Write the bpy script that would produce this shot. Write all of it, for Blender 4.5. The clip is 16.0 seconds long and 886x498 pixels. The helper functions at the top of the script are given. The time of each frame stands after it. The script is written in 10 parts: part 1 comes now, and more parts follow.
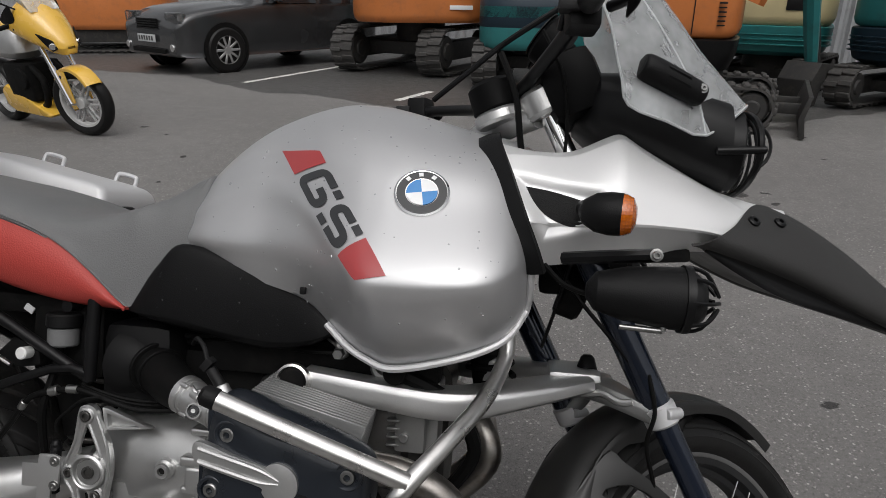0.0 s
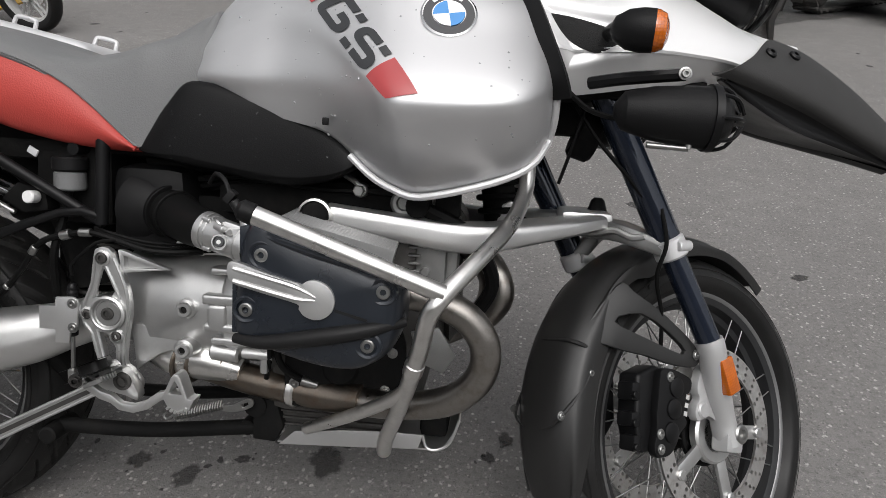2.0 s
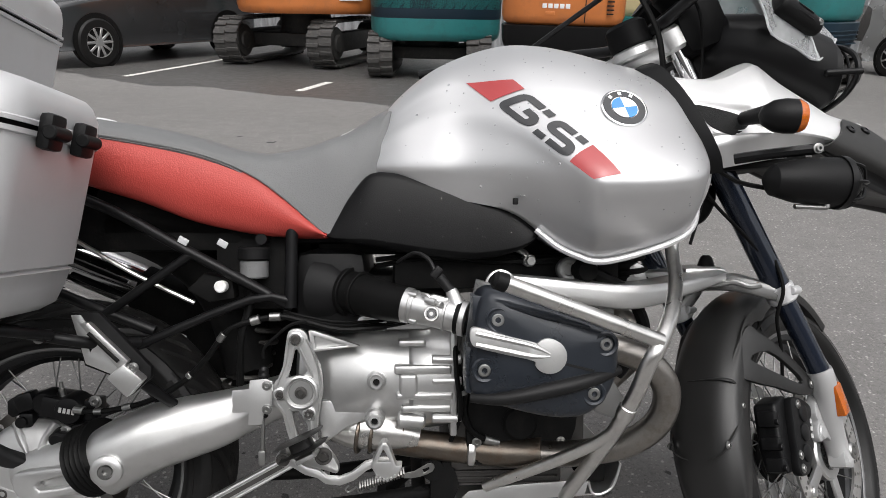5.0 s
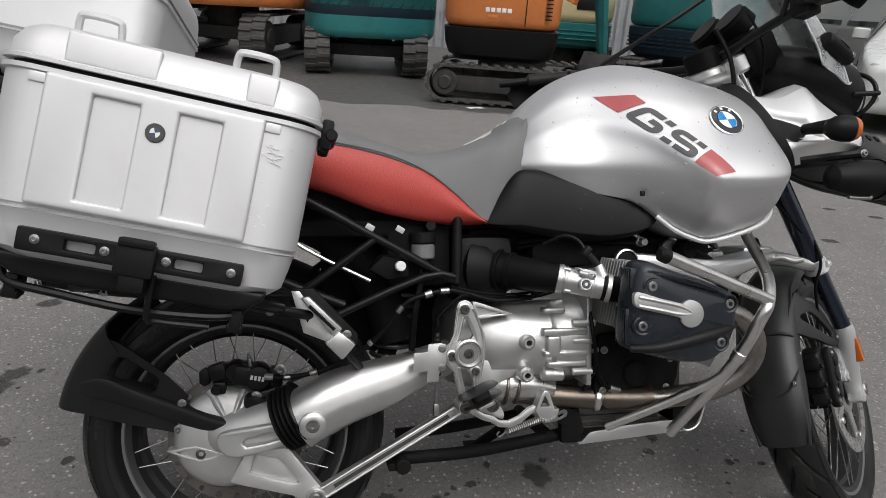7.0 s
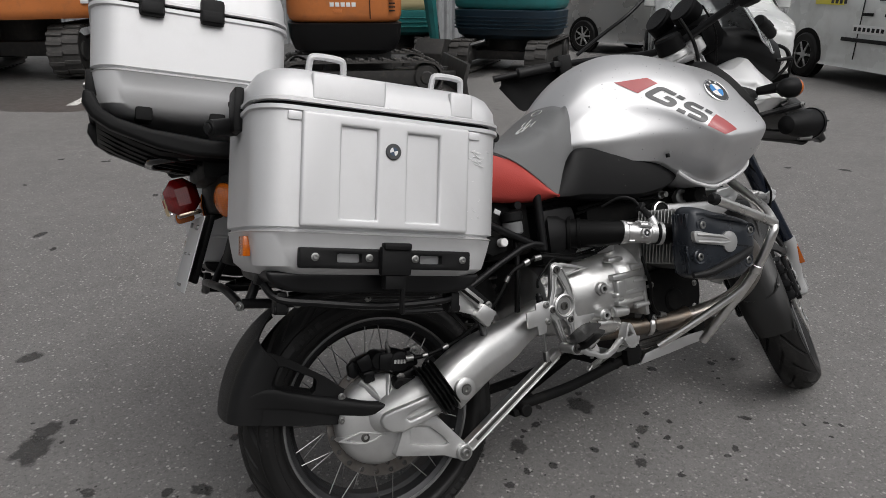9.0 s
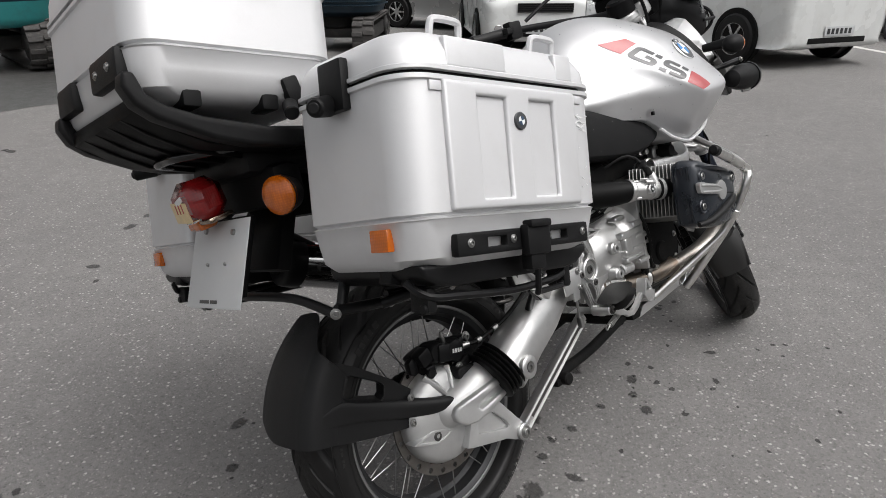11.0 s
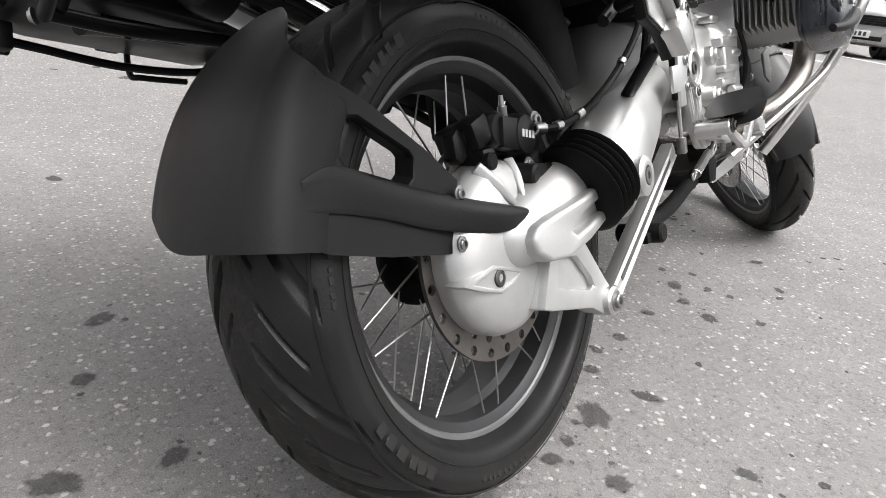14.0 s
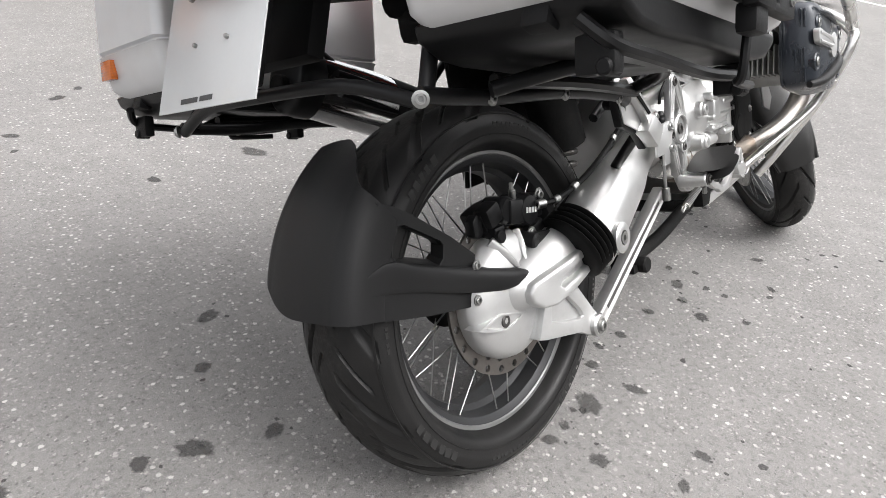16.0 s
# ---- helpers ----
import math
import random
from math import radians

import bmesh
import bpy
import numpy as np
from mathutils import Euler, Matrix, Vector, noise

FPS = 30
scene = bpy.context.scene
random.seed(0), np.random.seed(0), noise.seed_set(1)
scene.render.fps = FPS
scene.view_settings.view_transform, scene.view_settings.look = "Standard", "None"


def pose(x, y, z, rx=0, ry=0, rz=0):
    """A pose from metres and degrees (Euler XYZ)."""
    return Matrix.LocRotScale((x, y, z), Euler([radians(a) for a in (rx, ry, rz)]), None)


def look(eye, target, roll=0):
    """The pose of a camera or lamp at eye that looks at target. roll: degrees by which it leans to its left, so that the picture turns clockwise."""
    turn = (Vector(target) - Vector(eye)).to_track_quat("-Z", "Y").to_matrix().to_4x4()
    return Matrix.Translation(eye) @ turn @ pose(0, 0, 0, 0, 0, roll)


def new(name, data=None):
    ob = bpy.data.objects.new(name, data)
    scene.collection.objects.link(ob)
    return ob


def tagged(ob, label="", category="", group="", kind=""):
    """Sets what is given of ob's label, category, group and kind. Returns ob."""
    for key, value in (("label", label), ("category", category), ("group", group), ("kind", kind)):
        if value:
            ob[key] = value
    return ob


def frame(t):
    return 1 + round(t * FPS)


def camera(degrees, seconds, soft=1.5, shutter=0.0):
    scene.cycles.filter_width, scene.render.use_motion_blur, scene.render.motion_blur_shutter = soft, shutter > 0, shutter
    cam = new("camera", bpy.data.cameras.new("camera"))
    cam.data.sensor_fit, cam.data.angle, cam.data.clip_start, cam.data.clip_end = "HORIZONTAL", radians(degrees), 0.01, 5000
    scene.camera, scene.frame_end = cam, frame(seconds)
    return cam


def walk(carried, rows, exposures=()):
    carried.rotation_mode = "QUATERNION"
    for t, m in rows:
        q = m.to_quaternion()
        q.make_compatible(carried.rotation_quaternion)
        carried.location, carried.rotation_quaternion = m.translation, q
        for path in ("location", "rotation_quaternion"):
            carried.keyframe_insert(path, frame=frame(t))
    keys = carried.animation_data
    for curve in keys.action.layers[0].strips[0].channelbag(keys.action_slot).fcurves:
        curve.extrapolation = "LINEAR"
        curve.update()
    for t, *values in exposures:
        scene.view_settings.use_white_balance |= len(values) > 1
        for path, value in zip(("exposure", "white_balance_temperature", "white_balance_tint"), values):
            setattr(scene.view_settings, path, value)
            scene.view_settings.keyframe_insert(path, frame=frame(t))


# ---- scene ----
cam = camera(67.3, 16.0, soft=0.7)
# seconds, place in metres, turn in degrees
PATH = [
    (0.0, 1.1741, -0.8052, 1.2672, 68.682, -0.669, 8.658),
    (0.5, 1.1692, -0.8242, 1.2545, 68.405, -1.728, 8.255),
    (1.0, 1.1620, -0.8469, 1.2292, 66.101, -2.484, 7.251),
    (1.5, 1.1464, -0.8721, 1.1947, 63.759, -3.160, 7.472),
    (2.0, 1.0911, -0.8772, 1.1493, 61.775, -1.687, 5.437),
    (2.5, 1.0104, -0.8754, 1.1445, 62.081, 0.015, 2.803),
    (3.0, 0.9520, -0.8897, 1.1440, 61.240, 0.089, 3.021),
    (3.5, 0.8760, -0.9195, 1.1501, 61.932, -0.168, 0.188),
    (4.0, 0.7842, -0.9743, 1.1600, 63.561, -0.163, -2.431),
    (4.5, 0.7136, -0.9890, 1.1580, 65.416, -1.080, -5.452),
    (5.0, 0.6486, -1.0114, 1.1767, 68.702, -1.324, -3.206),
    (7.5, -0.0077, -1.1930, 1.2192, 68.448, -1.853, -15.794),
    (8.0, -0.1546, -1.1641, 1.2193, 67.858, 0.758, -20.958),
    (8.5, -0.3125, -1.1559, 1.2273, 67.214, -1.328, -23.072),
    (9.0, -0.5013, -1.1810, 1.2629, 68.296, -0.393, -28.266),
    (11.5, -0.8668, -0.6989, 1.1902, 64.615, -1.112, -46.815),
    (12.0, -0.7767, -0.6042, 1.1206, 61.453, -1.701, -45.501),
    (12.5, -0.6961, -0.4998, 0.9607, 66.599, -2.087, -46.738),
    (13.0, -0.6853, -0.4302, 0.7447, 65.336, -3.697, -51.606),
    (13.5, -0.6601, -0.3677, 0.6316, 66.346, -6.094, -52.896),
    (14.0, -0.6560, -0.3416, 0.6211, 67.401, -5.942, -53.259),
    (14.5, -0.6591, -0.3381, 0.6303, 67.162, -7.043, -53.412),
    (15.0, -0.6829, -0.3524, 0.6453, 66.518, -8.042, -52.359),
    (15.5, -0.7218, -0.4091, 0.7094, 63.492, -9.132, -51.379),
    (16.0, -0.8027, -0.4677, 0.8897, 61.783, -4.715, -49.044),
]
EXPOSURES = [(0.0, -0.14), (1.0, -0.09), (1.5, -0.01), (2.0, 0.35), (3.0, 0.68), (4.0, 0.75), (5.0, 0.60), (7.5, 0.15), (9.0, 0.00), (11.4, 0.68), (12.0, 0.88), (12.5, 1.08), (13.0, 1.43), (13.5, 1.61), (15.0, 1.61), (16.0, 1.63)]
walk(cam, [(t, pose(x, y, z, rx, ry, rz)) for t, x, y, z, rx, ry, rz in PATH], EXPOSURES)

# ---- light: an overcast sky with a wide, weak sun ----
world = bpy.data.worlds.new("overcast")
world.use_nodes = True
scene.world = world
wn, wl = world.node_tree.nodes, world.node_tree.links
wn.clear()
w_out = wn.new("ShaderNodeOutputWorld")
w_bg = wn.new("ShaderNodeBackground")
w_sky = wn.new("ShaderNodeTexSky")
w_sky.sky_type = "NISHITA"
w_sky.sun_disc = False
w_sky.sun_elevation = radians(58)
w_sky.sun_rotation = radians(167)
w_sky.air_density, w_sky.dust_density, w_sky.ozone_density = 1.0, 6.0, 1.0
w_hsv = wn.new("ShaderNodeHueSaturation")
w_hsv.inputs["Saturation"].default_value = 0.12
wl.new(w_sky.outputs[0], w_hsv.inputs["Color"])
wl.new(w_hsv.outputs[0], w_bg.inputs[0])
w_bg.inputs[1].default_value = 0.125
wl.new(w_bg.outputs[0], w_out.inputs[0])
sun = new("sun", bpy.data.lights.new("sun", "SUN"))
sun.data.energy, sun.data.angle, sun.data.color = 0.9, radians(80), (1.0, 0.965, 0.975)
sun.matrix_world = look((1.5, -3.5, 11.5), (0, 0, 0))


# ---- materials ----
def node_mat(name):
    m = bpy.data.materials.new(name)
    m.use_nodes = True
    return m, m.node_tree.nodes, m.node_tree.links, m.node_tree.nodes["Principled BSDF"]


def surface(name, color, rough=0.5, metal=0.0, vary=0.12, scale=9.0, bump=0.0, grain=220.0, coat=0.0, rough_vary=0.12, dirt=None, spec=0.5, by_piece=0.0):
    """Paint, metal, plastic: a colour varied at two scales, uneven gloss, fine relief."""
    m, n, l, b = node_mat(name)
    co = n.new("ShaderNodeTexCoord")
    big = n.new("ShaderNodeTexNoise")
    big.inputs["Scale"].default_value, big.inputs["Detail"].default_value = scale, 6
    fine = n.new("ShaderNodeTexNoise")
    fine.inputs["Scale"].default_value, fine.inputs["Detail"].default_value = grain, 3
    l.new(co.outputs["Object"], big.inputs["Vector"])
    l.new(co.outputs["Object"], fine.inputs["Vector"])
    add = n.new("ShaderNodeMath")
    add.operation = "MULTIPLY_ADD"
    add.inputs[1].default_value = 0.35
    l.new(fine.outputs[0], add.inputs[0])
    l.new(big.outputs[0], add.inputs[2])
    ramp = n.new("ShaderNodeMapRange")
    ramp.inputs["From Min"].default_value, ramp.inputs["From Max"].default_value = 0.35, 1.0
    ramp.inputs["To Min"].default_value, ramp.inputs["To Max"].default_value = 1 - vary, 1 + vary
    l.new(add.outputs[0], ramp.inputs["Value"])
    mul = n.new("ShaderNodeVectorMath")
    mul.operation = "SCALE"
    mul.inputs[0].default_value = color
    l.new(ramp.outputs[0], mul.inputs["Scale"])
    last = mul.outputs[0]
    if by_piece:
        info = n.new("ShaderNodeObjectInfo")
        pr = n.new("ShaderNodeMapRange")
        pr.inputs["To Min"].default_value, pr.inputs["To Max"].default_value = 1 - by_piece, 1 + by_piece
        l.new(info.outputs["Random"], pr.inputs["Value"])
        m2 = n.new("ShaderNodeVectorMath")
        m2.operation = "SCALE"
        l.new(last, m2.inputs[0])
        l.new(pr.outputs[0], m2.inputs["Scale"])
        last = m2.outputs[0]
    if dirt:
        d_color, amount = dirt
        dn = n.new("ShaderNodeTexNoise")
        dn.inputs["Scale"].default_value, dn.inputs["Detail"].default_value, dn.inputs["Roughness"].default_value = scale * 2.3, 8, 0.65
        l.new(co.outputs["Object"], dn.inputs["Vector"])
        dr = n.new("ShaderNodeMapRange")
        dr.inputs["From Min"].default_value, dr.inputs["From Max"].default_value = 0.5, 0.72
        dr.inputs["To Max"].default_value = amount
        l.new(dn.outputs[0], dr.inputs["Value"])
        mix = n.new("ShaderNodeMix")
        mix.data_type = "RGBA"
        l.new(dr.outputs[0], mix.inputs[0])
        l.new(last, mix.inputs[6])
        mix.inputs[7].default_value = (*d_color, 1)
        last = mix.outputs[2]
    l.new(last, b.inputs["Base Color"])
    rr = n.new("ShaderNodeMapRange")
    rr.inputs["From Min"].default_value, rr.inputs["From Max"].default_value = 0.3, 0.7
    rr.inputs["To Min"].default_value, rr.inputs["To Max"].default_value = max(rough - rough_vary * 0.5, 0.02), rough + rough_vary * 0.5
    l.new(big.outputs[0], rr.inputs["Value"])
    l.new(rr.outputs[0], b.inputs["Roughness"])
    b.inputs["Metallic"].default_value = metal
    b.inputs["Specular IOR Level"].default_value = spec
    if coat:
        b.inputs["Coat Weight"].default_value, b.inputs["Coat Roughness"].default_value = coat, 0.08
    if bump:
        bp = n.new("ShaderNodeBump")
        bp.inputs["Strength"].default_value, bp.inputs["Distance"].default_value = bump, 0.002
        l.new(fine.outputs[0], bp.inputs["Height"])
        l.new(bp.outputs[0], b.inputs["Normal"])
    return m


def lens_mat(name, color, rough=0.12, relief=0.7):
    """Moulded translucent lens with a grid of small prisms."""
    m, n, l, b = node_mat(name)
    co = n.new("ShaderNodeTexCoord")
    cell = n.new("ShaderNodeTexVoronoi")
    cell.inputs["Scale"].default_value, cell.inputs["Randomness"].default_value = 230, 0.15
    l.new(co.outputs["Object"], cell.inputs["Vector"])
    bp = n.new("ShaderNodeBump")
    bp.inputs["Strength"].default_value, bp.inputs["Distance"].default_value = relief, 0.002
    l.new(cell.outputs["Distance"], bp.inputs["Height"])
    l.new(bp.outputs[0], b.inputs["Normal"])
    no = n.new("ShaderNodeTexNoise")
    no.inputs["Scale"].default_value = 45
    l.new(co.outputs["Object"], no.inputs["Vector"])
    mr = n.new("ShaderNodeMapRange")
    mr.inputs["To Min"].default_value, mr.inputs["To Max"].default_value = 0.6, 1.3
    l.new(no.outputs[0], mr.inputs["Value"])
    cr = n.new("ShaderNodeMapRange")
    cr.inputs["From Max"].default_value, cr.inputs["To Min"].default_value, cr.inputs["To Max"].default_value = 0.7, 1 + 0.36 * relief, 1 - 0.64 * relief
    l.new(cell.outputs["Distance"], cr.inputs["Value"])
    mm = n.new("ShaderNodeMath")
    mm.operation = "MULTIPLY"
    l.new(mr.outputs[0], mm.inputs[0])
    l.new(cr.outputs[0], mm.inputs[1])
    sc = n.new("ShaderNodeVectorMath")
    sc.operation = "SCALE"
    sc.inputs[0].default_value = color
    l.new(mm.outputs[0], sc.inputs["Scale"])
    l.new(sc.outputs[0], b.inputs["Base Color"])
    b.inputs["Roughness"].default_value = rough
    b.inputs["Coat Weight"].default_value = 0.6
    return m


def glass_mat(name, tint=(0.95, 0.96, 0.96), rough=0.03, body=0.12):
    """A thin clear pane: mostly see-through, with a sheen."""
    m, n, l, b = node_mat(name)
    n.remove(b)
    tr = n.new("ShaderNodeBsdfTransparent")
    tr.inputs[0].default_value = (*tint, 1)
    gl = n.new("ShaderNodeBsdfGlossy")
    gl.inputs["Roughness"].default_value = rough
    di = n.new("ShaderNodeBsdfDiffuse")
    di.inputs[0].default_value = (0.7, 0.72, 0.73, 1)
    no = n.new("ShaderNodeTexNoise")
    no.inputs["Scale"].default_value, no.inputs["Detail"].default_value = 9, 2
    fr = n.new("ShaderNodeFresnel")
    fr.inputs[0].default_value = 1.5
    mr = n.new("ShaderNodeMapRange")
    mr.inputs["To Min"].default_value, mr.inputs["To Max"].default_value = body * 0.5, body * 1.5
    l.new(no.outputs[0], mr.inputs["Value"])
    m1 = n.new("ShaderNodeMixShader")
    l.new(mr.outputs[0], m1.inputs[0])
    l.new(tr.outputs[0], m1.inputs[1])
    l.new(di.outputs[0], m1.inputs[2])
    m2 = n.new("ShaderNodeMixShader")
    l.new(fr.outputs[0], m2.inputs[0])
    l.new(m1.outputs[0], m2.inputs[1])
    l.new(gl.outputs[0], m2.inputs[2])
    l.new(m2.outputs[0], n["Material Output"].inputs[0])
    return m


def asphalt(name, wet=0.0, dark=1.0, soft_edge=False):
    """Worn asphalt: grey binder, pale and dark stones of a few millimetres, patches and a fine rough relief."""
    m, n, l, b = node_mat(name)
    co = n.new("ShaderNodeTexCoord")

    warp = n.new("ShaderNodeTexNoise")
    warp.inputs["Scale"].default_value, warp.inputs["Detail"].default_value = 130, 2
    l.new(co.outputs["Object"], warp.inputs["Vector"])
    wsc = n.new("ShaderNodeVectorMath")
    wsc.operation = "MULTIPLY_ADD"
    wsc.inputs[1].default_value = (0.009, 0.009, 0)
    l.new(warp.outputs["Color"], wsc.inputs[0])
    l.new(co.outputs["Object"], wsc.inputs[2])
    bent = wsc.outputs[0]

    def voro(scale, rand=1.0):
        v = n.new("ShaderNodeTexVoronoi")
        v.inputs["Scale"].default_value, v.inputs["Randomness"].default_value = scale, rand
        l.new(bent, v.inputs["Vector"])
        return v

    def noise_tex(scale, detail=6, rough=0.55):
        t = n.new("ShaderNodeTexNoise")
        t.inputs["Scale"].default_value, t.inputs["Detail"].default_value, t.inputs["Roughness"].default_value = scale, detail, rough
        l.new(co.outputs["Object"], t.inputs["Vector"])
        return t

    def span(src, a, c, lo, hi):
        r = n.new("ShaderNodeMapRange")
        r.inputs["From Min"].default_value, r.inputs["From Max"].default_value = a, c
        r.inputs["To Min"].default_value, r.inputs["To Max"].default_value = lo, hi
        l.new(src, r.inputs["Value"])
        return r.outputs[0]

    def blend(fac, a, c):
        x = n.new("ShaderNodeMix")
        x.data_type = "RGBA"
        l.new(fac, x.inputs[0])
        for i, v in ((6, a), (7, c)):
            if isinstance(v, tuple):
                x.inputs[i].default_value = (*v, 1)
            else:
                l.new(v, x.inputs[i])
        return x.outputs[2]

    def times(a, c):
        x = n.new("ShaderNodeMath")
        x.operation = "MULTIPLY"
        l.new(a, x.inputs[0])
        l.new(c, x.inputs[1])
        return x.outputs[0]

    k = dark
    patches = noise_tex(0.8, 8, 0.6)
    mottle = noise_tex(9, 6)
    grit = noise_tex(420, 3)
    base = blend(span(patches.outputs[0], 0.35, 0.65, 0, 1), (0.120 * k, 0.115 * k, 0.111 * k), (0.160 * k, 0.154 * k, 0.148 * k))
    base = blend(span(mottle.outputs[0], 0.35, 0.7, 0, 0.5), base, (0.105 * k, 0.101 * k, 0.098 * k))
    base = blend(span(grit.outputs[0], 0.42, 0.62, 0, 0.55), base, (0.212 * k, 0.207 * k, 0.201 * k))
    stones = voro(120)
    pick = n.new("ShaderNodeSeparateColor")
    l.new(stones.outputs["Color"], pick.inputs[0])
    shape = span(stones.outputs["Distance"], 0.22, 0.34, 1, 0)
    pale = times(shape, span(pick.outputs[0], 0.80, 0.84, 0, 0.5))
    darkst = times(shape, span(pick.outputs[1], 0.70, 0.74, 0, 0.55))
    base = blend(darkst, base, (0.05, 0.049, 0.048))
    base = blend(pale, base, (0.40 * k, 0.385 * k, 0.36 * k))
    crust = noise_tex(70, 5, 0.7)
    base = blend(span(crust.outputs[0], 0.50, 0.62, 0, 0.42), base, (0.060 * k, 0.058 * k, 0.056 * k))
    crumbs = noise_tex(190, 4, 0.65)
    base = blend(span(crumbs.outputs[0], 0.60, 0.68, 0, 0.55), base, (0.33 * k, 0.322 * k, 0.31 * k))
    big_st = voro(62)
    pick2 = n.new("ShaderNodeSeparateColor")
    l.new(big_st.outputs["Color"], pick2.inputs[0])
    pale2 = times(span(big_st.outputs["Distance"], 0.20, 0.30, 1, 0), span(pick2.outputs[2], 0.80, 0.98, 0.0, 0.75))
    base = blend(pale2, base, (0.43 * k, 0.415 * k, 0.39 * k))
    mid_st = voro(88)
    pick3 = n.new("ShaderNodeSeparateColor")
    l.new(mid_st.outputs["Color"], pick3.inputs[0])
    pale3 = times(span(mid_st.outputs["Distance"], 0.20, 0.34, 1, 0), span(pick3.outputs[1], 0.60, 0.95, 0.0, 0.55))
    base = blend(pale3, base, (0.30 * k, 0.292 * k, 0.28 * k))
    l.new(base, b.inputs["Base Color"])
    l.new(span(mottle.outputs[0], 0.3, 0.7, 0.8 - 0.5 * wet, 0.95 - 0.55 * wet), b.inputs["Roughness"])
    b.inputs["Specular IOR Level"].default_value = 0.5 + 0.2 * wet
    hsum = n.new("ShaderNodeMath")
    hsum.operation = "MULTIPLY_ADD"
    hsum.inputs[1].default_value = 0.6
    l.new(shape, hsum.inputs[0])
    l.new(grit.outputs[0], hsum.inputs[2])
    bp = n.new("ShaderNodeBump")
    bp.inputs["Strength"].default_value, bp.inputs["Distance"].default_value = 0.7 * (1 - 0.6 * wet), 0.004
    l.new(hsum.outputs[0], bp.inputs["Height"])
    l.new(bp.outputs[0], b.inputs["Normal"])
    if soft_edge:
        at = n.new("ShaderNodeAttribute")
        at.attribute_name = "edge"
        rag = noise_tex(85, 5, 0.7)
        sm = n.new("ShaderNodeMath")
        sm.operation = "MULTIPLY_ADD"
        sm.inputs[1].default_value = 0.9
        l.new(rag.outputs[0], sm.inputs[0])
        l.new(at.outputs["Fac"], sm.inputs[2])
        l.new(span(sm.outputs[0], 0.62, 1.05, 0.0, 0.70), b.inputs["Alpha"])
    return m


ASPHALT = asphalt("worn asphalt", dark=1.1)
ASPHALT_WET = asphalt("wet asphalt", wet=0.8, dark=0.5)
ASPHALT_OIL = asphalt("oil-stained asphalt", wet=0.25, dark=0.34, soft_edge=True)
LINE_PAINT = surface("worn road paint", (0.62, 0.61, 0.58), 0.8, vary=0.2, scale=14, bump=0.5, dirt=((0.12, 0.115, 0.11), 0.8))
TANK_SILVER = surface("silver metallic paint", (0.54, 0.54, 0.547), 0.44, metal=0.72, vary=0.02, scale=3, grain=1500, coat=0.12, rough_vary=0.03)
BEAK_WHITE = surface("silver-white paint", (0.73, 0.73, 0.73), 0.46, metal=0.40, vary=0.03, scale=5, grain=900, coat=0.15, rough_vary=0.04)
CASE_SILVER = surface("silver case finish", (0.60, 0.60, 0.607), 0.54, metal=0.50, vary=0.04, scale=6, grain=700, bump=0.04, rough_vary=0.05, dirt=((0.40, 0.39, 0.37), 0.12))
FORK_SILVER = surface("silver fork paint", (0.42, 0.42, 0.42), 0.45, metal=0.40, vary=0.05, scale=14, grain=500, bump=0.05, rough_vary=0.06)
DRIVE_ALU = surface("dull cast aluminium", (0.52, 0.52, 0.516), 0.50, metal=0.80, vary=0.05, scale=14, grain=420, bump=0.10, rough_vary=0.08, dirt=((0.36, 0.35, 0.34), 0.2))
CAST_ALU = surface("cast aluminium", (0.56, 0.56, 0.555), 0.39, metal=0.92, vary=0.04, scale=18, grain=500, bump=0.05, rough_vary=0.10, dirt=((0.34, 0.33, 0.32), 0.2))
BRUSHED = surface("brushed steel tube", (0.76, 0.75, 0.73), 0.30, metal=1.0, vary=0.08, scale=14, grain=600, bump=0.02, rough_vary=0.08, dirt=((0.27, 0.25, 0.23), 0.25))
EXHAUST = surface("heat-browned exhaust steel", (0.185, 0.160, 0.135), 0.38, metal=1.0, vary=0.22, scale=16, grain=300, bump=0.12, dirt=((0.16, 0.11, 0.075), 0.75))
CHROME = surface("chrome", (0.78, 0.78, 0.78), 0.12, metal=1.0, vary=0.03, rough_vary=0.06)
ZINC = surface("zinc bolt", (0.33, 0.33, 0.322), 0.35, metal=1.0, vary=0.12, scale=60, grain=800)
HEADER_STEEL = surface("heat-stained header steel", (0.30, 0.282, 0.262), 0.33, metal=1.0, vary=0.16, scale=12, grain=300, bump=0.1, dirt=((0.14, 0.11, 0.085), 0.6))
ENGINE_DARK = surface("dark blue-grey engine paint", (0.018, 0.022, 0.029), 0.30, metal=0.3, vary=0.14, scale=16, grain=420, bump=0.08, rough_vary=0.12, spec=0.5, coat=0.25)
BLACK_PLASTIC = surface("black textured plastic", (0.0060, 0.0060, 0.0063), 0.50, vary=0.15, scale=14, grain=700, bump=0.18, rough_vary=0.12, spec=0.16)
BLACK_SATIN = surface("black satin paint", (0.006, 0.006, 0.0064), 0.36, vary=0.12, scale=16, grain=500, bump=0.05, spec=0.20)
GREY_PLASTIC = surface("dark grey moulded plastic", (0.0112, 0.0112, 0.0115), 0.45, vary=0.12, scale=10, grain=800, bump=0.16, rough_vary=0.1, spec=0.18)
NOSE_PLASTIC = surface("sun-greyed black plastic", (0.026, 0.0255, 0.025), 0.55, vary=0.14, scale=10, grain=700, bump=0.18, rough_vary=0.12, spec=0.3)
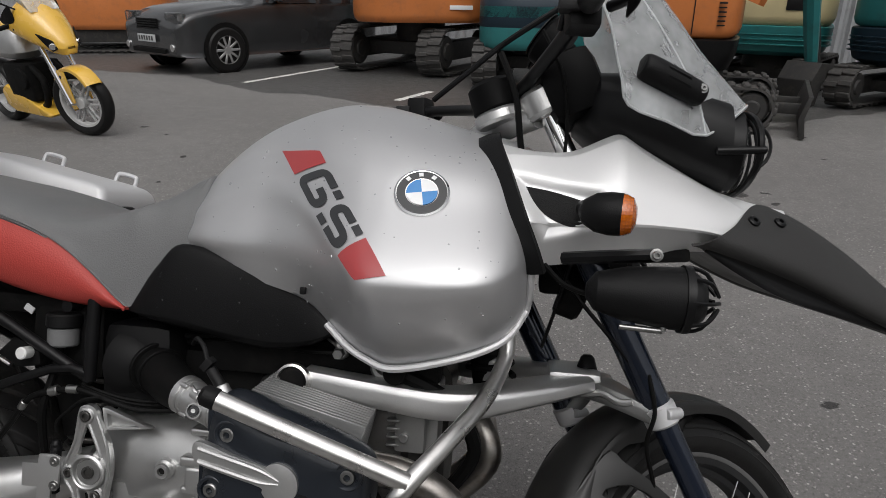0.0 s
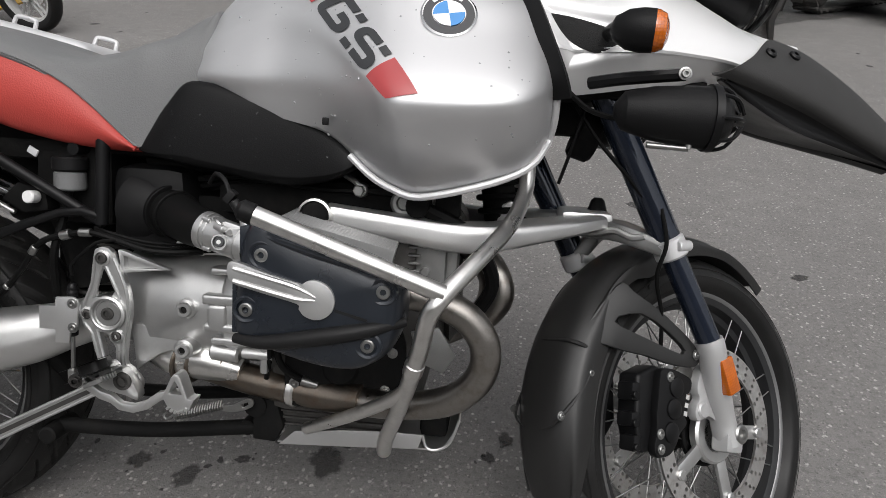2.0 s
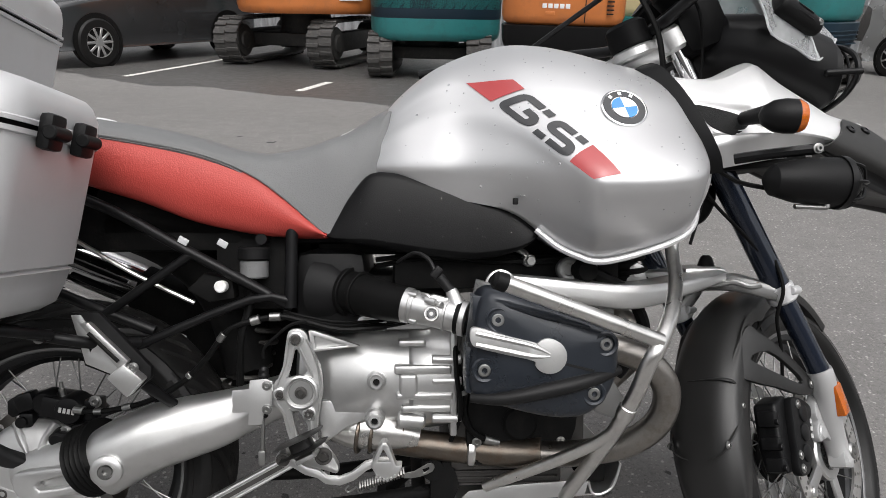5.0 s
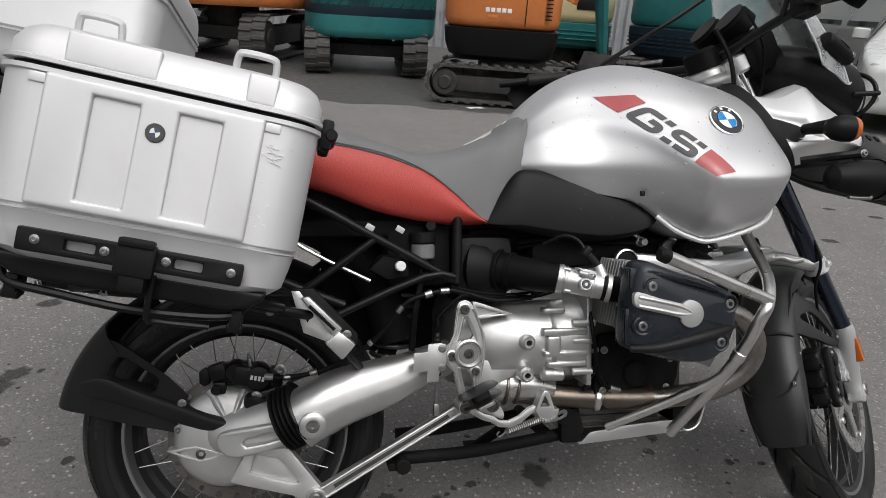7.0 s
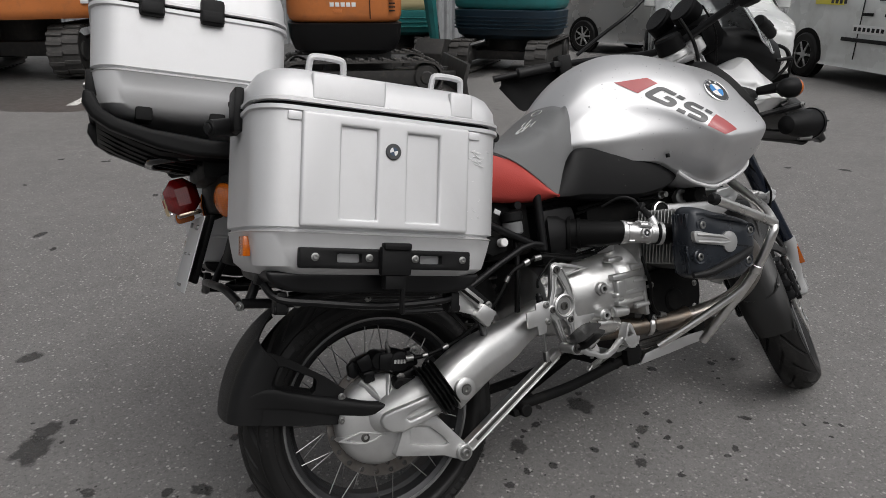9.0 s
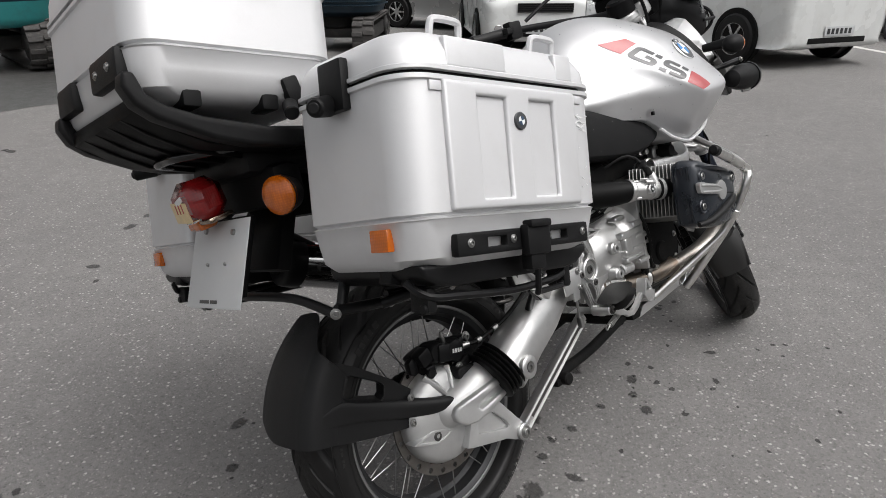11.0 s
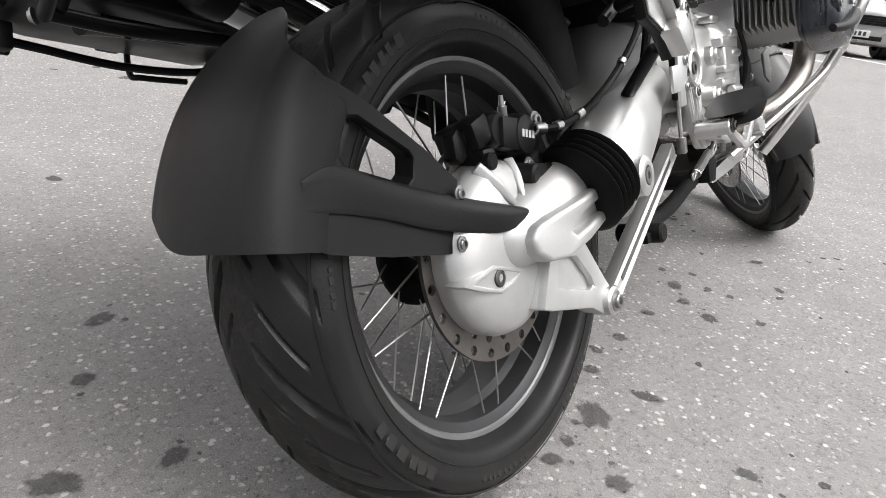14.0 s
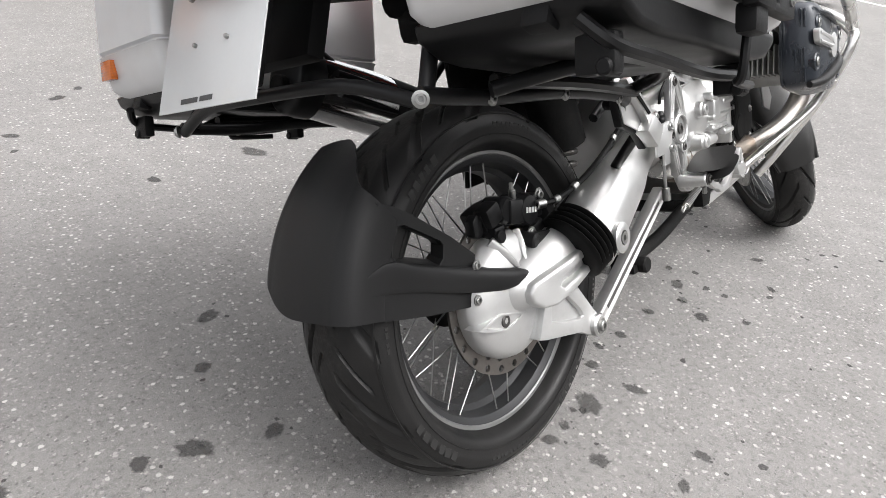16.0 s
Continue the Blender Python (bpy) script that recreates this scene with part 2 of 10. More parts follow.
# dusty black parts; also fills gaps round the engine in place of their shade
MUD_SHADE_BLACK = surface("dusty black of hidden parts and shaded gaps", (0.0055, 0.0055, 0.0055), 0.7, vary=0.3, scale=12, grain=200, bump=0.2, dirt=((0.022, 0.020, 0.018), 0.45), spec=0.12)
RUBBER = surface("tyre rubber", (0.0105, 0.0103, 0.0103), 0.42, vary=0.18, scale=14, grain=300, bump=0.15, rough_vary=0.25, dirt=((0.016, 0.015, 0.014), 0.4), spec=0.2)
HOSE = surface("rubber hose", (0.005, 0.005, 0.005), 0.45, vary=0.15, spec=0.09)
SEAT_GREY = surface("grey seat vinyl", (0.135, 0.137, 0.138), 0.55, vary=0.06, scale=12, grain=420, bump=0.35, rough_vary=0.08, spec=0.35)
SEAT_RED = surface("red seat vinyl", (0.40, 0.052, 0.042), 0.48, vary=0.07, scale=10, grain=420, bump=0.35, rough_vary=0.08, spec=0.35)
DECAL_RED = surface("red decal film", (0.36, 0.040, 0.042), 0.35, vary=0.04, coat=0.4)
DECAL_BLACK = surface("black decal film", (0.022, 0.023, 0.025), 0.35, vary=0.05, coat=0.4)
BADGE_BLUE = surface("blue enamel", (0.03, 0.22, 0.55), 0.2, vary=0.03, coat=0.7)
NAVY_ENAMEL = surface("dark blue enamel", (0.012, 0.040, 0.085), 0.25, vary=0.03, coat=0.6)
BADGE_WHITE = surface("white enamel", (0.82, 0.83, 0.83), 0.2, vary=0.02, coat=0.7)
WHITE_MARK = surface("white printed mark", (0.7, 0.7, 0.69), 0.5, vary=0.05)
FORK_BLUE = surface("blue-black fork tube", (0.012, 0.017, 0.030), 0.20, metal=0.35, vary=0.1, coat=0.4)
AMBER = lens_mat("amber lens", (0.52, 0.115, 0.004), 0.12, 0.32)
RED_LENS = lens_mat("red lens", (0.25, 0.008, 0.009), 0.14, 0.2)
CLEAR_LENS = glass_mat("headlamp glass", (0.9, 0.9, 0.9), 0.02, 0.05)
SCREEN_CLEAR = glass_mat("clear windscreen", (0.92, 0.93, 0.93), 0.04, 0.35)
SCREEN_EDGE = glass_mat("screen edge", (0.95, 0.95, 0.95), 0.1, 0.55)
TREAD_WORN = surface("worn dusty tread", (0.0150, 0.0145, 0.0140), 0.72, vary=0.35, scale=26, grain=240, bump=0.5, rough_vary=0.2, dirt=((0.042, 0.040, 0.038), 0.6), spec=0.2)
GUARD_PLASTIC = surface("dusty black mudguard plastic", (0.0150, 0.0148, 0.0146), 0.40, vary=0.12, scale=9, grain=800, bump=0.12, rough_vary=0.1, spec=0.42)
GLOSS_BLACK = surface("glossy black paint", (0.005, 0.005, 0.0053), 0.14, vary=0.1, scale=20, grain=500, spec=0.5)
FLANK_MARK = surface("raised rubber lettering", (0.0135, 0.0133, 0.0131), 0.5, vary=0.2, scale=60, grain=400, spec=0.3)
DASH_BLACK = surface("matte black dash plastic", (0.0032, 0.0032, 0.0034), 0.5, vary=0.15, scale=14, grain=700, bump=0.1, spec=0.08)
WATER = glass_mat("water drop", (0.97, 0.97, 0.97), 0.0, 0.05)
WATER_PALE = glass_mat("pale rain drop", (0.95, 0.95, 0.95), 0.02, 0.45)
PLATE_WHITE = surface("white plate enamel", (0.47, 0.478, 0.484), 0.4, vary=0.04, scale=12, coat=0.2)
DISC_STEEL = surface("brake disc steel", (0.64, 0.63, 0.615), 0.38, metal=1.0, vary=0.15, scale=22, grain=260, bump=0.08, dirt=((0.16, 0.11, 0.08), 0.35))
# duller, browner copy of the disc steel, with its shade put into the colour
REAR_DISC = surface("dull rear disc steel, darkened for shade", (0.19, 0.178, 0.166), 0.42, metal=1.0, vary=0.15, scale=22, grain=260, bump=0.08, dirt=((0.13, 0.10, 0.08), 0.5))
SPOKE_STEEL = surface("dull steel spoke", (0.34, 0.34, 0.335), 0.35, metal=1.0, vary=0.15, scale=40)
# grimy aluminium, darkened further so that the engine's gaps read as shaded
ENGINE_CASE = surface("grimy cast aluminium with shade in its colour", (0.085, 0.082, 0.079), 0.48, metal=0.8, vary=0.15, scale=20, grain=400, bump=0.2, dirt=((0.06, 0.055, 0.05), 0.6))
LABEL_PALE = surface("pale torn label", (0.66, 0.52, 0.30), 0.5, vary=0.15, scale=60)
LAMP_BOWL = surface("lamp reflector", (0.30, 0.24, 0.19), 0.15, metal=1.0, vary=0.2, scale=40)
SCUFF = surface("bare scuff", (0.75, 0.75, 0.75), 0.5, vary=0.1)
SEAT_PRINT = surface("faded pale print", (0.46, 0.46, 0.45), 0.6, vary=0.2, scale=90)
COVER_BLACK = surface("matte black side cover", (0.0040, 0.0040, 0.0043), 0.42, vary=0.10, scale=10, grain=600, bump=0.15, rough_vary=0.1, spec=0.15, dirt=((0.006, 0.006, 0.006), 0.5))
SATIN_ALU = surface("satin silver arm", (0.60, 0.60, 0.597), 0.38, metal=0.88, vary=0.06, scale=14, grain=500, bump=0.08, rough_vary=0.06)
INTAKE_MESH = surface("fine black mesh", (0.010, 0.010, 0.010), 0.6, vary=0.5, scale=400, grain=700, bump=0.8, spec=0.2)
FIN_ALU = surface("grey cast fins", (0.29, 0.29, 0.286), 0.45, metal=0.8, vary=0.1, scale=20, grain=400, bump=0.15)
RIM_ALU = surface("worn rim lip", (0.22, 0.22, 0.221), 0.40, metal=0.8, vary=0.12, scale=18, grain=420, bump=0.1)
RIM_DARK = surface("dark grey rim paint", (0.028, 0.0285, 0.03), 0.45, metal=0.5, vary=0.12, scale=18, grain=420, bump=0.1)


# ---- mesh helpers ----
V = Vector


def catmull(pts, n=6, closed=False):
    """Points along a smooth curve through pts."""
    p = [V(q) for q in pts]
    out = []
    m = len(p)
    for i in range(m if closed else m - 1):
        a, b, c, d = (p[(i + k) % m] if closed else p[min(max(i + k, 0), m - 1)] for k in (-1, 0, 1, 2))
        for j in range(n):
            t = j / n
            out.append(0.5 * ((2 * b) + (c - a) * t + (2 * a - 5 * b + 4 * c - d) * t * t + (3 * b - a - 3 * c + d) * t ** 3))
    if not closed:
        out.append(p[-1])
    return out


def smooth_grid(rows, nu=4, nv=4):
    rows = [catmull(r, nv) for r in rows]
    cols = [catmull([r[j] for r in rows], nu) for j in range(len(rows[0]))]
    return [[c[i] for c in cols] for i in range(len(cols[0]))]


def grid_mesh(rows, close_rows=False, cap=False, bm=None):
    """A surface through rows of points; close_rows joins each row's end to its start; cap closes the first and last row."""
    bm = bm or bmesh.new()
    vs = [[bm.verts.new(p) for p in r] for r in rows]
    n = len(vs[0])
    for i in range(len(vs) - 1):
        for j in range(n if close_rows else n - 1):
            k = (j + 1) % n
            bm.faces.new((vs[i][j], vs[i][k], vs[i + 1][k], vs[i + 1][j]))
    if cap:
        bm.faces.new(list(reversed(vs[0])))
        bm.faces.new(vs[-1])
    return bm


def joined(*bms):
    out = bmesh.new()
    for b in bms:
        me = bpy.data.meshes.new("tmp")
        b.to_mesh(me)
        out.from_mesh(me)
        bpy.data.meshes.remove(me)
        b.free()
    return out


def moved(bm, m):
    bmesh.ops.transform(bm, matrix=m, verts=bm.verts)
    return bm


def bevelled(bm, w, seg=2, angle=30):
    bm.normal_update()
    es = [e for e in bm.edges if len(e.link_faces) == 2 and e.calc_face_angle(0) > radians(angle)]
    if es:
        bmesh.ops.bevel(bm, geom=es, offset=w, segments=seg, affect="EDGES", profile=0.6, clamp_overlap=True)
    return bm


def frame_of(d):
    return V(d).to_track_quat("Z", "Y").to_matrix()


def tube(pts, r, seg=10, n=6, closed=False, cap=True):
    """A bent tube through pts; r may be a list, one for each point."""
    if len(pts) == 2:
        path = [V(pts[0]), V(pts[1])]
        rad = list(r) if isinstance(r, (list, tuple)) else [r, r]
    else:
        path = catmull(pts, n, closed)
        if isinstance(r, (list, tuple)):
            rad = [v[0] for v in catmull([(x, 0, 0) for x in r], n, closed)]
        else:
            rad = [r] * len(path)
    rows, up = [], None
    m = len(path)
    for i, p in enumerate(path):
        d = (path[(i + 1) % m] - path[i - 1]) if closed else (path[min(i + 1, m - 1)] - path[max(i - 1, 0)])
        d = d.normalized()
        if up is None:
            up = d.orthogonal().normalized()
        up = (up - d * up.dot(d)).normalized()
        side = d.cross(up)
        rows.append([p + rad[i] * (math.cos(a) * up + math.sin(a) * side) for a in (2 * math.pi * k / seg for k in range(seg))])
    if closed:
        rows.append(rows[0])
        bm = grid_mesh(rows, True)
        bmesh.ops.remove_doubles(bm, verts=bm.verts, dist=1e-5)
        return bm
    return grid_mesh(rows, True, cap)


def lathe(profile, origin=(0, 0, 0), axis=(0, 1, 0), seg=24, closed=False):
    """profile: (radius, distance along the axis) pairs."""
    q = frame_of(axis)
    o = V(origin)
    rows = [[o + q @ V((r * math.cos(a), r * math.sin(a), h)) for a in (2 * math.pi * k / seg for k in range(seg))] for r, h in profile]
    if closed:
        rows.append(rows[0])
    bm = grid_mesh(rows, True)
    bmesh.ops.remove_doubles(bm, verts=bm.verts, dist=1e-6)
    if not closed:
        bmesh.ops.holes_fill(bm, edges=[e for e in bm.edges if len(e.link_faces) == 1], sides=0)
    bmesh.ops.recalc_face_normals(bm, faces=bm.faces)
    return bm


def rod(p0, p1, r0, r1=None, seg=16, edge=0.0):
    p0, p1 = V(p0), V(p1)
    h = (p1 - p0).length
    r1 = r0 if r1 is None else r1
    e = min(edge, r0 * 0.9, r1 * 0.9, h * 0.45)
    prof = [(r0 - e, 0), (r0, e), (r1, h - e), (r1 - e, h)] if e else [(r0, 0), (r1, h)]
    return lathe(prof, p0, p1 - p0, seg)


def box(c, size, edge=0.004, m=None, seg=2):
    bm = bmesh.new()
    bmesh.ops.create_cube(bm, size=1)
    bmesh.ops.transform(bm, matrix=Matrix.Diagonal((*size, 1)), verts=bm.verts)
    if edge:
        bevelled(bm, edge, seg)
    bmesh.ops.transform(bm, matrix=Matrix.Translation(c) @ (m if m else Matrix()), verts=bm.verts)
    return bm


def plate(outline, y0, y1, edge=0.003, seg=2, holes=()):
    """An outline in the x-z plane, between the depths y0 and y1."""
    bm = bmesh.new()
    loops = []
    for line in (outline, *holes):
        vs = [bm.verts.new((x, y0, z)) for x, z in line]
        for i in range(len(vs)):
            loops.append(bm.edges.new((vs[i], vs[(i + 1) % len(vs)])))
    if holes:
        bmesh.ops.triangle_fill(bm, edges=loops, use_beauty=True, use_dissolve=False)
    else:
        bm.faces.new(list(bm.verts))
    r = bmesh.ops.extrude_face_region(bm, geom=bm.faces[:])
    bmesh.ops.translate(bm, vec=(0, y1 - y0, 0), verts=[g for g in r["geom"] if isinstance(g, bmesh.types.BMVert)])
    bmesh.ops.recalc_face_normals(bm, faces=bm.faces)
    if edge:
        bevelled(bm, edge, seg, 40)
    return bm


def smooth_outline(pts, n=5):
    return [(p[0], p[1]) for p in catmull([(x, z, 0) for x, z in pts], n, True)]


def bolt(c, axis, r=0.009, h=0.006):
    """A socket-head bolt with its washer."""
    a = V(axis).normalized()
    c = V(c)
    washer = lathe([(r * 1.45, 0), (r * 1.45, 0.0015), (r, 0.002)], c, a, 16)
    head = lathe([(r, 0.001), (r, h - 0.001), (r - 0.001, h), (r * 0.5, h), (r * 0.45, h - 0.004)], c, a, 14)
    return joined(washer, head)


def part(name, bm, material, parent, label="", m=None, smooth=38):
    """Links a bmesh as one mesh object under a thing or a part."""
    me = bpy.data.meshes.new(name)
    bm.normal_update()
    bm.to_mesh(me)
    bm.free()
    mats = material if isinstance(material, (list, tuple)) else [material]
    for x in mats:
        me.materials.append(x)
    me.polygons.foreach_set("use_smooth", [True] * len(me.polygons))
    me.set_sharp_from_angle(angle=radians(smooth))
    ob = new(name, me)
    ob.parent = parent
    if m is not None:
        ob.matrix_local = m
    if label:
        ob["label"] = label
    return ob


def more(name, source, parent, m, label=""):
    """One more alike piece on the same mesh."""
    ob = new(name, source.data)
    ob.parent = parent
    ob.matrix_local = m
    if label:
        ob["label"] = label
    return ob


def thing(name, m, label, category, group="", kind=""):
    ob = new(name)
    ob.matrix_world = m
    return tagged(ob, label, category, group, kind)


def solid(name, bm, material, label="", category="", kind="", m=None, group=""):
    ob = part(name, bm, material, None, "", m)
    return tagged(ob, label, category, group, kind)


def superbox(c, size, p=5.0, n=40, levels=None):
    """A box with rounded plan corners; levels: (share of height, inset) from bottom to top."""
    levels = levels or ((0, 0.06), (0.04, 0.02), (0.12, 0), (0.88, 0), (0.96, 0.02), (1, 0.06))
    rows = []
    for h, inset in levels:
        ring = []
        for k in range(n):
            t = 2 * math.pi * k / n
            q = (abs(math.cos(t)) ** p + abs(math.sin(t)) ** p) ** (-1 / p)
            ring.append(V((c[0] + (size[0] / 2 - inset) * q * math.cos(t), c[1] + (size[1] / 2 - inset) * q * math.sin(t), c[2] + size[2] * h)))
        rows.append(ring)
    bm = grid_mesh(rows, True, True)
    bmesh.ops.recalc_face_normals(bm, faces=bm.faces)
    return bm


def tree_of(rows):
    from mathutils.bvhtree import BVHTree
    n = len(rows[0])
    fs = [(i * n + j, i * n + j + 1, (i + 1) * n + j + 1, (i + 1) * n + j) for i in range(len(rows) - 1) for j in range(n - 1)]
    return BVHTree.FromPolygons([p for r in rows for p in r], fs)


def drop_cluster(tree, n, seed, lo, hi, side, size=(0.0008, 0.0022)):
    """Rain drops standing on a skin: small flat lenses."""
    rnd = random.Random(seed)
    vs, fs = [], []
    for _ in range(n):
        p = V((rnd.uniform(lo[0], hi[0]), rnd.uniform(lo[1], hi[1]), rnd.uniform(lo[2], hi[2])))
        q, nrm, _i, _d = tree.find_nearest(p)
        if nrm.dot(side) < 0:
            nrm = -nrm
        r = rnd.uniform(*size) * (1.5 if rnd.random() < 0.12 else 1.0)
        m = frame_of(nrm)
        k0 = len(vs)
        for rr, h in ((1.0, -0.1), (0.75, 0.42)):
            vs.extend(q + m @ V((r * rr * math.cos(a), r * rr * math.sin(a), r * h)) for a in (math.pi * k / 4 for k in range(8)))
        vs.append(q + nrm * r * 0.6)
        for k in range(8):
            e = (k + 1) % 8
            fs.append((k0 + k, k0 + e, k0 + 8 + e, k0 + 8 + k))
            fs.append((k0 + 8 + k, k0 + 8 + e, k0 + 16))
    me = bpy.data.meshes.new("rain_drops")
    me.from_pydata(vs, [], fs)
    bm = bmesh.new()
    bm.from_mesh(me)
    return bm


# ---- ground ----
def ground_sheet():
    bm = bmesh.new()
    xs = [-400, -60, -12, -4, 0, 4, 12, 60, 400]
    rows = [[V((x, y, 0)) for x in xs] for y in xs]
    grid_mesh(rows, bm=bm)
    bmesh.ops.recalc_face_normals(bm, faces=bm.faces)
    return solid("ground", bm, ASPHALT, "grey worn asphalt yard with pale stones and dark drops", "ground", "structure")


def blob(bm, x, y, r, z, stretch=1.0, turn=0.0, n=32, ragged=0.42):
    """A drop's mark: rings whose 'edge' value falls from the middle to the rim, for a soft border."""
    lay = bm.verts.layers.float.get("edge") or bm.verts.layers.float.new("edge")
    rings = []
    for share, val in ((1.25, 0.0), (0.95, 0.45), (0.6, 1.0)):
        vs = []
        for k in range(n):
            a = 2 * math.pi * k / n
            q = V((math.cos(a), math.sin(a), 0))
            d = share * r * (1 + ragged * noise.noise(q * 1.7 + V((x * 13, y * 17, r * 90))) + ragged * 0.5 * noise.noise(q * 4.1 + V((x * 31, y * 7, 3))))
            px, py = d * math.cos(a) * stretch, d * math.sin(a)
            v = bm.verts.new((x + px * math.cos(turn) - py * math.sin(turn), y + px * math.sin(turn) + py * math.cos(turn), z))
            v[lay] = val
            vs.append(v)
        rings.append(vs)
    for a, b in zip(rings, rings[1:]):
        for k in range(n):
            bm.faces.new((a[k], a[(k + 1) % n], b[(k + 1) % n], b[k]))
    bm.faces.new(rings[-1])


def stains():
    bm = bmesh.new()
    spots = [(0.338, 0.154, 0.032), (0.462, 0.122, 0.034), (0.756, 0.198, 0.052), (0.568, 0.184, 0.017), (0.631, 0.256, 0.014), (1.160, 0.320, 0.026), (1.121, 0.257, 0.020), (1.339, 0.184, 0.018),
             (0.728, -0.100, 0.024), (0.838, 0.012, 0.024), (0.912, 0.068, 0.014), (0.420, 0.018, 0.014), (-0.798, 0.765, 0.075), (-0.755, 0.850, 0.050), (-0.661, 0.496, 0.022), (-0.767, 0.471, 0.018),
             (-0.155, 0.705, 0.024), (-0.263, 0.553, 0.022), (-0.266, 0.311, 0.020), (-0.389, 0.366, 0.030), (-0.475, 0.399, 0.022), (0.228, -0.064, 0.034), (0.082, -0.064, 0.018), (0.347, -0.002, 0.018),
             (0.500, 0.006, 0.017), (0.341, -0.110, 0.020), (0.256, -0.292, 0.016), (0.136, -0.062, 0.014), (0.105, -0.156, 0.022), (0.160, -0.296, 0.014), (0.649, 0.004, 0.015), (0.771, -0.033, 0.018),
             (0.881, -0.053, 0.014), (0.880, -0.104, 0.014), (1.172, -0.098, 0.016), (1.019, -0.184, 0.015), (0.790, -0.192, 0.012)]
    rnd = random.Random(4)
    for i, (x, y, r) in enumerate(spots):
        r *= 0.66
        z = 0.0010 + 0.00005 * i
        blob(bm, x, y, r, z, 1.15 + rnd.random() * 0.5, rnd.random() * 3)
        for _ in range(2):
            blob(bm, x + rnd.uniform(-1, 1) * r * 2.4, y + rnd.uniform(-1, 1) * r * 2.4, r * rnd.uniform(0.12, 0.32), z + 0.00004, 1.3, rnd.random() * 3, 14)
    for i in range(46):
        x, y = rnd.uniform(0.1, 1.5), rnd.uniform(-0.55, 0.5)
        blob(bm, x, y, rnd.uniform(0.003, 0.009), 0.0004 + 0.000008 * i, 1.4, rnd.random() * 3, 10)
    for i in range(60):
        x, y = rnd.uniform(-3, 4.5), rnd.uniform(0.9, 6)
        blob(bm, x, y, rnd.uniform(0.01, 0.035), 0.0010 + 0.00002 * i, 1.6, rnd.random() * 3, 12)
    bmesh.ops.recalc_face_normals(bm, faces=bm.faces)
    return solid("oil_stains", bm, ASPHALT_OIL, "dark oil and water drops on the asphalt", "stain", "stuff")


def wet_patch():
    edge = [(-14, 10.5), (-7.5, 9.6), (-5.35, 9.0), (-4.2, 8.85), (-3.5, 8.25), (-2.4, 7.5), (-1.6, 7.35), (-0.9, 6.9), (-0.3, 6.7), (0.5, 6.2), (1.2, 6.2), (1.7, 5.95), (2.1, 5.8), (2.6, 6.0), (3.3, 6.4), (4.4, 7.2), (6, 8.5), (8, 11)]
    line = catmull([(x, y, 0) for x, y in edge], 14)
    low = [V((p.x, p.y + 0.16 * noise.noise(p * 2.1) + 0.07 * noise.noise(p * 7), 0.002)) for p in line]
    rows = [low, [V((p.x, max(p.y + 8, 20), 0.002)) for p in low]]
    bm = grid_mesh(rows)
    bmesh.ops.recalc_face_normals(bm, faces=bm.faces)
    return solid("wet_asphalt", bm, ASPHALT_WET, "dark wet asphalt under the parked machines", "wet ground", "structure")


def parking_line(a, b, w=0.11, z=0.004):
    a, b = V((*a, z)), V((*b, z))
    d = (b - a).normalized()
    s = V((-d.y, d.x, 0)) * w / 2
    n = 30
    rnd = random.Random(int(abs(a.x) * 100))
    rows = [[a + (b - a) * k / n + s * (1 + rnd.uniform(-0.14, 0.1)), a + (b - a) * k / n - s * (1 + rnd.uniform(-0.14, 0.1))] for k in range(n + 1)]
    bm = grid_mesh(rows)
    bmesh.ops.recalc_face_normals(bm, faces=bm.faces)
    return solid("parking_line", bm, LINE_PAINT, "worn white parking line painted on asphalt", "road marking", "structure", group="parking lines")


ground_sheet()
stains()
wet_patch()
parking_line((-3.05, 8.3), (-2.2, 11.2))
parking_line((-0.60, 7.2), (-0.32, 8.05))
parking_line((10.4, 1.0), (14.5, 5.6), 0.14)
parking_line((12.0, 0.2), (16.0, 4.4), 0.14)

# ---- the motorcycle: x ahead, y to its left, z up, leaning on its stand ----
LEAN_ANGLE = 19.3
BIKE = pose(0, 0, -0.0092, -LEAN_ANGLE, 0, 0)
bike = thing("motorcycle", BIKE, "silver touring enduro motorcycle with red-grey seat, leaning on its side stand", "motorcycle")


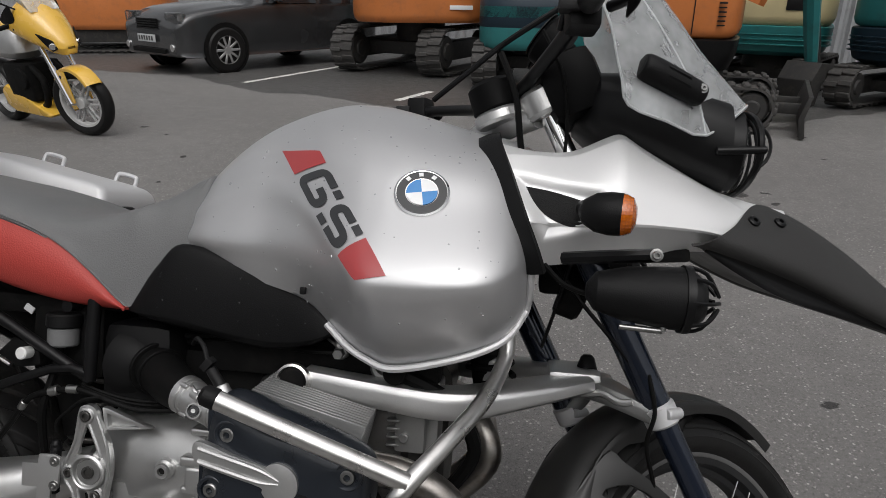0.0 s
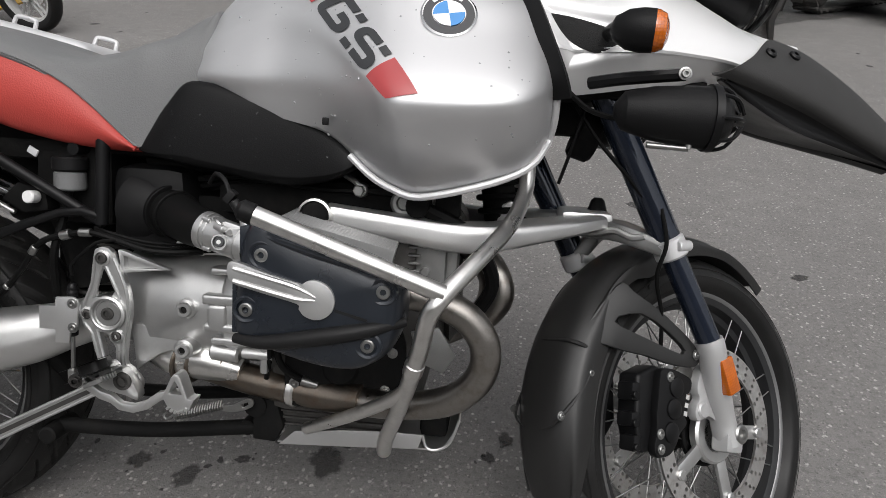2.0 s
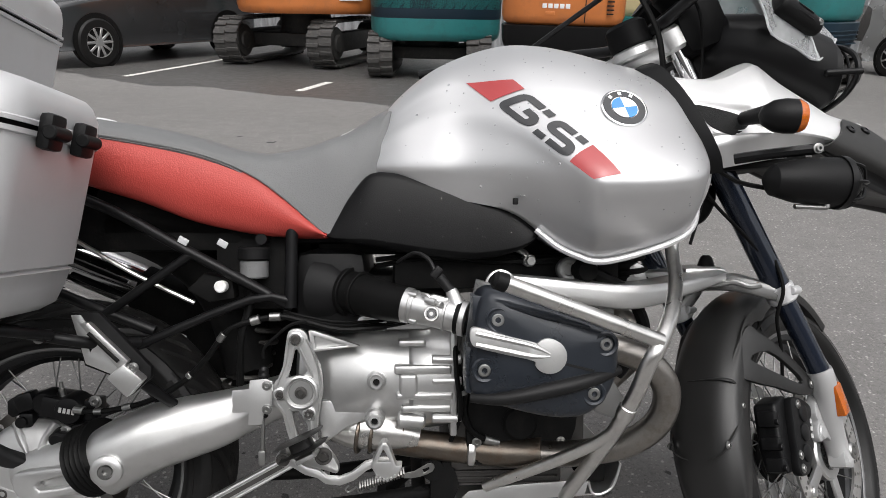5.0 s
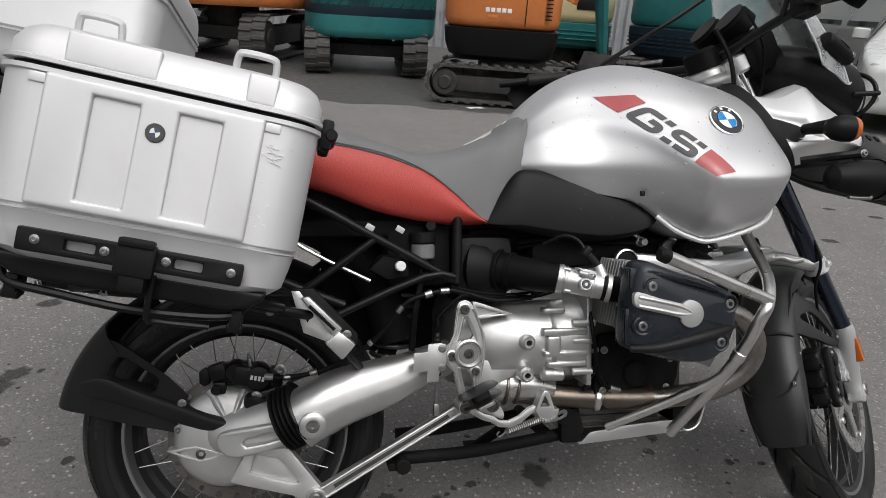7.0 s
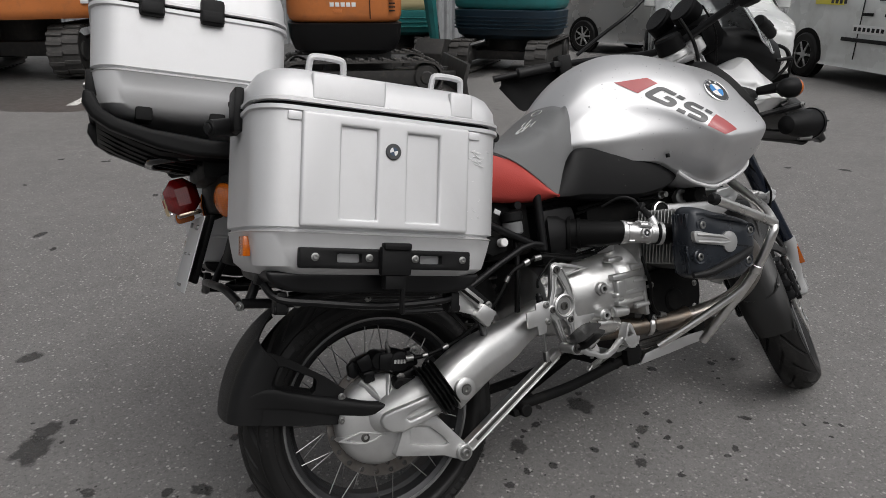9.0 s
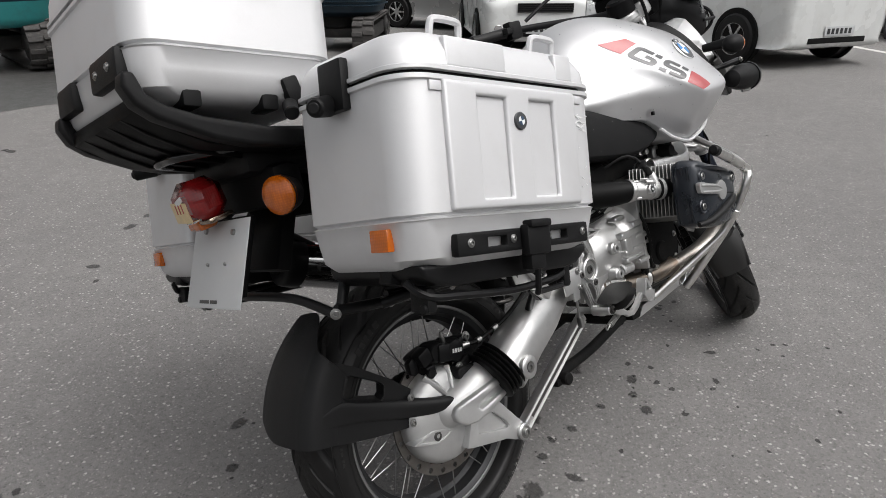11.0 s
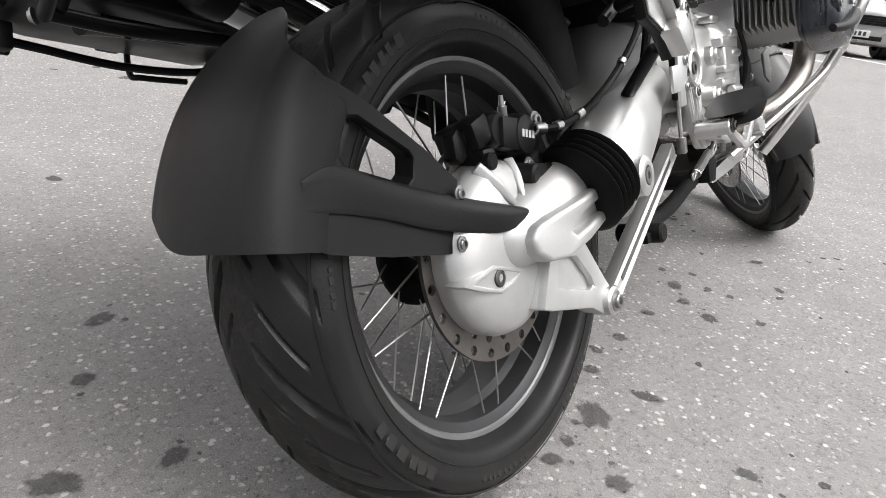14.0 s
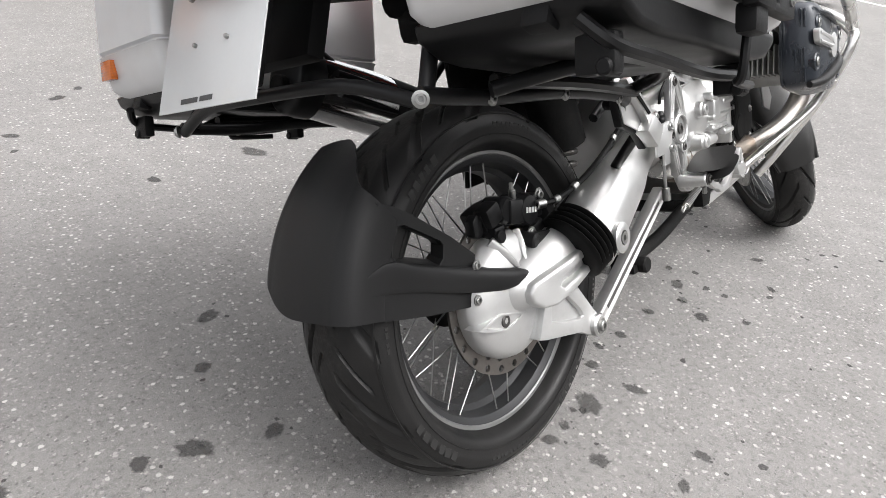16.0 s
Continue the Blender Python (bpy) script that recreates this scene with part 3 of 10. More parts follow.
def tank_sections():
    """Half outlines (y, z) along x: crown, shoulder, the edge of the flat side face, the hollow below it, the lower edge."""
    stations = [  # x, crown z, shoulder y z, face edge y z, hollow y z, lower edge y z
        (0.600, 0.985, 0.095, 0.965, 0.128, 0.925, 0.140, 0.890, 0.122, 0.858),
        (0.640, 1.035, 0.106, 1.005, 0.146, 0.950, 0.166, 0.890, 0.142, 0.848),
        (0.700, 1.085, 0.118, 1.047, 0.162, 0.972, 0.188, 0.890, 0.168, 0.838),
        (0.765, 1.118, 0.138, 1.058, 0.185, 0.978, 0.206, 0.892, 0.188, 0.826),
        (0.840, 1.138, 0.184, 1.050, 0.240, 0.950, 0.246, 0.880, 0.210, 0.806),
        (0.905, 1.137, 0.208, 1.042, 0.306, 0.893, 0.292, 0.845, 0.228, 0.756),
        (0.945, 1.130, 0.216, 1.038, 0.339, 0.861, 0.314, 0.818, 0.238, 0.736),
        (0.985, 1.120, 0.222, 1.032, 0.343, 0.858, 0.318, 0.814, 0.244, 0.728),
        (1.060, 1.100, 0.214, 1.028, 0.340, 0.860, 0.316, 0.820, 0.246, 0.746),
        (1.118, 1.090, 0.198, 1.022, 0.324, 0.867, 0.302, 0.832, 0.236, 0.767),
        (1.150, 1.080, 0.178, 1.006, 0.288, 0.884, 0.270, 0.850, 0.218, 0.790),
        (1.168, 1.070, 0.150, 0.985, 0.232, 0.895, 0.225, 0.868, 0.192, 0.822),
    ]

    def between(a, b, fy_, fz_):
        return (a[0] + (b[0] - a[0]) * fy_, a[1] + (b[1] - a[1]) * fz_)

    out = []
    for x, zc, ys, zs, yb, zb, ym, zm, yl, zl in stations:
        top, sh, ed, ho, lo = (0.0, zc), (ys, zs), (yb, zb), (ym, zm), (yl, zl)
        k = min(max((x - 0.80) / 0.13, 0), 1)  # the face edge is crisp in front and fades out behind
        a, b = 0.70 + 0.10 * k, 0.36 - 0.04 * k
        pa, pb = between(sh, ed, a, a - 0.02), between(ed, ho, b, b + 0.05)
        ed = between(ed, ((pa[0] + pb[0]) / 2, (pa[1] + pb[1]) / 2), 0.42 * k, 0.42 * k)
        out.append((x, [top, between(top, sh, 0.45, 0.16), between(top, sh, 0.82, 0.62), between(sh, ed, 0.13, 0.10), between(sh, ed, 0.45, 0.42), pa, ed, pb, ho, between(ho, lo, 0.42, 0.52), lo]))
    return out


def tank_surface():
    rows = []
    for x, half in tank_sections():
        right = [V((x, -y, z)) for y, z in reversed(half)]
        left = [V((x, y, z)) for y, z in half[1:]]
        rows.append(right + left)
    return smooth_grid(rows, 6, 5)


def make_tank():
    rows = tank_surface()
    bm = grid_mesh(rows, True, True)
    bmesh.ops.recalc_face_normals(bm, faces=bm.faces)
    t = part("fuel_tank", bm, TANK_SILVER, bike, "silver metallic painted steel tank with water drops", smooth=60)
    for side in (-1, 1):
        edge = [r[0 if side < 0 else -1] for r in rows if r[0].x > 0.872]
        front = [r[k if side < 0 else -1 - k] for k in (5, 10, 15) for r in rows[-1:]]
        rim = [V((p.x, p.y + side * 0.006, p.z - 0.003)) for p in edge[::3]] + [V((p.x + 0.004, p.y + side * 0.004, p.z)) for p in front]
        part("tank_edge_trim", tube(rim, 0.0055, 8, 3), CASE_SILVER, t, "pale lip along the tank's lower edge")
    return t


tank = make_tank()


def on_tank_tree():
    from mathutils.bvhtree import BVHTree
    rows = tank_surface()
    vs, fs = [], []
    n = len(rows[0])
    for r in rows:
        vs.extend(r)
    for i in range(len(rows) - 1):
        for j in range(n - 1):
            fs.append((i * n + j, i * n + j + 1, (i + 1) * n + j + 1, (i + 1) * n + j))
    return BVHTree.FromPolygons(vs, fs)


TANK_TREE = on_tank_tree()


def on_tank(p, lift=0.0012):
    """The point of the tank's skin nearest to p, lifted off it a little."""
    q, nrm, _, _ = TANK_TREE.find_nearest(V(p))
    if nrm.y * p[1] < 0:
        nrm = -nrm
    return q + nrm * lift


# the decal's band: (along, across) from its upper rear end to its lower front end
def band(u, v, side):
    a0, a1 = V((0.761, -0.152, 1.040)), V((0.838, -0.196, 1.040))
    b0, b1 = V((0.940, -0.338, 0.857)), V((0.985, -0.334, 0.865))
    p = (a0.lerp(a1, v)).lerp(b0.lerp(b1, v), u)
    return on_tank(V((p.x, p.y * -side, p.z)))


def decal(name, quads, material, side, label):
    bm = bmesh.new()
    for quad in quads:
        (u0, v0), (u1, v1), (u2, v2), (u3, v3) = quad
        n = 6
        rows = []
        for i in range(n + 1):
            s = i / n
            la, lb = (u0 + (u3 - u0) * s, v0 + (v3 - v0) * s), (u1 + (u2 - u1) * s, v1 + (v2 - v1) * s)
            rows.append([band(la[0] + (lb[0] - la[0]) * k / n, la[1] + (lb[1] - la[1]) * k / n, side) for k in range(n + 1)])
        grid_mesh(rows, bm=bm)
    bmesh.ops.recalc_face_normals(bm, faces=bm.faces)
    if side < 0 and sum(f.normal.y for f in bm.faces) > 0 or side > 0 and sum(f.normal.y for f in bm.faces) < 0:
        bmesh.ops.reverse_faces(bm, faces=bm.faces)
    return part(name, bm, material, tank, label, smooth=80)


def stroke(line, side, w=0.0190, long=0.315, high=0.083):
    """A stroke of even width with rounded bends, laid on the tank's band."""
    pts = [V((u * long, v * high, 0)) for u, v in line]
    path = [pts[0]]
    for a, b, c in zip(pts, pts[1:], pts[2:]):
        r = min(0.015, (a - b).length * 0.48, (c - b).length * 0.48)
        p0, p1 = b + (a - b).normalized() * r, b + (c - b).normalized() * r
        path += [(1 - t) ** 2 * p0 + 2 * t * (1 - t) * b + t * t * p1 for t in (k / 7 for k in range(8))]
    path.append(pts[-1])
    fine = [path[0]]
    for q in path[1:]:
        n = max(1, int((q - fine[-1]).length / 0.004))
        o = fine[-1]
        fine += [o.lerp(q, (k + 1) / n) for k in range(n)]
    rows = []
    for k, q in enumerate(fine):
        d = (fine[min(k + 1, len(fine) - 1)] - fine[max(k - 1, 0)]).normalized()
        nrm = V((-d.y, d.x, 0))
        row = []
        for f in (-0.5, -0.25, 0, 0.25, 0.5):
            e = q + nrm * w * f
            u, v = e.x / long, e.y / high
            row.append(band(u - 0.095 * v, v, side))
        rows.append(row)
    bm = grid_mesh(rows)
    bmesh.ops.recalc_face_normals(bm, faces=bm.faces)
    if sum(f.normal.y for f in bm.faces) * side < 0:
        bmesh.ops.reverse_faces(bm, faces=bm.faces)
    return part("black_stroke", bm, DECAL_BLACK, tank, "", smooth=80)


for side in (-1, 1):
    decal("red_stripe", [[(0.0, 0.0), (0.0, 1.0), (0.12, 1.0), (0.22, 0.0)]], DECAL_RED, side, "red decal wedge on the tank")
    decal("red_stripe", [[(0.84, 0.0), (0.755, 1.0), (1.0, 1.0), (1.0, 0.0)]], DECAL_RED, side, "red decal wedge on the tank")
    # a stencilled mark of black strokes
    strokes = ([(0.435, 0.89), (0.285, 0.89), (0.285, 0.11), (0.494, 0.11), (0.494, 0.49), (0.395, 0.49)], [(0.458, 0.89), (0.528, 0.89)],
               [(0.725, 0.89), (0.595, 0.89), (0.595, 0.50), (0.790, 0.50), (0.790, 0.11), (0.660, 0.11)], [(0.748, 0.89), (0.818, 0.89)], [(0.562, 0.11), (0.634, 0.11)])
    for line in strokes:
        stroke(line, side)


def roundel(side):
    c = on_tank(V((1.014, 0.272 * side, 0.986)), 0.0)
    nrm = (c - on_tank(V((1.014, 0.272 * side, 0.986)), -0.01)).normalized()
    q = frame_of(nrm)
    up = V((-0.1, 0, 1))
    ux = up.cross(nrm).normalized()
    m = Matrix((ux, nrm.cross(ux), nrm)).transposed().to_4x4()
    m.translation = c + nrm * 0.0005
    base = part("badge", lathe([(0.0395, 0), (0.0395, 0.002), (0.037, 0.0035), (0.0355, 0.0028)], (0, 0, 0), (0, 0, 1), 40), CHROME, tank, "round badge with a chrome ring", m)
    part("ring", lathe([(0.0355, 0.0015), (0.0355, 0.0034), (0.0235, 0.0034), (0.0235, 0.0015)], (0, 0, 0), (0, 0, 1), 40), DECAL_BLACK, base, "black enamel ring")
    for k in range(4):
        bm = bmesh.new()
        a0 = k * math.pi / 2 + 0.05
        vs = [bm.verts.new((0, 0, 0.0036))] + [bm.verts.new((0.022 * math.cos(a0 + j * math.pi / 16), 0.022 * math.sin(a0 + j * math.pi / 16), 0.0036)) for j in range(9)]
        bm.faces.new(vs)
        part("field", bm, BADGE_BLUE if k % 2 else BADGE_WHITE, base)
    for deg in (128, 90, 52):
        part("ring_mark", moved(box((0.0295, 0, 0.0037), (0.0062, 0.0062, 0.0006), 0), pose(0, 0, 0, 0, 0, deg)), BADGE_WHITE, base)


def tank_drops():
    rnd = random.Random(3)
    bms = []
    for _ in range(330):
        p = V((rnd.uniform(0.66, 1.14), -rnd.uniform(0.05, 0.34), rnd.uniform(0.76, 1.12)))
        q = on_tank(p, 0.0)
        if (q - p).length > 0.06 or q.z < 0.80:
            continue
        nrm = (on_tank(p, 0.01) - q).normalized()
        r = rnd.uniform(0.0007, 0.0018) * (1.5 if rnd.random() < 0.12 else 1)
        bms.append(lathe([(r, -0.0001), (r * 0.75, r * 0.42), (0.0, r * 0.6)], q, nrm, 8))
    ob = part("rain_film", joined(*bms), WATER_PALE, tank)
    ob["kind"] = "stuff"


tank_drops()
roundel(-1)
roundel(1)

# strap over the joint of tank and front fairing, both sides
for side in (-1, 1):
    line = [(1.094, 0.128, 1.076), (1.100, 0.166, 1.057), (1.122, 0.208, 1.008), (1.146, 0.238, 0.950), (1.166, 0.246, 0.905), (1.176, 0.236, 0.878)]
    pts = catmull([(x, y * side, z) for x, y, z in line], 5)
    rows = []
    for i, p in enumerate(pts):
        d = (pts[min(i + 1, len(pts) - 1)] - pts[max(i - 1, 0)]).normalized()
        s = V((1, side * 0.55, 0.1))
        s = (s - d * s.dot(d)).normalized() * 0.0175
        nrm = d.cross(s).normalized() * 0.002
        if nrm.y * side < 0:
            nrm = -nrm
        rows.append([p - s - nrm, p - s + nrm * 3, p + nrm * 4, p + s + nrm * 3, p + s - nrm])
    bm = grid_mesh(rows, True, True)
    bmesh.ops.recalc_face_normals(bm, faces=bm.faces)
    part("strap", bm, BLACK_PLASTIC, bike, "black rubber strap over the tank joint")


# ---- seat ----
def seat_rows():
    # x, top z, border z (grey over red), bottom z
    return [(0.060, 0.985, 0.945, 0.870), (0.120, 0.976, 0.938, 0.850), (0.200, 0.964, 0.926, 0.826), (0.280, 0.946, 0.911, 0.796), (0.345, 0.927, 0.891, 0.780), (0.400, 0.920, 0.864, 0.770), (0.450, 0.926, 0.826, 0.765), (0.490, 0.938, 0.790, 0.763), (0.516, 0.948, 0.768, 0.764)]


def make_seat():
    rows = []
    for x, zt, zb, zl in seat_rows():
        w = 0.176 if x < 0.3 else 0.176 - (x - 0.3) * 0.06
        half = [(0, zt), (w * 0.45, zt - 0.002), (w * 0.75, zt - 0.009), (w * 0.93, zt - 0.03 if zb < zt - 0.06 else zt - 0.022), (w * 1.0, (zt - 0.03) * 0.5 + zb * 0.5 - 0.006), (w * 1.03, zb)]
        rows.append((x, half))
    for x, zt, zl, w in ((0.545, 0.963, 0.800, 0.158), (0.575, 0.982, 0.833, 0.150), (0.600, 0.999, 0.868, 0.140), (0.622, 1.010, 0.915, 0.125), (0.630, 1.012, 0.955, 0.105)):
        half = [(0, zt), (w * 0.45, zt - 0.004), (w * 0.75, zt - 0.016), (w * 0.92, zt - 0.045 if zt - zl > 0.1 else zt - 0.02), (w, (zt + zl) / 2 - 0.02), (w * 1.02, zl)]
        rows.append((x, half))
    grid = smooth_grid([[V((x, -y, z)) for y, z in reversed(h)] + [V((x, y, z)) for y, z in h[1:]] for x, h in rows], 5, 4)
    bm = grid_mesh(grid)
    bmesh.ops.recalc_face_normals(bm, faces=bm.faces)
    bmesh.ops.solidify(bm, geom=bm.faces[:], thickness=0.006)
    s = part("seat", bm, SEAT_GREY, bike, "long grey vinyl seat with red side panels", smooth=60)
    for side in (-1, 1):
        rr, seam = [], []
        for x, zt, zb, zl in seat_rows():
            w = (0.176 if x < 0.3 else 0.176 - (x - 0.3) * 0.06) * 1.03
            rr.append([V((x, side * y, z)) for y, z in ((w, zb), (w + 0.010, zb + (zl - zb) * 0.3), (w + 0.008, zb + (zl - zb) * 0.65), (w - 0.012, zl), (w - 0.05, zl - 0.004))])
            seam.append((x, side * (w + 0.003), zb))
        bm = grid_mesh(smooth_grid(rr, 5, 4))
        bmesh.ops.recalc_face_normals(bm, faces=bm.faces)
        bmesh.ops.solidify(bm, geom=bm.faces[:], thickness=0.005)
        part("side_panel", bm, SEAT_RED, s, "red vinyl seat side", smooth=60)
        part("piping", tube(seam, 0.0022, 6, 4), SEAT_GREY, s)
    # a faded round print with strokes on the front of the seat
    from mathutils.bvhtree import BVHTree
    n = len(grid[0])
    seat_tree = BVHTree.FromPolygons([q for r in grid for q in r], [(i * n + k, i * n + k + 1, (i + 1) * n + k + 1, (i + 1) * n + k) for i in range(len(grid) - 1) for k in range(n - 1)])

    def on_seat(q):
        f, nrm, _, _ = seat_tree.find_nearest(V(q))
        return f + (nrm if nrm.z > 0 else -nrm) * 0.0008

    ring = [on_seat((0.590 + 0.015 * math.cos(t), -0.022 + 0.020 * math.sin(t), 0.995)) for t in (2 * math.pi * k / 20 for k in range(20))]
    part("faded_print", tube(ring, 0.0012, 5, 2, True), SEAT_PRINT, s, "pale faded round print")
    for x0, y0, x1, y1 in ((0.572, -0.028, 0.520, -0.046), (0.562, -0.010, 0.540, -0.018), (0.545, -0.050, 0.500, -0.062), (0.530, -0.030, 0.496, -0.040), (0.555, -0.062, 0.530, -0.070), (0.515, -0.056, 0.490, -0.052)):
        part("faded_stroke", tube([on_seat((x0, y0, 0.97)), on_seat(((x0 + x1) / 2, (y0 + y1) / 2 + 0.004, 0.965)), on_seat((x1, y1, 0.96))], 0.0015, 5, 3), SEAT_PRINT, s)
    part("seat_base", box((0.33, 0, 0.80), (0.46, 0.26, 0.10), 0.02), MUD_SHADE_BLACK, s)
    return s


make_seat()

# black panel under the tank, both sides: its upper edge tucks in below the tank, its lower edge folds inwards
def side_cover(side):
    rows = []
    for x, y, z_up, z_low in ((0.512, 0.158, 0.780, 0.764), (0.530, 0.166, 0.802, 0.757), (0.560, 0.174, 0.834, 0.751), (0.592, 0.178, 0.866, 0.746), (0.640, 0.181, 0.866, 0.738), (0.700, 0.186, 0.850, 0.730),
                              (0.770, 0.193, 0.840, 0.724), (0.830, 0.202, 0.822, 0.734), (0.866, 0.206, 0.800, 0.750), (0.884, 0.203, 0.786, 0.766)):
        h = z_up - z_low
        rows.append([V((x, side * (y + dy), z)) for dy, z in ((-0.020, z_up + 0.010), (-0.010, z_up), (-0.001, z_low + 0.70 * h), (0.004, z_low + 0.40 * h), (0.006, z_low + 0.16 * h), (0.005, z_low + 0.10 * h), (-0.004, z_low + 0.02 * h), (-0.022, z_low), (-0.070, z_low + 0.004))])
    bm = grid_mesh(smooth_grid(rows, 4, 4))
    bmesh.ops.recalc_face_normals(bm, faces=bm.faces)
    bmesh.ops.solidify(bm, geom=bm.faces[:], thickness=0.004)
    c = part("side_cover", bm, COVER_BLACK, bike, "black textured side cover with rain drops below the tank", smooth=50)
    if side < 0:
        ob = part("rain_film", drop_cluster(tree_of(smooth_grid(rows, 2, 2)), 34, 17, (0.56, -0.22, 0.74), (0.86, -0.18, 0.84), V((0, -1, 0.2)), (0.0009, 0.0019)), WATER, c)
        ob["kind"] = "stuff"
    part("tank_clip", box((0.838, side * 0.233, 0.826), (0.009, 0.008, 0.011), 0.002), BLACK_PLASTIC, bike)


for side in (-1, 1):
    side_cover(side)

# ---- engine and gearbox ----
def gearbox():
    rows = []
    for x, ry, rz, cz in ((0.455, 0.125, 0.090, 0.500), (0.462, 0.138, 0.100, 0.500), (0.50, 0.150, 0.108, 0.498), (0.53, 0.172, 0.112, 0.498), (0.60, 0.178, 0.108, 0.502), (0.66, 0.184, 0.105, 0.506), (0.668, 0.192, 0.112, 0.506), (0.70, 0.195, 0.114, 0.508), (0.735, 0.195, 0.112, 0.510), (0.745, 0.18, 0.10, 0.510)):
        ring = []
        for k in range(32):
            a = 2 * math.pi * k / 32
            c, s = math.cos(a), math.sin(a)
            p = 2.45
            r = (abs(c) ** p + abs(s) ** p) ** (-1 / p)
            ring.append(V((x, ry * r * c, cz + rz * r * s)))
        rows.append(ring)
    bm = grid_mesh(rows, True, True)
    bmesh.ops.recalc_face_normals(bm, faces=bm.faces)
    g = part("gearbox", bm, CAST_ALU, bike, "cast aluminium gearbox housing with bolts and ribs")
    for x, z in ((0.603, 0.512), (0.600, 0.443)):
        b = part("bolt_boss", rod((x, -0.120, z), (x, -0.190, z), 0.020, 0.0165, 22, 0.003), CAST_ALU, g)
        part("bolt", lathe([(0.0125, 0), (0.0125, 0.004), (0.0110, 0.006), (0.0065, 0.006), (0.0055, 0.0005), (0, 0.0005)], (x, -0.190, z), (0, -1, 0), 20), CAST_ALU, g)
        # a black hexagon set in the bolt head stands for the socket's shade
        part("socket", rod((x, -0.190, z), (x, -0.1915, z), 0.0062, None, 6), MUD_SHADE_BLACK, g, "dark hexagon socket")
    for x0, x1, z0, z1, y in ((0.634, 0.735, 0.525, 0.541, 0.197), (0.637, 0.738, 0.480, 0.493, 0.197), (0.641, 0.690, 0.571, 0.583, 0.180), (0.647, 0.735, 0.456, 0.469, 0.190)):
        part("casting_ledge", bevelled(box(((x0 + x1) / 2, -y + 0.014, (z0 + z1) / 2), (x1 - x0, 0.028, z1 - z0), 0.0), 0.005, 3), CAST_ALU, g)
    for z in (0.550, 0.512, 0.446):
        part("casting_boss", rod((0.700, -0.188, z), (0.752, -0.190, z), 0.0085, 0.0085, 12, 0.002), CAST_ALU, g)
    part("casting_pad", bevelled(box((0.659, -0.182, 0.503), (0.032, 0.030, 0.044), 0.0), 0.006, 3), CAST_ALU, g)
    part("flange", bevelled(box((0.738, -0.10, 0.515), (0.012, 0.19, 0.20), 0.0), 0.004, 2), CAST_ALU, g)
    part("gusset", plate([(0.484, 0.601), (0.494, 0.600), (0.574, 0.573), (0.490, 0.562)], -0.178, -0.166, 0.002, 2, ([(0.494, 0.591), (0.550, 0.574), (0.496, 0.569)],)), CAST_ALU, g)
    part("gusset_floor", plate([(0.486, 0.598), (0.565, 0.573), (0.490, 0.564)], -0.168, -0.160, 0.0), CAST_ALU, g)
    part("web", plate([(0.498, 0.474), (0.560, 0.470), (0.606, 0.452), (0.590, 0.440), (0.548, 0.424), (0.506, 0.392)], -0.164, -0.150, 0.003), CAST_ALU, g)
    part("lower_boss", rod((0.640, -0.168, 0.440), (0.690, -0.170, 0.436), 0.016, 0.014, 18, 0.004), CAST_ALU, g)
    part("top_cover", box((0.61, -0.05, 0.612), (0.18, 0.19, 0.035), 0.012), CAST_ALU, g)
    part("cable_clip", box((0.610, -0.150, 0.606), (0.020, 0.010, 0.018), 0.003, pose(0, 0, 0, 0, 12, 0)), WHITE_MARK, g)
    part("cable_clip", box((0.585, -0.150, 0.614), (0.014, 0.008, 0.008), 0.002), WHITE_MARK, g)
    for k in range(3):
        part("cable", tube([(0.44, -0.168, 0.626 + 0.004 * k), (0.48, -0.170, 0.617 + 0.003 * k), (0.54, -0.165, 0.601 + 0.006 * k), (0.63, -0.150, 0.604 + 0.006 * k), (0.70, -0.14, 0.62 + 0.01 * k)], 0.0032, 6, 4), HOSE, g, "thin black cable")
    return g


gearbox()


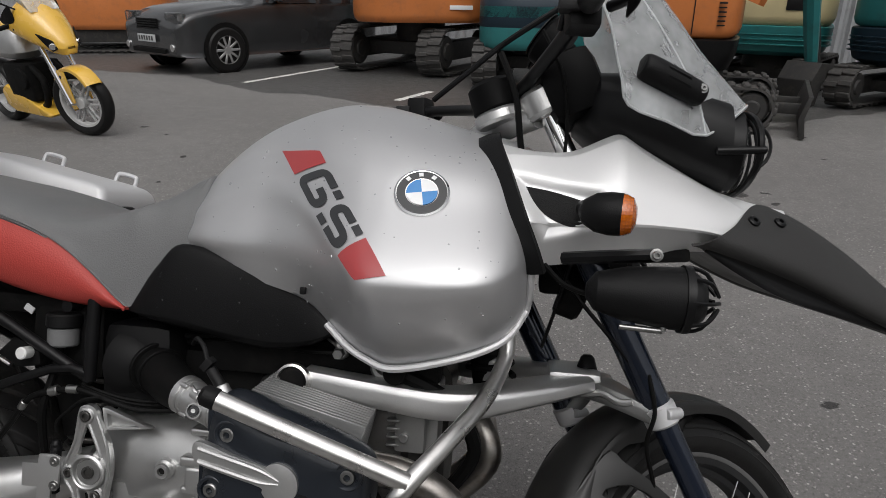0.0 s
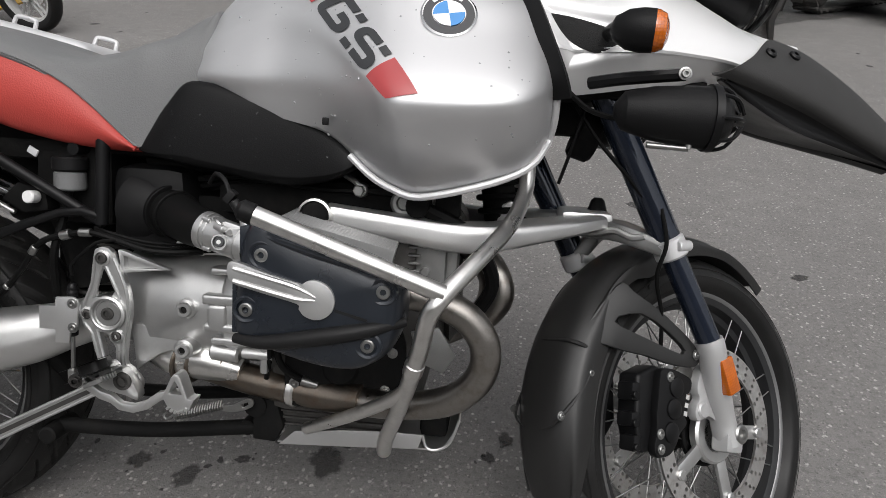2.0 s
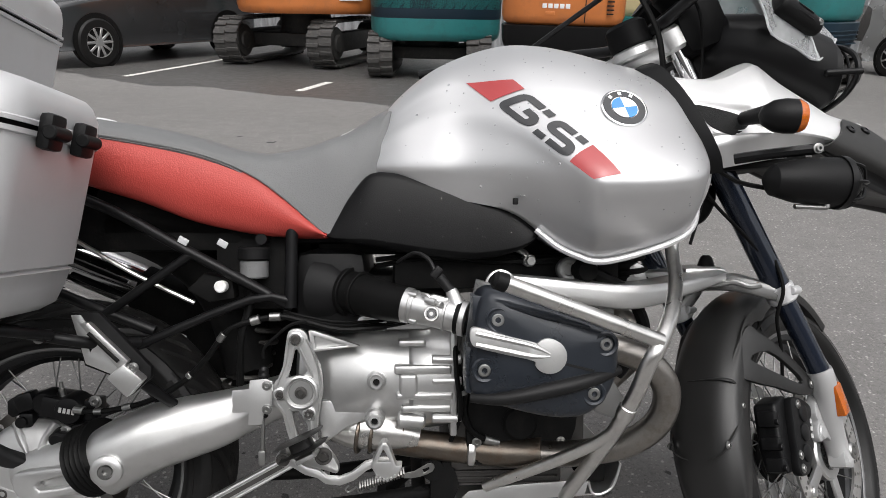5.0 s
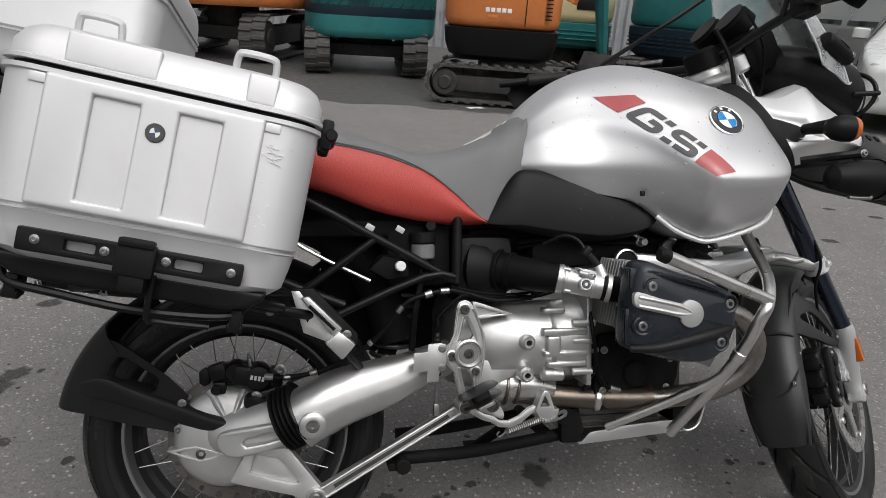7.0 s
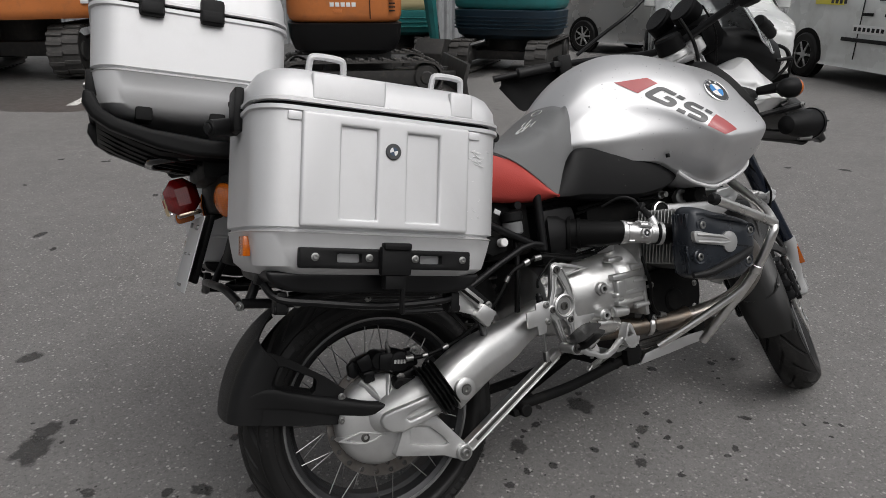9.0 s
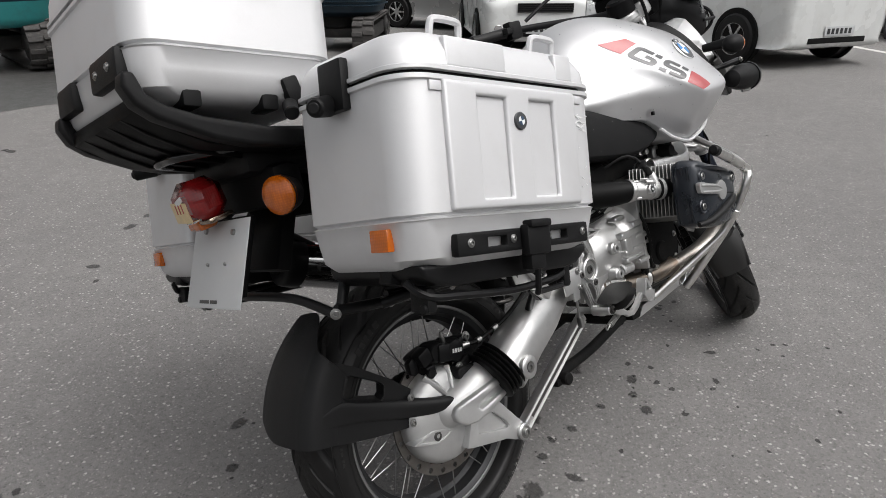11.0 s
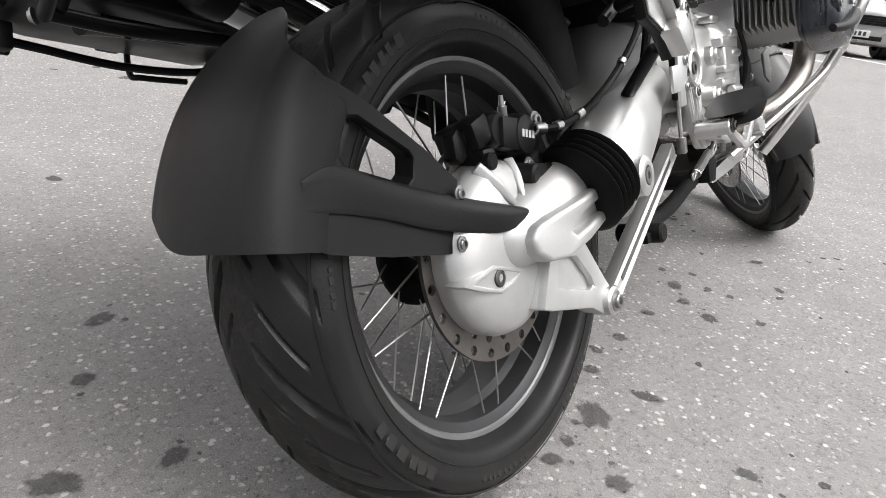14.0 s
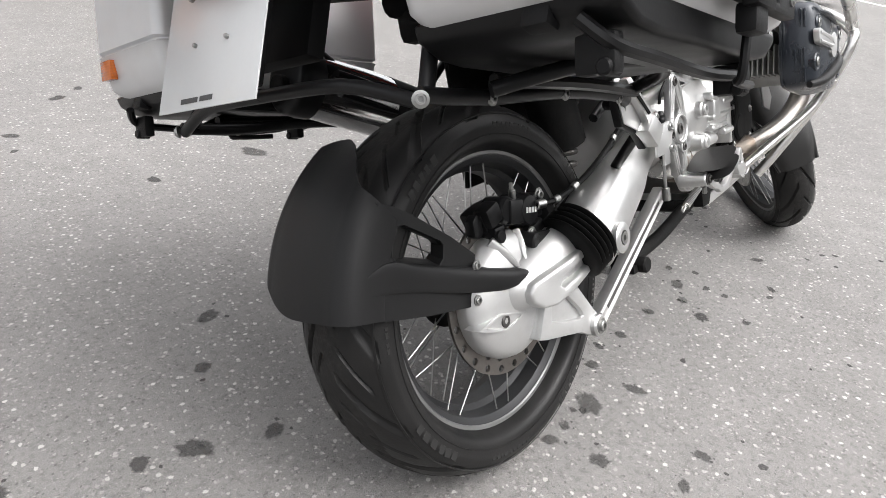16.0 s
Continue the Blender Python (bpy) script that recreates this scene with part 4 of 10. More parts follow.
def footrest_plate(side):
    out = [(0.449, 0.592), (0.456, 0.603), (0.469, 0.605), (0.481, 0.597), (0.487, 0.578), (0.505, 0.541), (0.510, 0.499), (0.504, 0.462), (0.500, 0.414), (0.509, 0.403), (0.526, 0.383), (0.523, 0.363), (0.504, 0.361), (0.485, 0.367), (0.474, 0.379), (0.452, 0.414), (0.440, 0.458), (0.427, 0.473), (0.425, 0.506), (0.440, 0.532)]
    hole1 = [(0.466, 0.570), (0.473, 0.558), (0.484, 0.532), (0.478, 0.524), (0.450, 0.520), (0.449, 0.532), (0.459, 0.566)]
    hole2 = [(0.456, 0.462), (0.468, 0.462), (0.477, 0.450), (0.484, 0.436), (0.484, 0.414), (0.476, 0.406), (0.466, 0.418)]
    y = 0.188
    bm = plate(smooth_outline(out, 3), side * (y - 0.012), side * y, 0.003, 2, (hole1, hole2))
    p = part("footrest_plate", bm, CAST_ALU, bike, "cast aluminium footrest carrier plate")
    part("pivot_ring", lathe([(0.030, 0), (0.030, 0.006), (0.0265, 0.008), (0.0245, 0.006), (0.024, 0.001), (0.0, 0.001)], (0.473, side * y, 0.495), (0, side, 0), 32), CAST_ALU, p)
    part("pivot_cup", rod((0.473, side * y, 0.495), (0.473, side * (y + 0.0030), 0.495), 0.0215, None, 26, 0.002), FIN_ALU, p, "grey recessed pivot")
    part("pivot_bolt", lathe([(0.0105, 0), (0.0105, 0.003), (0.006, 0.0035), (0.0055, 0.0005), (0.0, 0.0005)], (0.473, side * (y + 0.003), 0.495), (0, side, 0), 16), ENGINE_CASE, p, "dark socket bolt")
    for edge in ([(0.452, 0.590), (0.446, 0.545), (0.432, 0.508), (0.431, 0.478), (0.444, 0.458), (0.456, 0.416), (0.474, 0.384)], [(0.483, 0.588), (0.501, 0.543), (0.506, 0.500), (0.500, 0.462), (0.4955, 0.414), (0.500, 0.400)], [(0.462, 0.575), (0.453, 0.535), (0.446, 0.520)], [(0.470, 0.574), (0.488, 0.534), (0.492, 0.520)], [(0.452, 0.466), (0.463, 0.420), (0.474, 0.402)], [(0.482, 0.462), (0.489, 0.440), (0.489, 0.410)]):
        part("plate_rib", tube([(x, side * (y + 0.0008), z) for x, z in edge], 0.0026, 6, 3), CAST_ALU, p)
    for x, z, r in ((0.464, 0.587, 0.0085), (0.437, 0.491, 0.0075), (0.487, 0.457, 0.0075)):
        part("bolt_ring", lathe([(r + 0.005, 0), (r + 0.005, 0.003), (r + 0.002, 0.004), (r + 0.001, 0.001), (0, 0.001)], (x, side * y, z), (0, side, 0), 18), CAST_ALU, p)
        part("bolt", lathe([(r, 0), (r, 0.004), (r - 0.001, 0.005), (r * 0.55, 0.005), (r * 0.5, 0.001), (0, 0.001)], (x, side * (y + 0.001), z), (0, side, 0), 16), ENGINE_CASE, p, "dark socket bolt")
    part("peg_mount", lathe([(0.021, 0), (0.021, 0.008), (0.017, 0.010), (0.010, 0.010), (0.008, 0.006), (0, 0.006)], (0.502, side * y, 0.386), (0, side, 0), 22), CAST_ALU, p)
    return p


for side in (-1, 1):
    footrest_plate(side)
# heel guard, footrest and brake pedal on the right
part("heel_guard", plate([(0.357, 0.501), (0.385, 0.503), (0.387, 0.518), (0.414, 0.520), (0.425, 0.516), (0.423, 0.464), (0.410, 0.459), (0.408, 0.441), (0.384, 0.440), (0.385, 0.463), (0.357, 0.462)], -0.196, -0.191, 0.001), SATIN_ALU, bike, "plain metal heel guard plate")
for q in ((0.416, 0.509), (0.416, 0.468)):
    part("guard_bolt", bolt((q[0], -0.196, q[1]), (0, -1, 0), 0.006, 0.004), ZINC, bike)
mc = part("brake_cylinder", joined(rod((0.408, -0.183, 0.535), (0.407, -0.183, 0.450), 0.0085, None, 16, 0.002), rod((0.408, -0.183, 0.540), (0.408, -0.183, 0.522), 0.0065, 0.0095, 14, 0.002)), BLACK_SATIN, bike, "slim black brake cylinder behind the heel guard")
part("push_rod", rod((0.407, -0.183, 0.452), (0.405, -0.183, 0.385), 0.0035, None, 8), ZINC, mc)
part("clevis", box((0.405, -0.183, 0.380), (0.012, 0.014, 0.026), 0.003), ZINC, mc)
part("brake_line", tube([(0.408, -0.183, 0.553), (0.410, -0.186, 0.572), (0.430, -0.188, 0.592), (0.455, -0.186, 0.612), (0.480, -0.175, 0.616)], 0.003, 7), HOSE, mc)
# folding footrest: a cast bracket with its hinge bolt, an oval rubber pad that points outwards
peg = part("footrest", joined(plate(smooth_outline([(0.492, 0.398), (0.500, 0.412), (0.514, 0.412), (0.528, 0.396), (0.540, 0.376), (0.538, 0.362), (0.520, 0.368), (0.500, 0.372), (0.484, 0.376), (0.462, 0.380), (0.462, 0.396)], 2), -0.222, -0.200, 0.004), rod((0.486, -0.200, 0.404), (0.486, -0.224, 0.410), 0.017, 0.014, 16, 0.003)), CAST_ALU, bike, "folding cast footrest with an oval rubber pad")
pad = superbox((0, -0.008, 0), (0.038, 0.036, 0.020), 4.0, 28)
part("footrest_rubber", pad, RUBBER, peg, "black oval rubber pad", pose(0.486, -0.240, 0.413, -6, -24, 0))
bar = part("footrest_bar", box((0, -0.006, -0.013), (0.032, 0.040, 0.008), 0.002), FIN_ALU, peg, "grey toothed bar under the pad", pose(0.486, -0.240, 0.413, -6, -24, 0))
for k in range(6):
    part("tooth", box((0.017, -0.024 + 0.0068 * k, -0.011), (0.005, 0.0045, 0.010), 0.001, None, 1), FIN_ALU, bar)
part("hinge_bolt", lathe([(0.015, 0), (0.015, 0.003), (0.010, 0.004), (0.009, 0.001), (0.005, 0.001), (0.005, 0.004), (0, 0.004)], (0.515, -0.222, 0.394), (0, -1, 0), 20), ENGINE_CASE, peg, "dark hinge bolt in its cup")
part("wear_stud", rod((0.520, -0.212, 0.366), (0.520, -0.212, 0.352), 0.005, None, 10, 0.001), ZINC, peg)
part("footrest", box((0.45, 0.235, 0.405), (0.036, 0.10, 0.016), 0.004), RUBBER, bike)
# brake pedal: a flat bar, bent, with an open toothed toe piece
pedal = part("brake_pedal", plate([(0.448, 0.398), (0.462, 0.386), (0.488, 0.370), (0.508, 0.364), (0.521, 0.354), (0.545, 0.351), (0.568, 0.359), (0.590, 0.376), (0.610, 0.384), (0.606, 0.395), (0.586, 0.390), (0.564, 0.373), (0.543, 0.365), (0.524, 0.367), (0.510, 0.378), (0.490, 0.384), (0.466, 0.400), (0.452, 0.408)], -0.246, -0.234, 0.003), CAST_ALU, bike, "cast aluminium brake pedal")
part("pedal_hub", rod((0.452, -0.190, 0.394), (0.452, -0.248, 0.398), 0.013, None, 18, 0.003), CAST_ALU, pedal)
part("pedal_bolt", bolt((0.452, -0.248, 0.398), (0, -1, 0), 0.008, 0.006), ENGINE_CASE, pedal)
part("toe_piece", plate([(0.596, 0.386), (0.610, 0.418), (0.615, 0.425), (0.622, 0.425), (0.627, 0.418), (0.638, 0.386), (0.649, 0.386), (0.640, 0.366), (0.620, 0.362), (0.604, 0.372)], -0.254, -0.226, 0.003, 2, ([(0.607, 0.393), (0.617, 0.414), (0.628, 0.393)],)), CAST_ALU, pedal)
for k in range(6):
    part("tooth", rod((0.606 + 0.006 * k, -0.256, 0.369 - 0.006 * math.sin(math.pi * k / 5)), (0.606 + 0.006 * k, -0.224, 0.369 - 0.006 * math.sin(math.pi * k / 5)), 0.0026, None, 6), CAST_ALU, pedal)
spring_pts = [(0.566 + 0.00115 * k, -0.150 + 0.008 * math.cos(k * math.pi / 2), 0.310 + 0.00036 * k + 0.008 * math.sin(k * math.pi / 2)) for k in range(76)]
sprg = part("stand_spring", tube(spring_pts, 0.0018, 5, 2), ZINC, bike, "coiled steel stand spring")
part("spring_hook", tube([(0.566, -0.150, 0.312), (0.552, -0.150, 0.302), (0.546, -0.150, 0.308), (0.552, -0.150, 0.314)], 0.002, 6), ZINC, sprg)
part("spring_link", plate(smooth_outline([(0.648, 0.334), (0.670, 0.338), (0.695, 0.352), (0.706, 0.350), (0.704, 0.338), (0.680, 0.328), (0.652, 0.326)], 2), -0.152, -0.148, 0.0005, 1, ([(0.684, 0.341), (0.697, 0.346), (0.698, 0.341), (0.688, 0.335)],)), ZINC, sprg, "bright spring link")

# centre stand, side stand
part("centre_stand", joined(tube([(0.340, -0.125, 0.262), (0.50, -0.115, 0.262), (0.66, -0.10, 0.275), (0.73, -0.10, 0.285)], 0.014, 10), rod((0.34, -0.165, 0.256), (0.34, -0.09, 0.256), 0.016, None, 14, 0.003), tube([(0.36, 0.125, 0.235), (0.50, 0.115, 0.245), (0.69, 0.10, 0.275)], 0.014, 10), rod((0.68, -0.11, 0.28), (0.68, 0.11, 0.28), 0.014), box((0.325, -0.125, 0.252), (0.03, 0.05, 0.016), 0.004)), MUD_SHADE_BLACK, bike, "folded black steel centre stand")
part("side_stand", joined(rod((0.70, 0.12, 0.27), (0.62, 0.305, 0.128), 0.014), box((0.62, 0.318, 0.119), (0.07, 0.05, 0.010), 0.003, pose(0, 0, 0, LEAN_ANGLE, 0, 0))), MUD_SHADE_BLACK, bike, "black steel side stand, folded out")


def cylinder(side):
    """Horizontal cylinder with fins, head and its dark cover."""
    c = V((0.862, 0, 0.585))
    name = "cylinder"
    cyl = part(name, rod((0.855, side * 0.12, 0.59), (0.865, side * 0.30, 0.588), 0.072), FIN_ALU, bike, "finned air-cooled aluminium cylinder")
    for k in range(13):
        y = side * (0.162 + 0.0108 * k)
        part("fin", box((0.848 + 0.001 * k, y, 0.602), (0.172, 0.0035, 0.140), 0.0012, pose(0, 0, 0, 0, 13, 0), 1), FIN_ALU, cyl)
    out = [(0.772, 0.690), (0.800, 0.690), (0.850, 0.672), (0.905, 0.656), (0.962, 0.634), (0.980, 0.618), (0.985, 0.580), (0.980, 0.548), (0.962, 0.512), (0.935, 0.492), (0.905, 0.486), (0.860, 0.490), (0.800, 0.505), (0.756, 0.520), (0.744, 0.540), (0.745, 0.585), (0.750, 0.630), (0.758, 0.672)]
    out = smooth_outline(out, 3)
    cx, cz = 0.865, 0.588
    rows = []
    for k, y in ((0.95, 0.296), (0.96, 0.302), (0.985, 0.304), (1.0, 0.308), (1.0, 0.318), (0.985, 0.330), (0.955, 0.346), (0.90, 0.357), (0.80, 0.362), (0.55, 0.366), (0.25, 0.368), (0.02, 0.368)):
        rows.append([V((cx + (x - cx) * k, side * y, cz + (z - cz) * k)) for x, z in out])
    bm = grid_mesh(rows, True, True)
    bmesh.ops.recalc_face_normals(bm, faces=bm.faces)
    cover = part("valve_cover", bm, ENGINE_DARK, bike, "dark blue-grey cast valve cover with four bolts")
    for x, z in ((0.791, 0.644), (0.956, 0.606), (0.771, 0.568), (0.938, 0.531)):
        part("bolt_cup", lathe([(0.0195, -0.012), (0.0195, 0.004), (0.017, 0.006), (0.0135, 0.005), (0.0125, 0.001), (0, 0.001)], (x, side * 0.358, z), (0, side, 0), 24), ENGINE_DARK, cover)
        part("bolt", lathe([(0.0095, 0), (0.0095, 0.006), (0.0080, 0.0072), (0.0045, 0.0072), (0.0042, 0.002), (0, 0.002)], (x, side * 0.359, z), (0, side, 0), 20), ZINC, cover)
    # polished bar with its round end, and raised ribs
    bar_out = [(0.749, 0.630), (0.760, 0.634), (0.800, 0.622), (0.845, 0.611), (0.849, 0.610), (0.856, 0.615), (0.868, 0.617), (0.884, 0.610), (0.893, 0.596), (0.892, 0.580), (0.882, 0.568), (0.868, 0.564), (0.854, 0.568), (0.846, 0.577), (0.843, 0.584), (0.800, 0.594), (0.760, 0.604), (0.750, 0.612)]
    b = part("cover_bar", plate(smooth_outline(bar_out, 3), side * 0.362, side * 0.373, 0.004), CAST_ALU, cover, "polished aluminium bar across the cover")
    for dz in (0.0085, -0.0085):
        part("bar_ridge", tube([(0.757, side * 0.372, 0.617 + dz), (0.80, side * 0.3735, 0.608 + dz), (0.842, side * 0.373, 0.5985 + dz * 0.9), (0.868, side * 0.3725, 0.592 + dz * 0.25)], [0.0040, 0.0040, 0.0036, 0.0015], 8), CAST_ALU, b)
    part("rib", tube([(0.752, side * 0.352, 0.524), (0.80, side * 0.366, 0.526), (0.873, side * 0.370, 0.540), (0.935, side * 0.364, 0.553), (0.984, side * 0.340, 0.562)], [0.007, 0.010, 0.012, 0.011, 0.007], 10), GREY_PLASTIC, cover)
    part("rib", tube([(0.795, side * 0.358, 0.668), (0.86, side * 0.366, 0.652), (0.93, side * 0.362, 0.632)], [0.004, 0.006, 0.003], 8), ENGINE_DARK, cover)
    part("rib", tube([(0.86, side * 0.366, 0.530), (0.80, side * 0.364, 0.522), (0.77, side * 0.352, 0.522)], [0.003, 0.005, 0.003], 8), ENGINE_DARK, cover)
    for j in range(6):
        for x, z0, z1 in ((0.7655, 0.640, 0.678), (0.756, 0.530, 0.600)):
            part("cover_rib", bevelled(box((x, side * (0.302 + 0.0085 * j), (z0 + z1) / 2), (0.022, 0.0036, z1 - z0), 0.0), 0.0015, 2), ENGINE_DARK, cover)
    part("print_bar", box((0.915, side * 0.3675, 0.572), (0.045, 0.001, 0.004), 0, pose(0, 0, 0, 0, 14, 0)), GREY_PLASTIC, cover)
    # inlet: black rubber hose from the air box, throttle body
    hose = part("inlet_hose", tube([(0.530, side * 0.118, 0.668), (0.570, side * 0.150, 0.662), (0.620, side * 0.196, 0.654), (0.660, side * 0.226, 0.650)], [0.045, 0.038, 0.0335, 0.0290], 24), HOSE, bike, "black ribbed rubber inlet hose")
    for k, r in ((0.06, 0.0455), (0.26, 0.0405)):
        c0 = V((0.548, side * 0.132, 0.666)).lerp(V((0.640, side * 0.211, 0.652)), k)
        part("hose_rib", rod(c0, c0 + V((0.007, side * 0.006, -0.001)), r, None, 26, 0.001), HOSE, hose)
    tb = part("throttle_body", tube([(0.657, side * 0.225, 0.650), (0.685, side * 0.236, 0.645), (0.715, side * 0.247, 0.639), (0.752, side * 0.258, 0.631)], [0.0275, 0.0265, 0.0265, 0.0255], 26), CAST_ALU, bike, "aluminium throttle body with hose clamps")
    d = V((0.095, side * 0.033, -0.019)).normalized()
    for c0, w, r, m_ in (((0.658, 0.2255, 0.650), 0.006, 0.0302, CAST_ALU), ((0.668, 0.229, 0.648), 0.003, 0.0288, CAST_ALU), ((0.722, 0.249, 0.6375), 0.0025, 0.0280, CAST_ALU), ((0.742, 0.255, 0.633), 0.004, 0.0285, HOSE), ((0.750, 0.2575, 0.6315), 0.005, 0.0298, CAST_ALU)):
        c0 = V((c0[0], side * c0[1], c0[2]))
        part("hose_clamp" if m_ is CAST_ALU else "rubber_ring", rod(c0 - d * w, c0 + d * w, r, None, 28, 0.001), m_, tb)
    for z in (0.672, 0.628):
        part("clamp_screw", rod((0.658, side * 0.244, z), (0.672, side * 0.250, z - 0.003), 0.0042, None, 10, 0.001), CAST_ALU, tb)
    part("spindle_boss", lathe([(0.0135, -0.014), (0.0135, 0.004), (0.0115, 0.006), (0.0095, 0.006), (0.0085, 0.002), (0, 0.002)], (0.695, side * 0.268, 0.641), (0, side, 0.15), 22), CAST_ALU, tb)
    part("badge", rod((0.695, side * 0.270, 0.6413), (0.695, side * 0.2735, 0.642), 0.0078, None, 18, 0.001), DECAL_BLACK, tb, "small dark round cap")
    part("badge_field", rod((0.695, side * 0.2735, 0.642), (0.695, side * 0.2745, 0.642), 0.0035, None, 8), WHITE_MARK, tb)
    part("idle_screw", joined(rod((0.686, side * 0.262, 0.664), (0.702, side * 0.272, 0.660), 0.0058, None, 14, 0.001), rod((0.704, side * 0.262, 0.657), (0.712, side * 0.276, 0.657), 0.0052, None, 14, 0.001), tube([(0.680, side * 0.252, 0.672), (0.688, side * 0.262, 0.671), (0.696, side * 0.266, 0.664)], 0.003, 6)), CAST_ALU, tb)
    part("body_web", plate([(0.684, 0.668), (0.700, 0.672), (0.730, 0.664), (0.742, 0.648), (0.700, 0.634)], side * 0.244, side * 0.262, 0.004), CAST_ALU, tb)
    part("injector_seat", rod((0.743, side * 0.256, 0.640), (0.728, side * 0.256, 0.680), 0.0165, 0.0100, 18, 0.002), CAST_ALU, tb)
    part("injector", joined(rod((0.730, side * 0.256, 0.674), (0.708, side * 0.253, 0.702), 0.0085, 0.0080, 12, 0.002), box((0.704, side * 0.252, 0.708), (0.020, 0.018, 0.012), 0.002, pose(0, 0, 0, 0, -50, 0)), tube([(0.702, side * 0.25, 0.710), (0.690, side * 0.24, 0.730), (0.668, side * 0.22, 0.738), (0.64, side * 0.18, 0.720)], 0.0035, 7)), GREY_PLASTIC, bike, "dark injector with its lead")
    part("inlet_stub", tube([(0.752, side * 0.258, 0.631), (0.785, side * 0.258, 0.625), (0.82, side * 0.25, 0.615)], [0.0265, 0.028, 0.034], 18), HOSE, bike)
    # exhaust header: forward, down and back under the engine
    part("exhaust_header", tube([(0.955, side * 0.262, 0.585), (1.010, side * 0.262, 0.578), (1.066, side * 0.258, 0.552), (1.096, side * 0.252, 0.505), (1.085, side * 0.240, 0.448), (1.035, side * 0.215, 0.402), (0.95, side * 0.185, 0.378), (0.86, side * 0.160, 0.372), (0.76, side * 0.140, 0.374)], 0.0235, 16, 6), HEADER_STEEL, bike, "bent steel exhaust header pipe, browned by heat")
    part("exhaust_pipe", joined(tube([(0.90, side * 0.172, 0.376), (0.86, side * 0.16, 0.373), (0.79, side * 0.146, 0.374)], 0.0275, 16), tube([(0.79, side * 0.146, 0.374), (0.70, side * 0.128, 0.378), (0.60, side * 0.10, 0.386)], 0.026, 16)), EXHAUST, bike, "heat-browned exhaust pipe")
    part("pipe_joint", rod((0.785, side * 0.145, 0.374), (0.770, side * 0.142, 0.375), 0.031, None, 18, 0.003), BRUSHED, bike)
    part("collector", tube([(0.68, side * 0.13, 0.395), (0.62, side * 0.125, 0.408), (0.56, side * 0.12, 0.412), (0.51, side * 0.11, 0.412)], [0.022, 0.036, 0.038, 0.024], 18), BRUSHED, bike, "stained steel collector below the gearbox")
    for xc, rc in ((0.655, 0.031), (0.600, 0.039), (0.575, 0.040)):
        part("clamp_ring", rod((xc, side * 0.126, 0.404), (xc - 0.007, side * 0.125, 0.405), rc, None, 22, 0.002), EXHAUST, bike)


for side in (-1, 1):
    cylinder(side)

# the crankcase colour holds the shade between the brighter engine parts
part("crankcase", joined(box((0.86, 0, 0.50), (0.26, 0.30, 0.34), 0.03), box((0.99, 0, 0.53), (0.06, 0.22, 0.22), 0.03), rod((0.845, -0.155, 0.575), (0.865, -0.14, 0.575), 0.05)), ENGINE_CASE, bike, "grimy cast aluminium engine crankcase, darkened for the shaded gaps")
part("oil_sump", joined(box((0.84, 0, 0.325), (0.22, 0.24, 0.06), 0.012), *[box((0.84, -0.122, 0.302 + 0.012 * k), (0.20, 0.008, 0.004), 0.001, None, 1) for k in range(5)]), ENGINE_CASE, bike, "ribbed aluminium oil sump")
part("stand_bracket", joined(plate([(0.70, 0.345), (0.74, 0.35), (0.755, 0.30), (0.74, 0.27), (0.70, 0.272)], -0.135, -0.110, 0.004), rod((0.705, -0.14, 0.335), (0.705, -0.10, 0.335), 0.02)), MUD_SHADE_BLACK, bike)
# skid plate under the engine
skid_rows = [[V((x, y, z)) for y in (-0.125, -0.06, 0.0, 0.06, 0.125)] for x, z in ((0.742, 0.266), (0.80, 0.268), (0.90, 0.272), (0.985, 0.276), (1.022, 0.278), (1.044, 0.292), (1.062, 0.336))]
bm = grid_mesh(smooth_grid(skid_rows, 3, 2))
bmesh.ops.recalc_face_normals(bm, faces=bm.faces)
bmesh.ops.solidify(bm, geom=bm.faces[:], thickness=0.003)
sp = part("skid_plate", bm, CAST_ALU, bike, "bare aluminium skid plate under the engine")
part("side_flange", plate([(0.745, 0.264), (0.772, 0.290), (0.860, 0.300), (0.951, 0.305), (0.999, 0.304), (0.992, 0.280), (0.900, 0.272)], -0.128, -0.124, 0.001), SATIN_ALU, sp, "folded side flange")
part("lip", tube([(0.999, -0.126, 0.304), (1.006, -0.126, 0.282), (1.024, -0.126, 0.279), (1.046, -0.126, 0.294), (1.060, -0.126, 0.336)], 0.0028, 8, 4), SATIN_ALU, sp, "bright folded edge")
part("drain_block", box((1.015, -0.05, 0.315), (0.05, 0.11, 0.05), 0.012), MUD_SHADE_BLACK, sp)
# engine clutter behind the covers
# an added black cover stands for the shade under the cylinder
part("gap_cover", joined(plate(smooth_outline([(0.765, 0.372), (0.770, 0.500), (0.80, 0.520), (0.93, 0.515), (0.965, 0.470), (0.955, 0.395), (0.90, 0.360), (0.80, 0.352)], 3), -0.168, -0.145, 0.006), rod((0.86, -0.176, 0.43), (0.86, -0.15, 0.43), 0.032, None, 22, 0.005)), MUD_SHADE_BLACK, bike, "dark engine side cover added to blacken the gap under the cylinder")
for x, z in ((0.782, 0.395), (0.785, 0.485), (0.87, 0.372), (0.945, 0.46), (0.935, 0.395)):
    part("case_bolt", bolt((x, -0.168, z), (0, -1, 0), 0.006, 0.005), ZINC, bike)
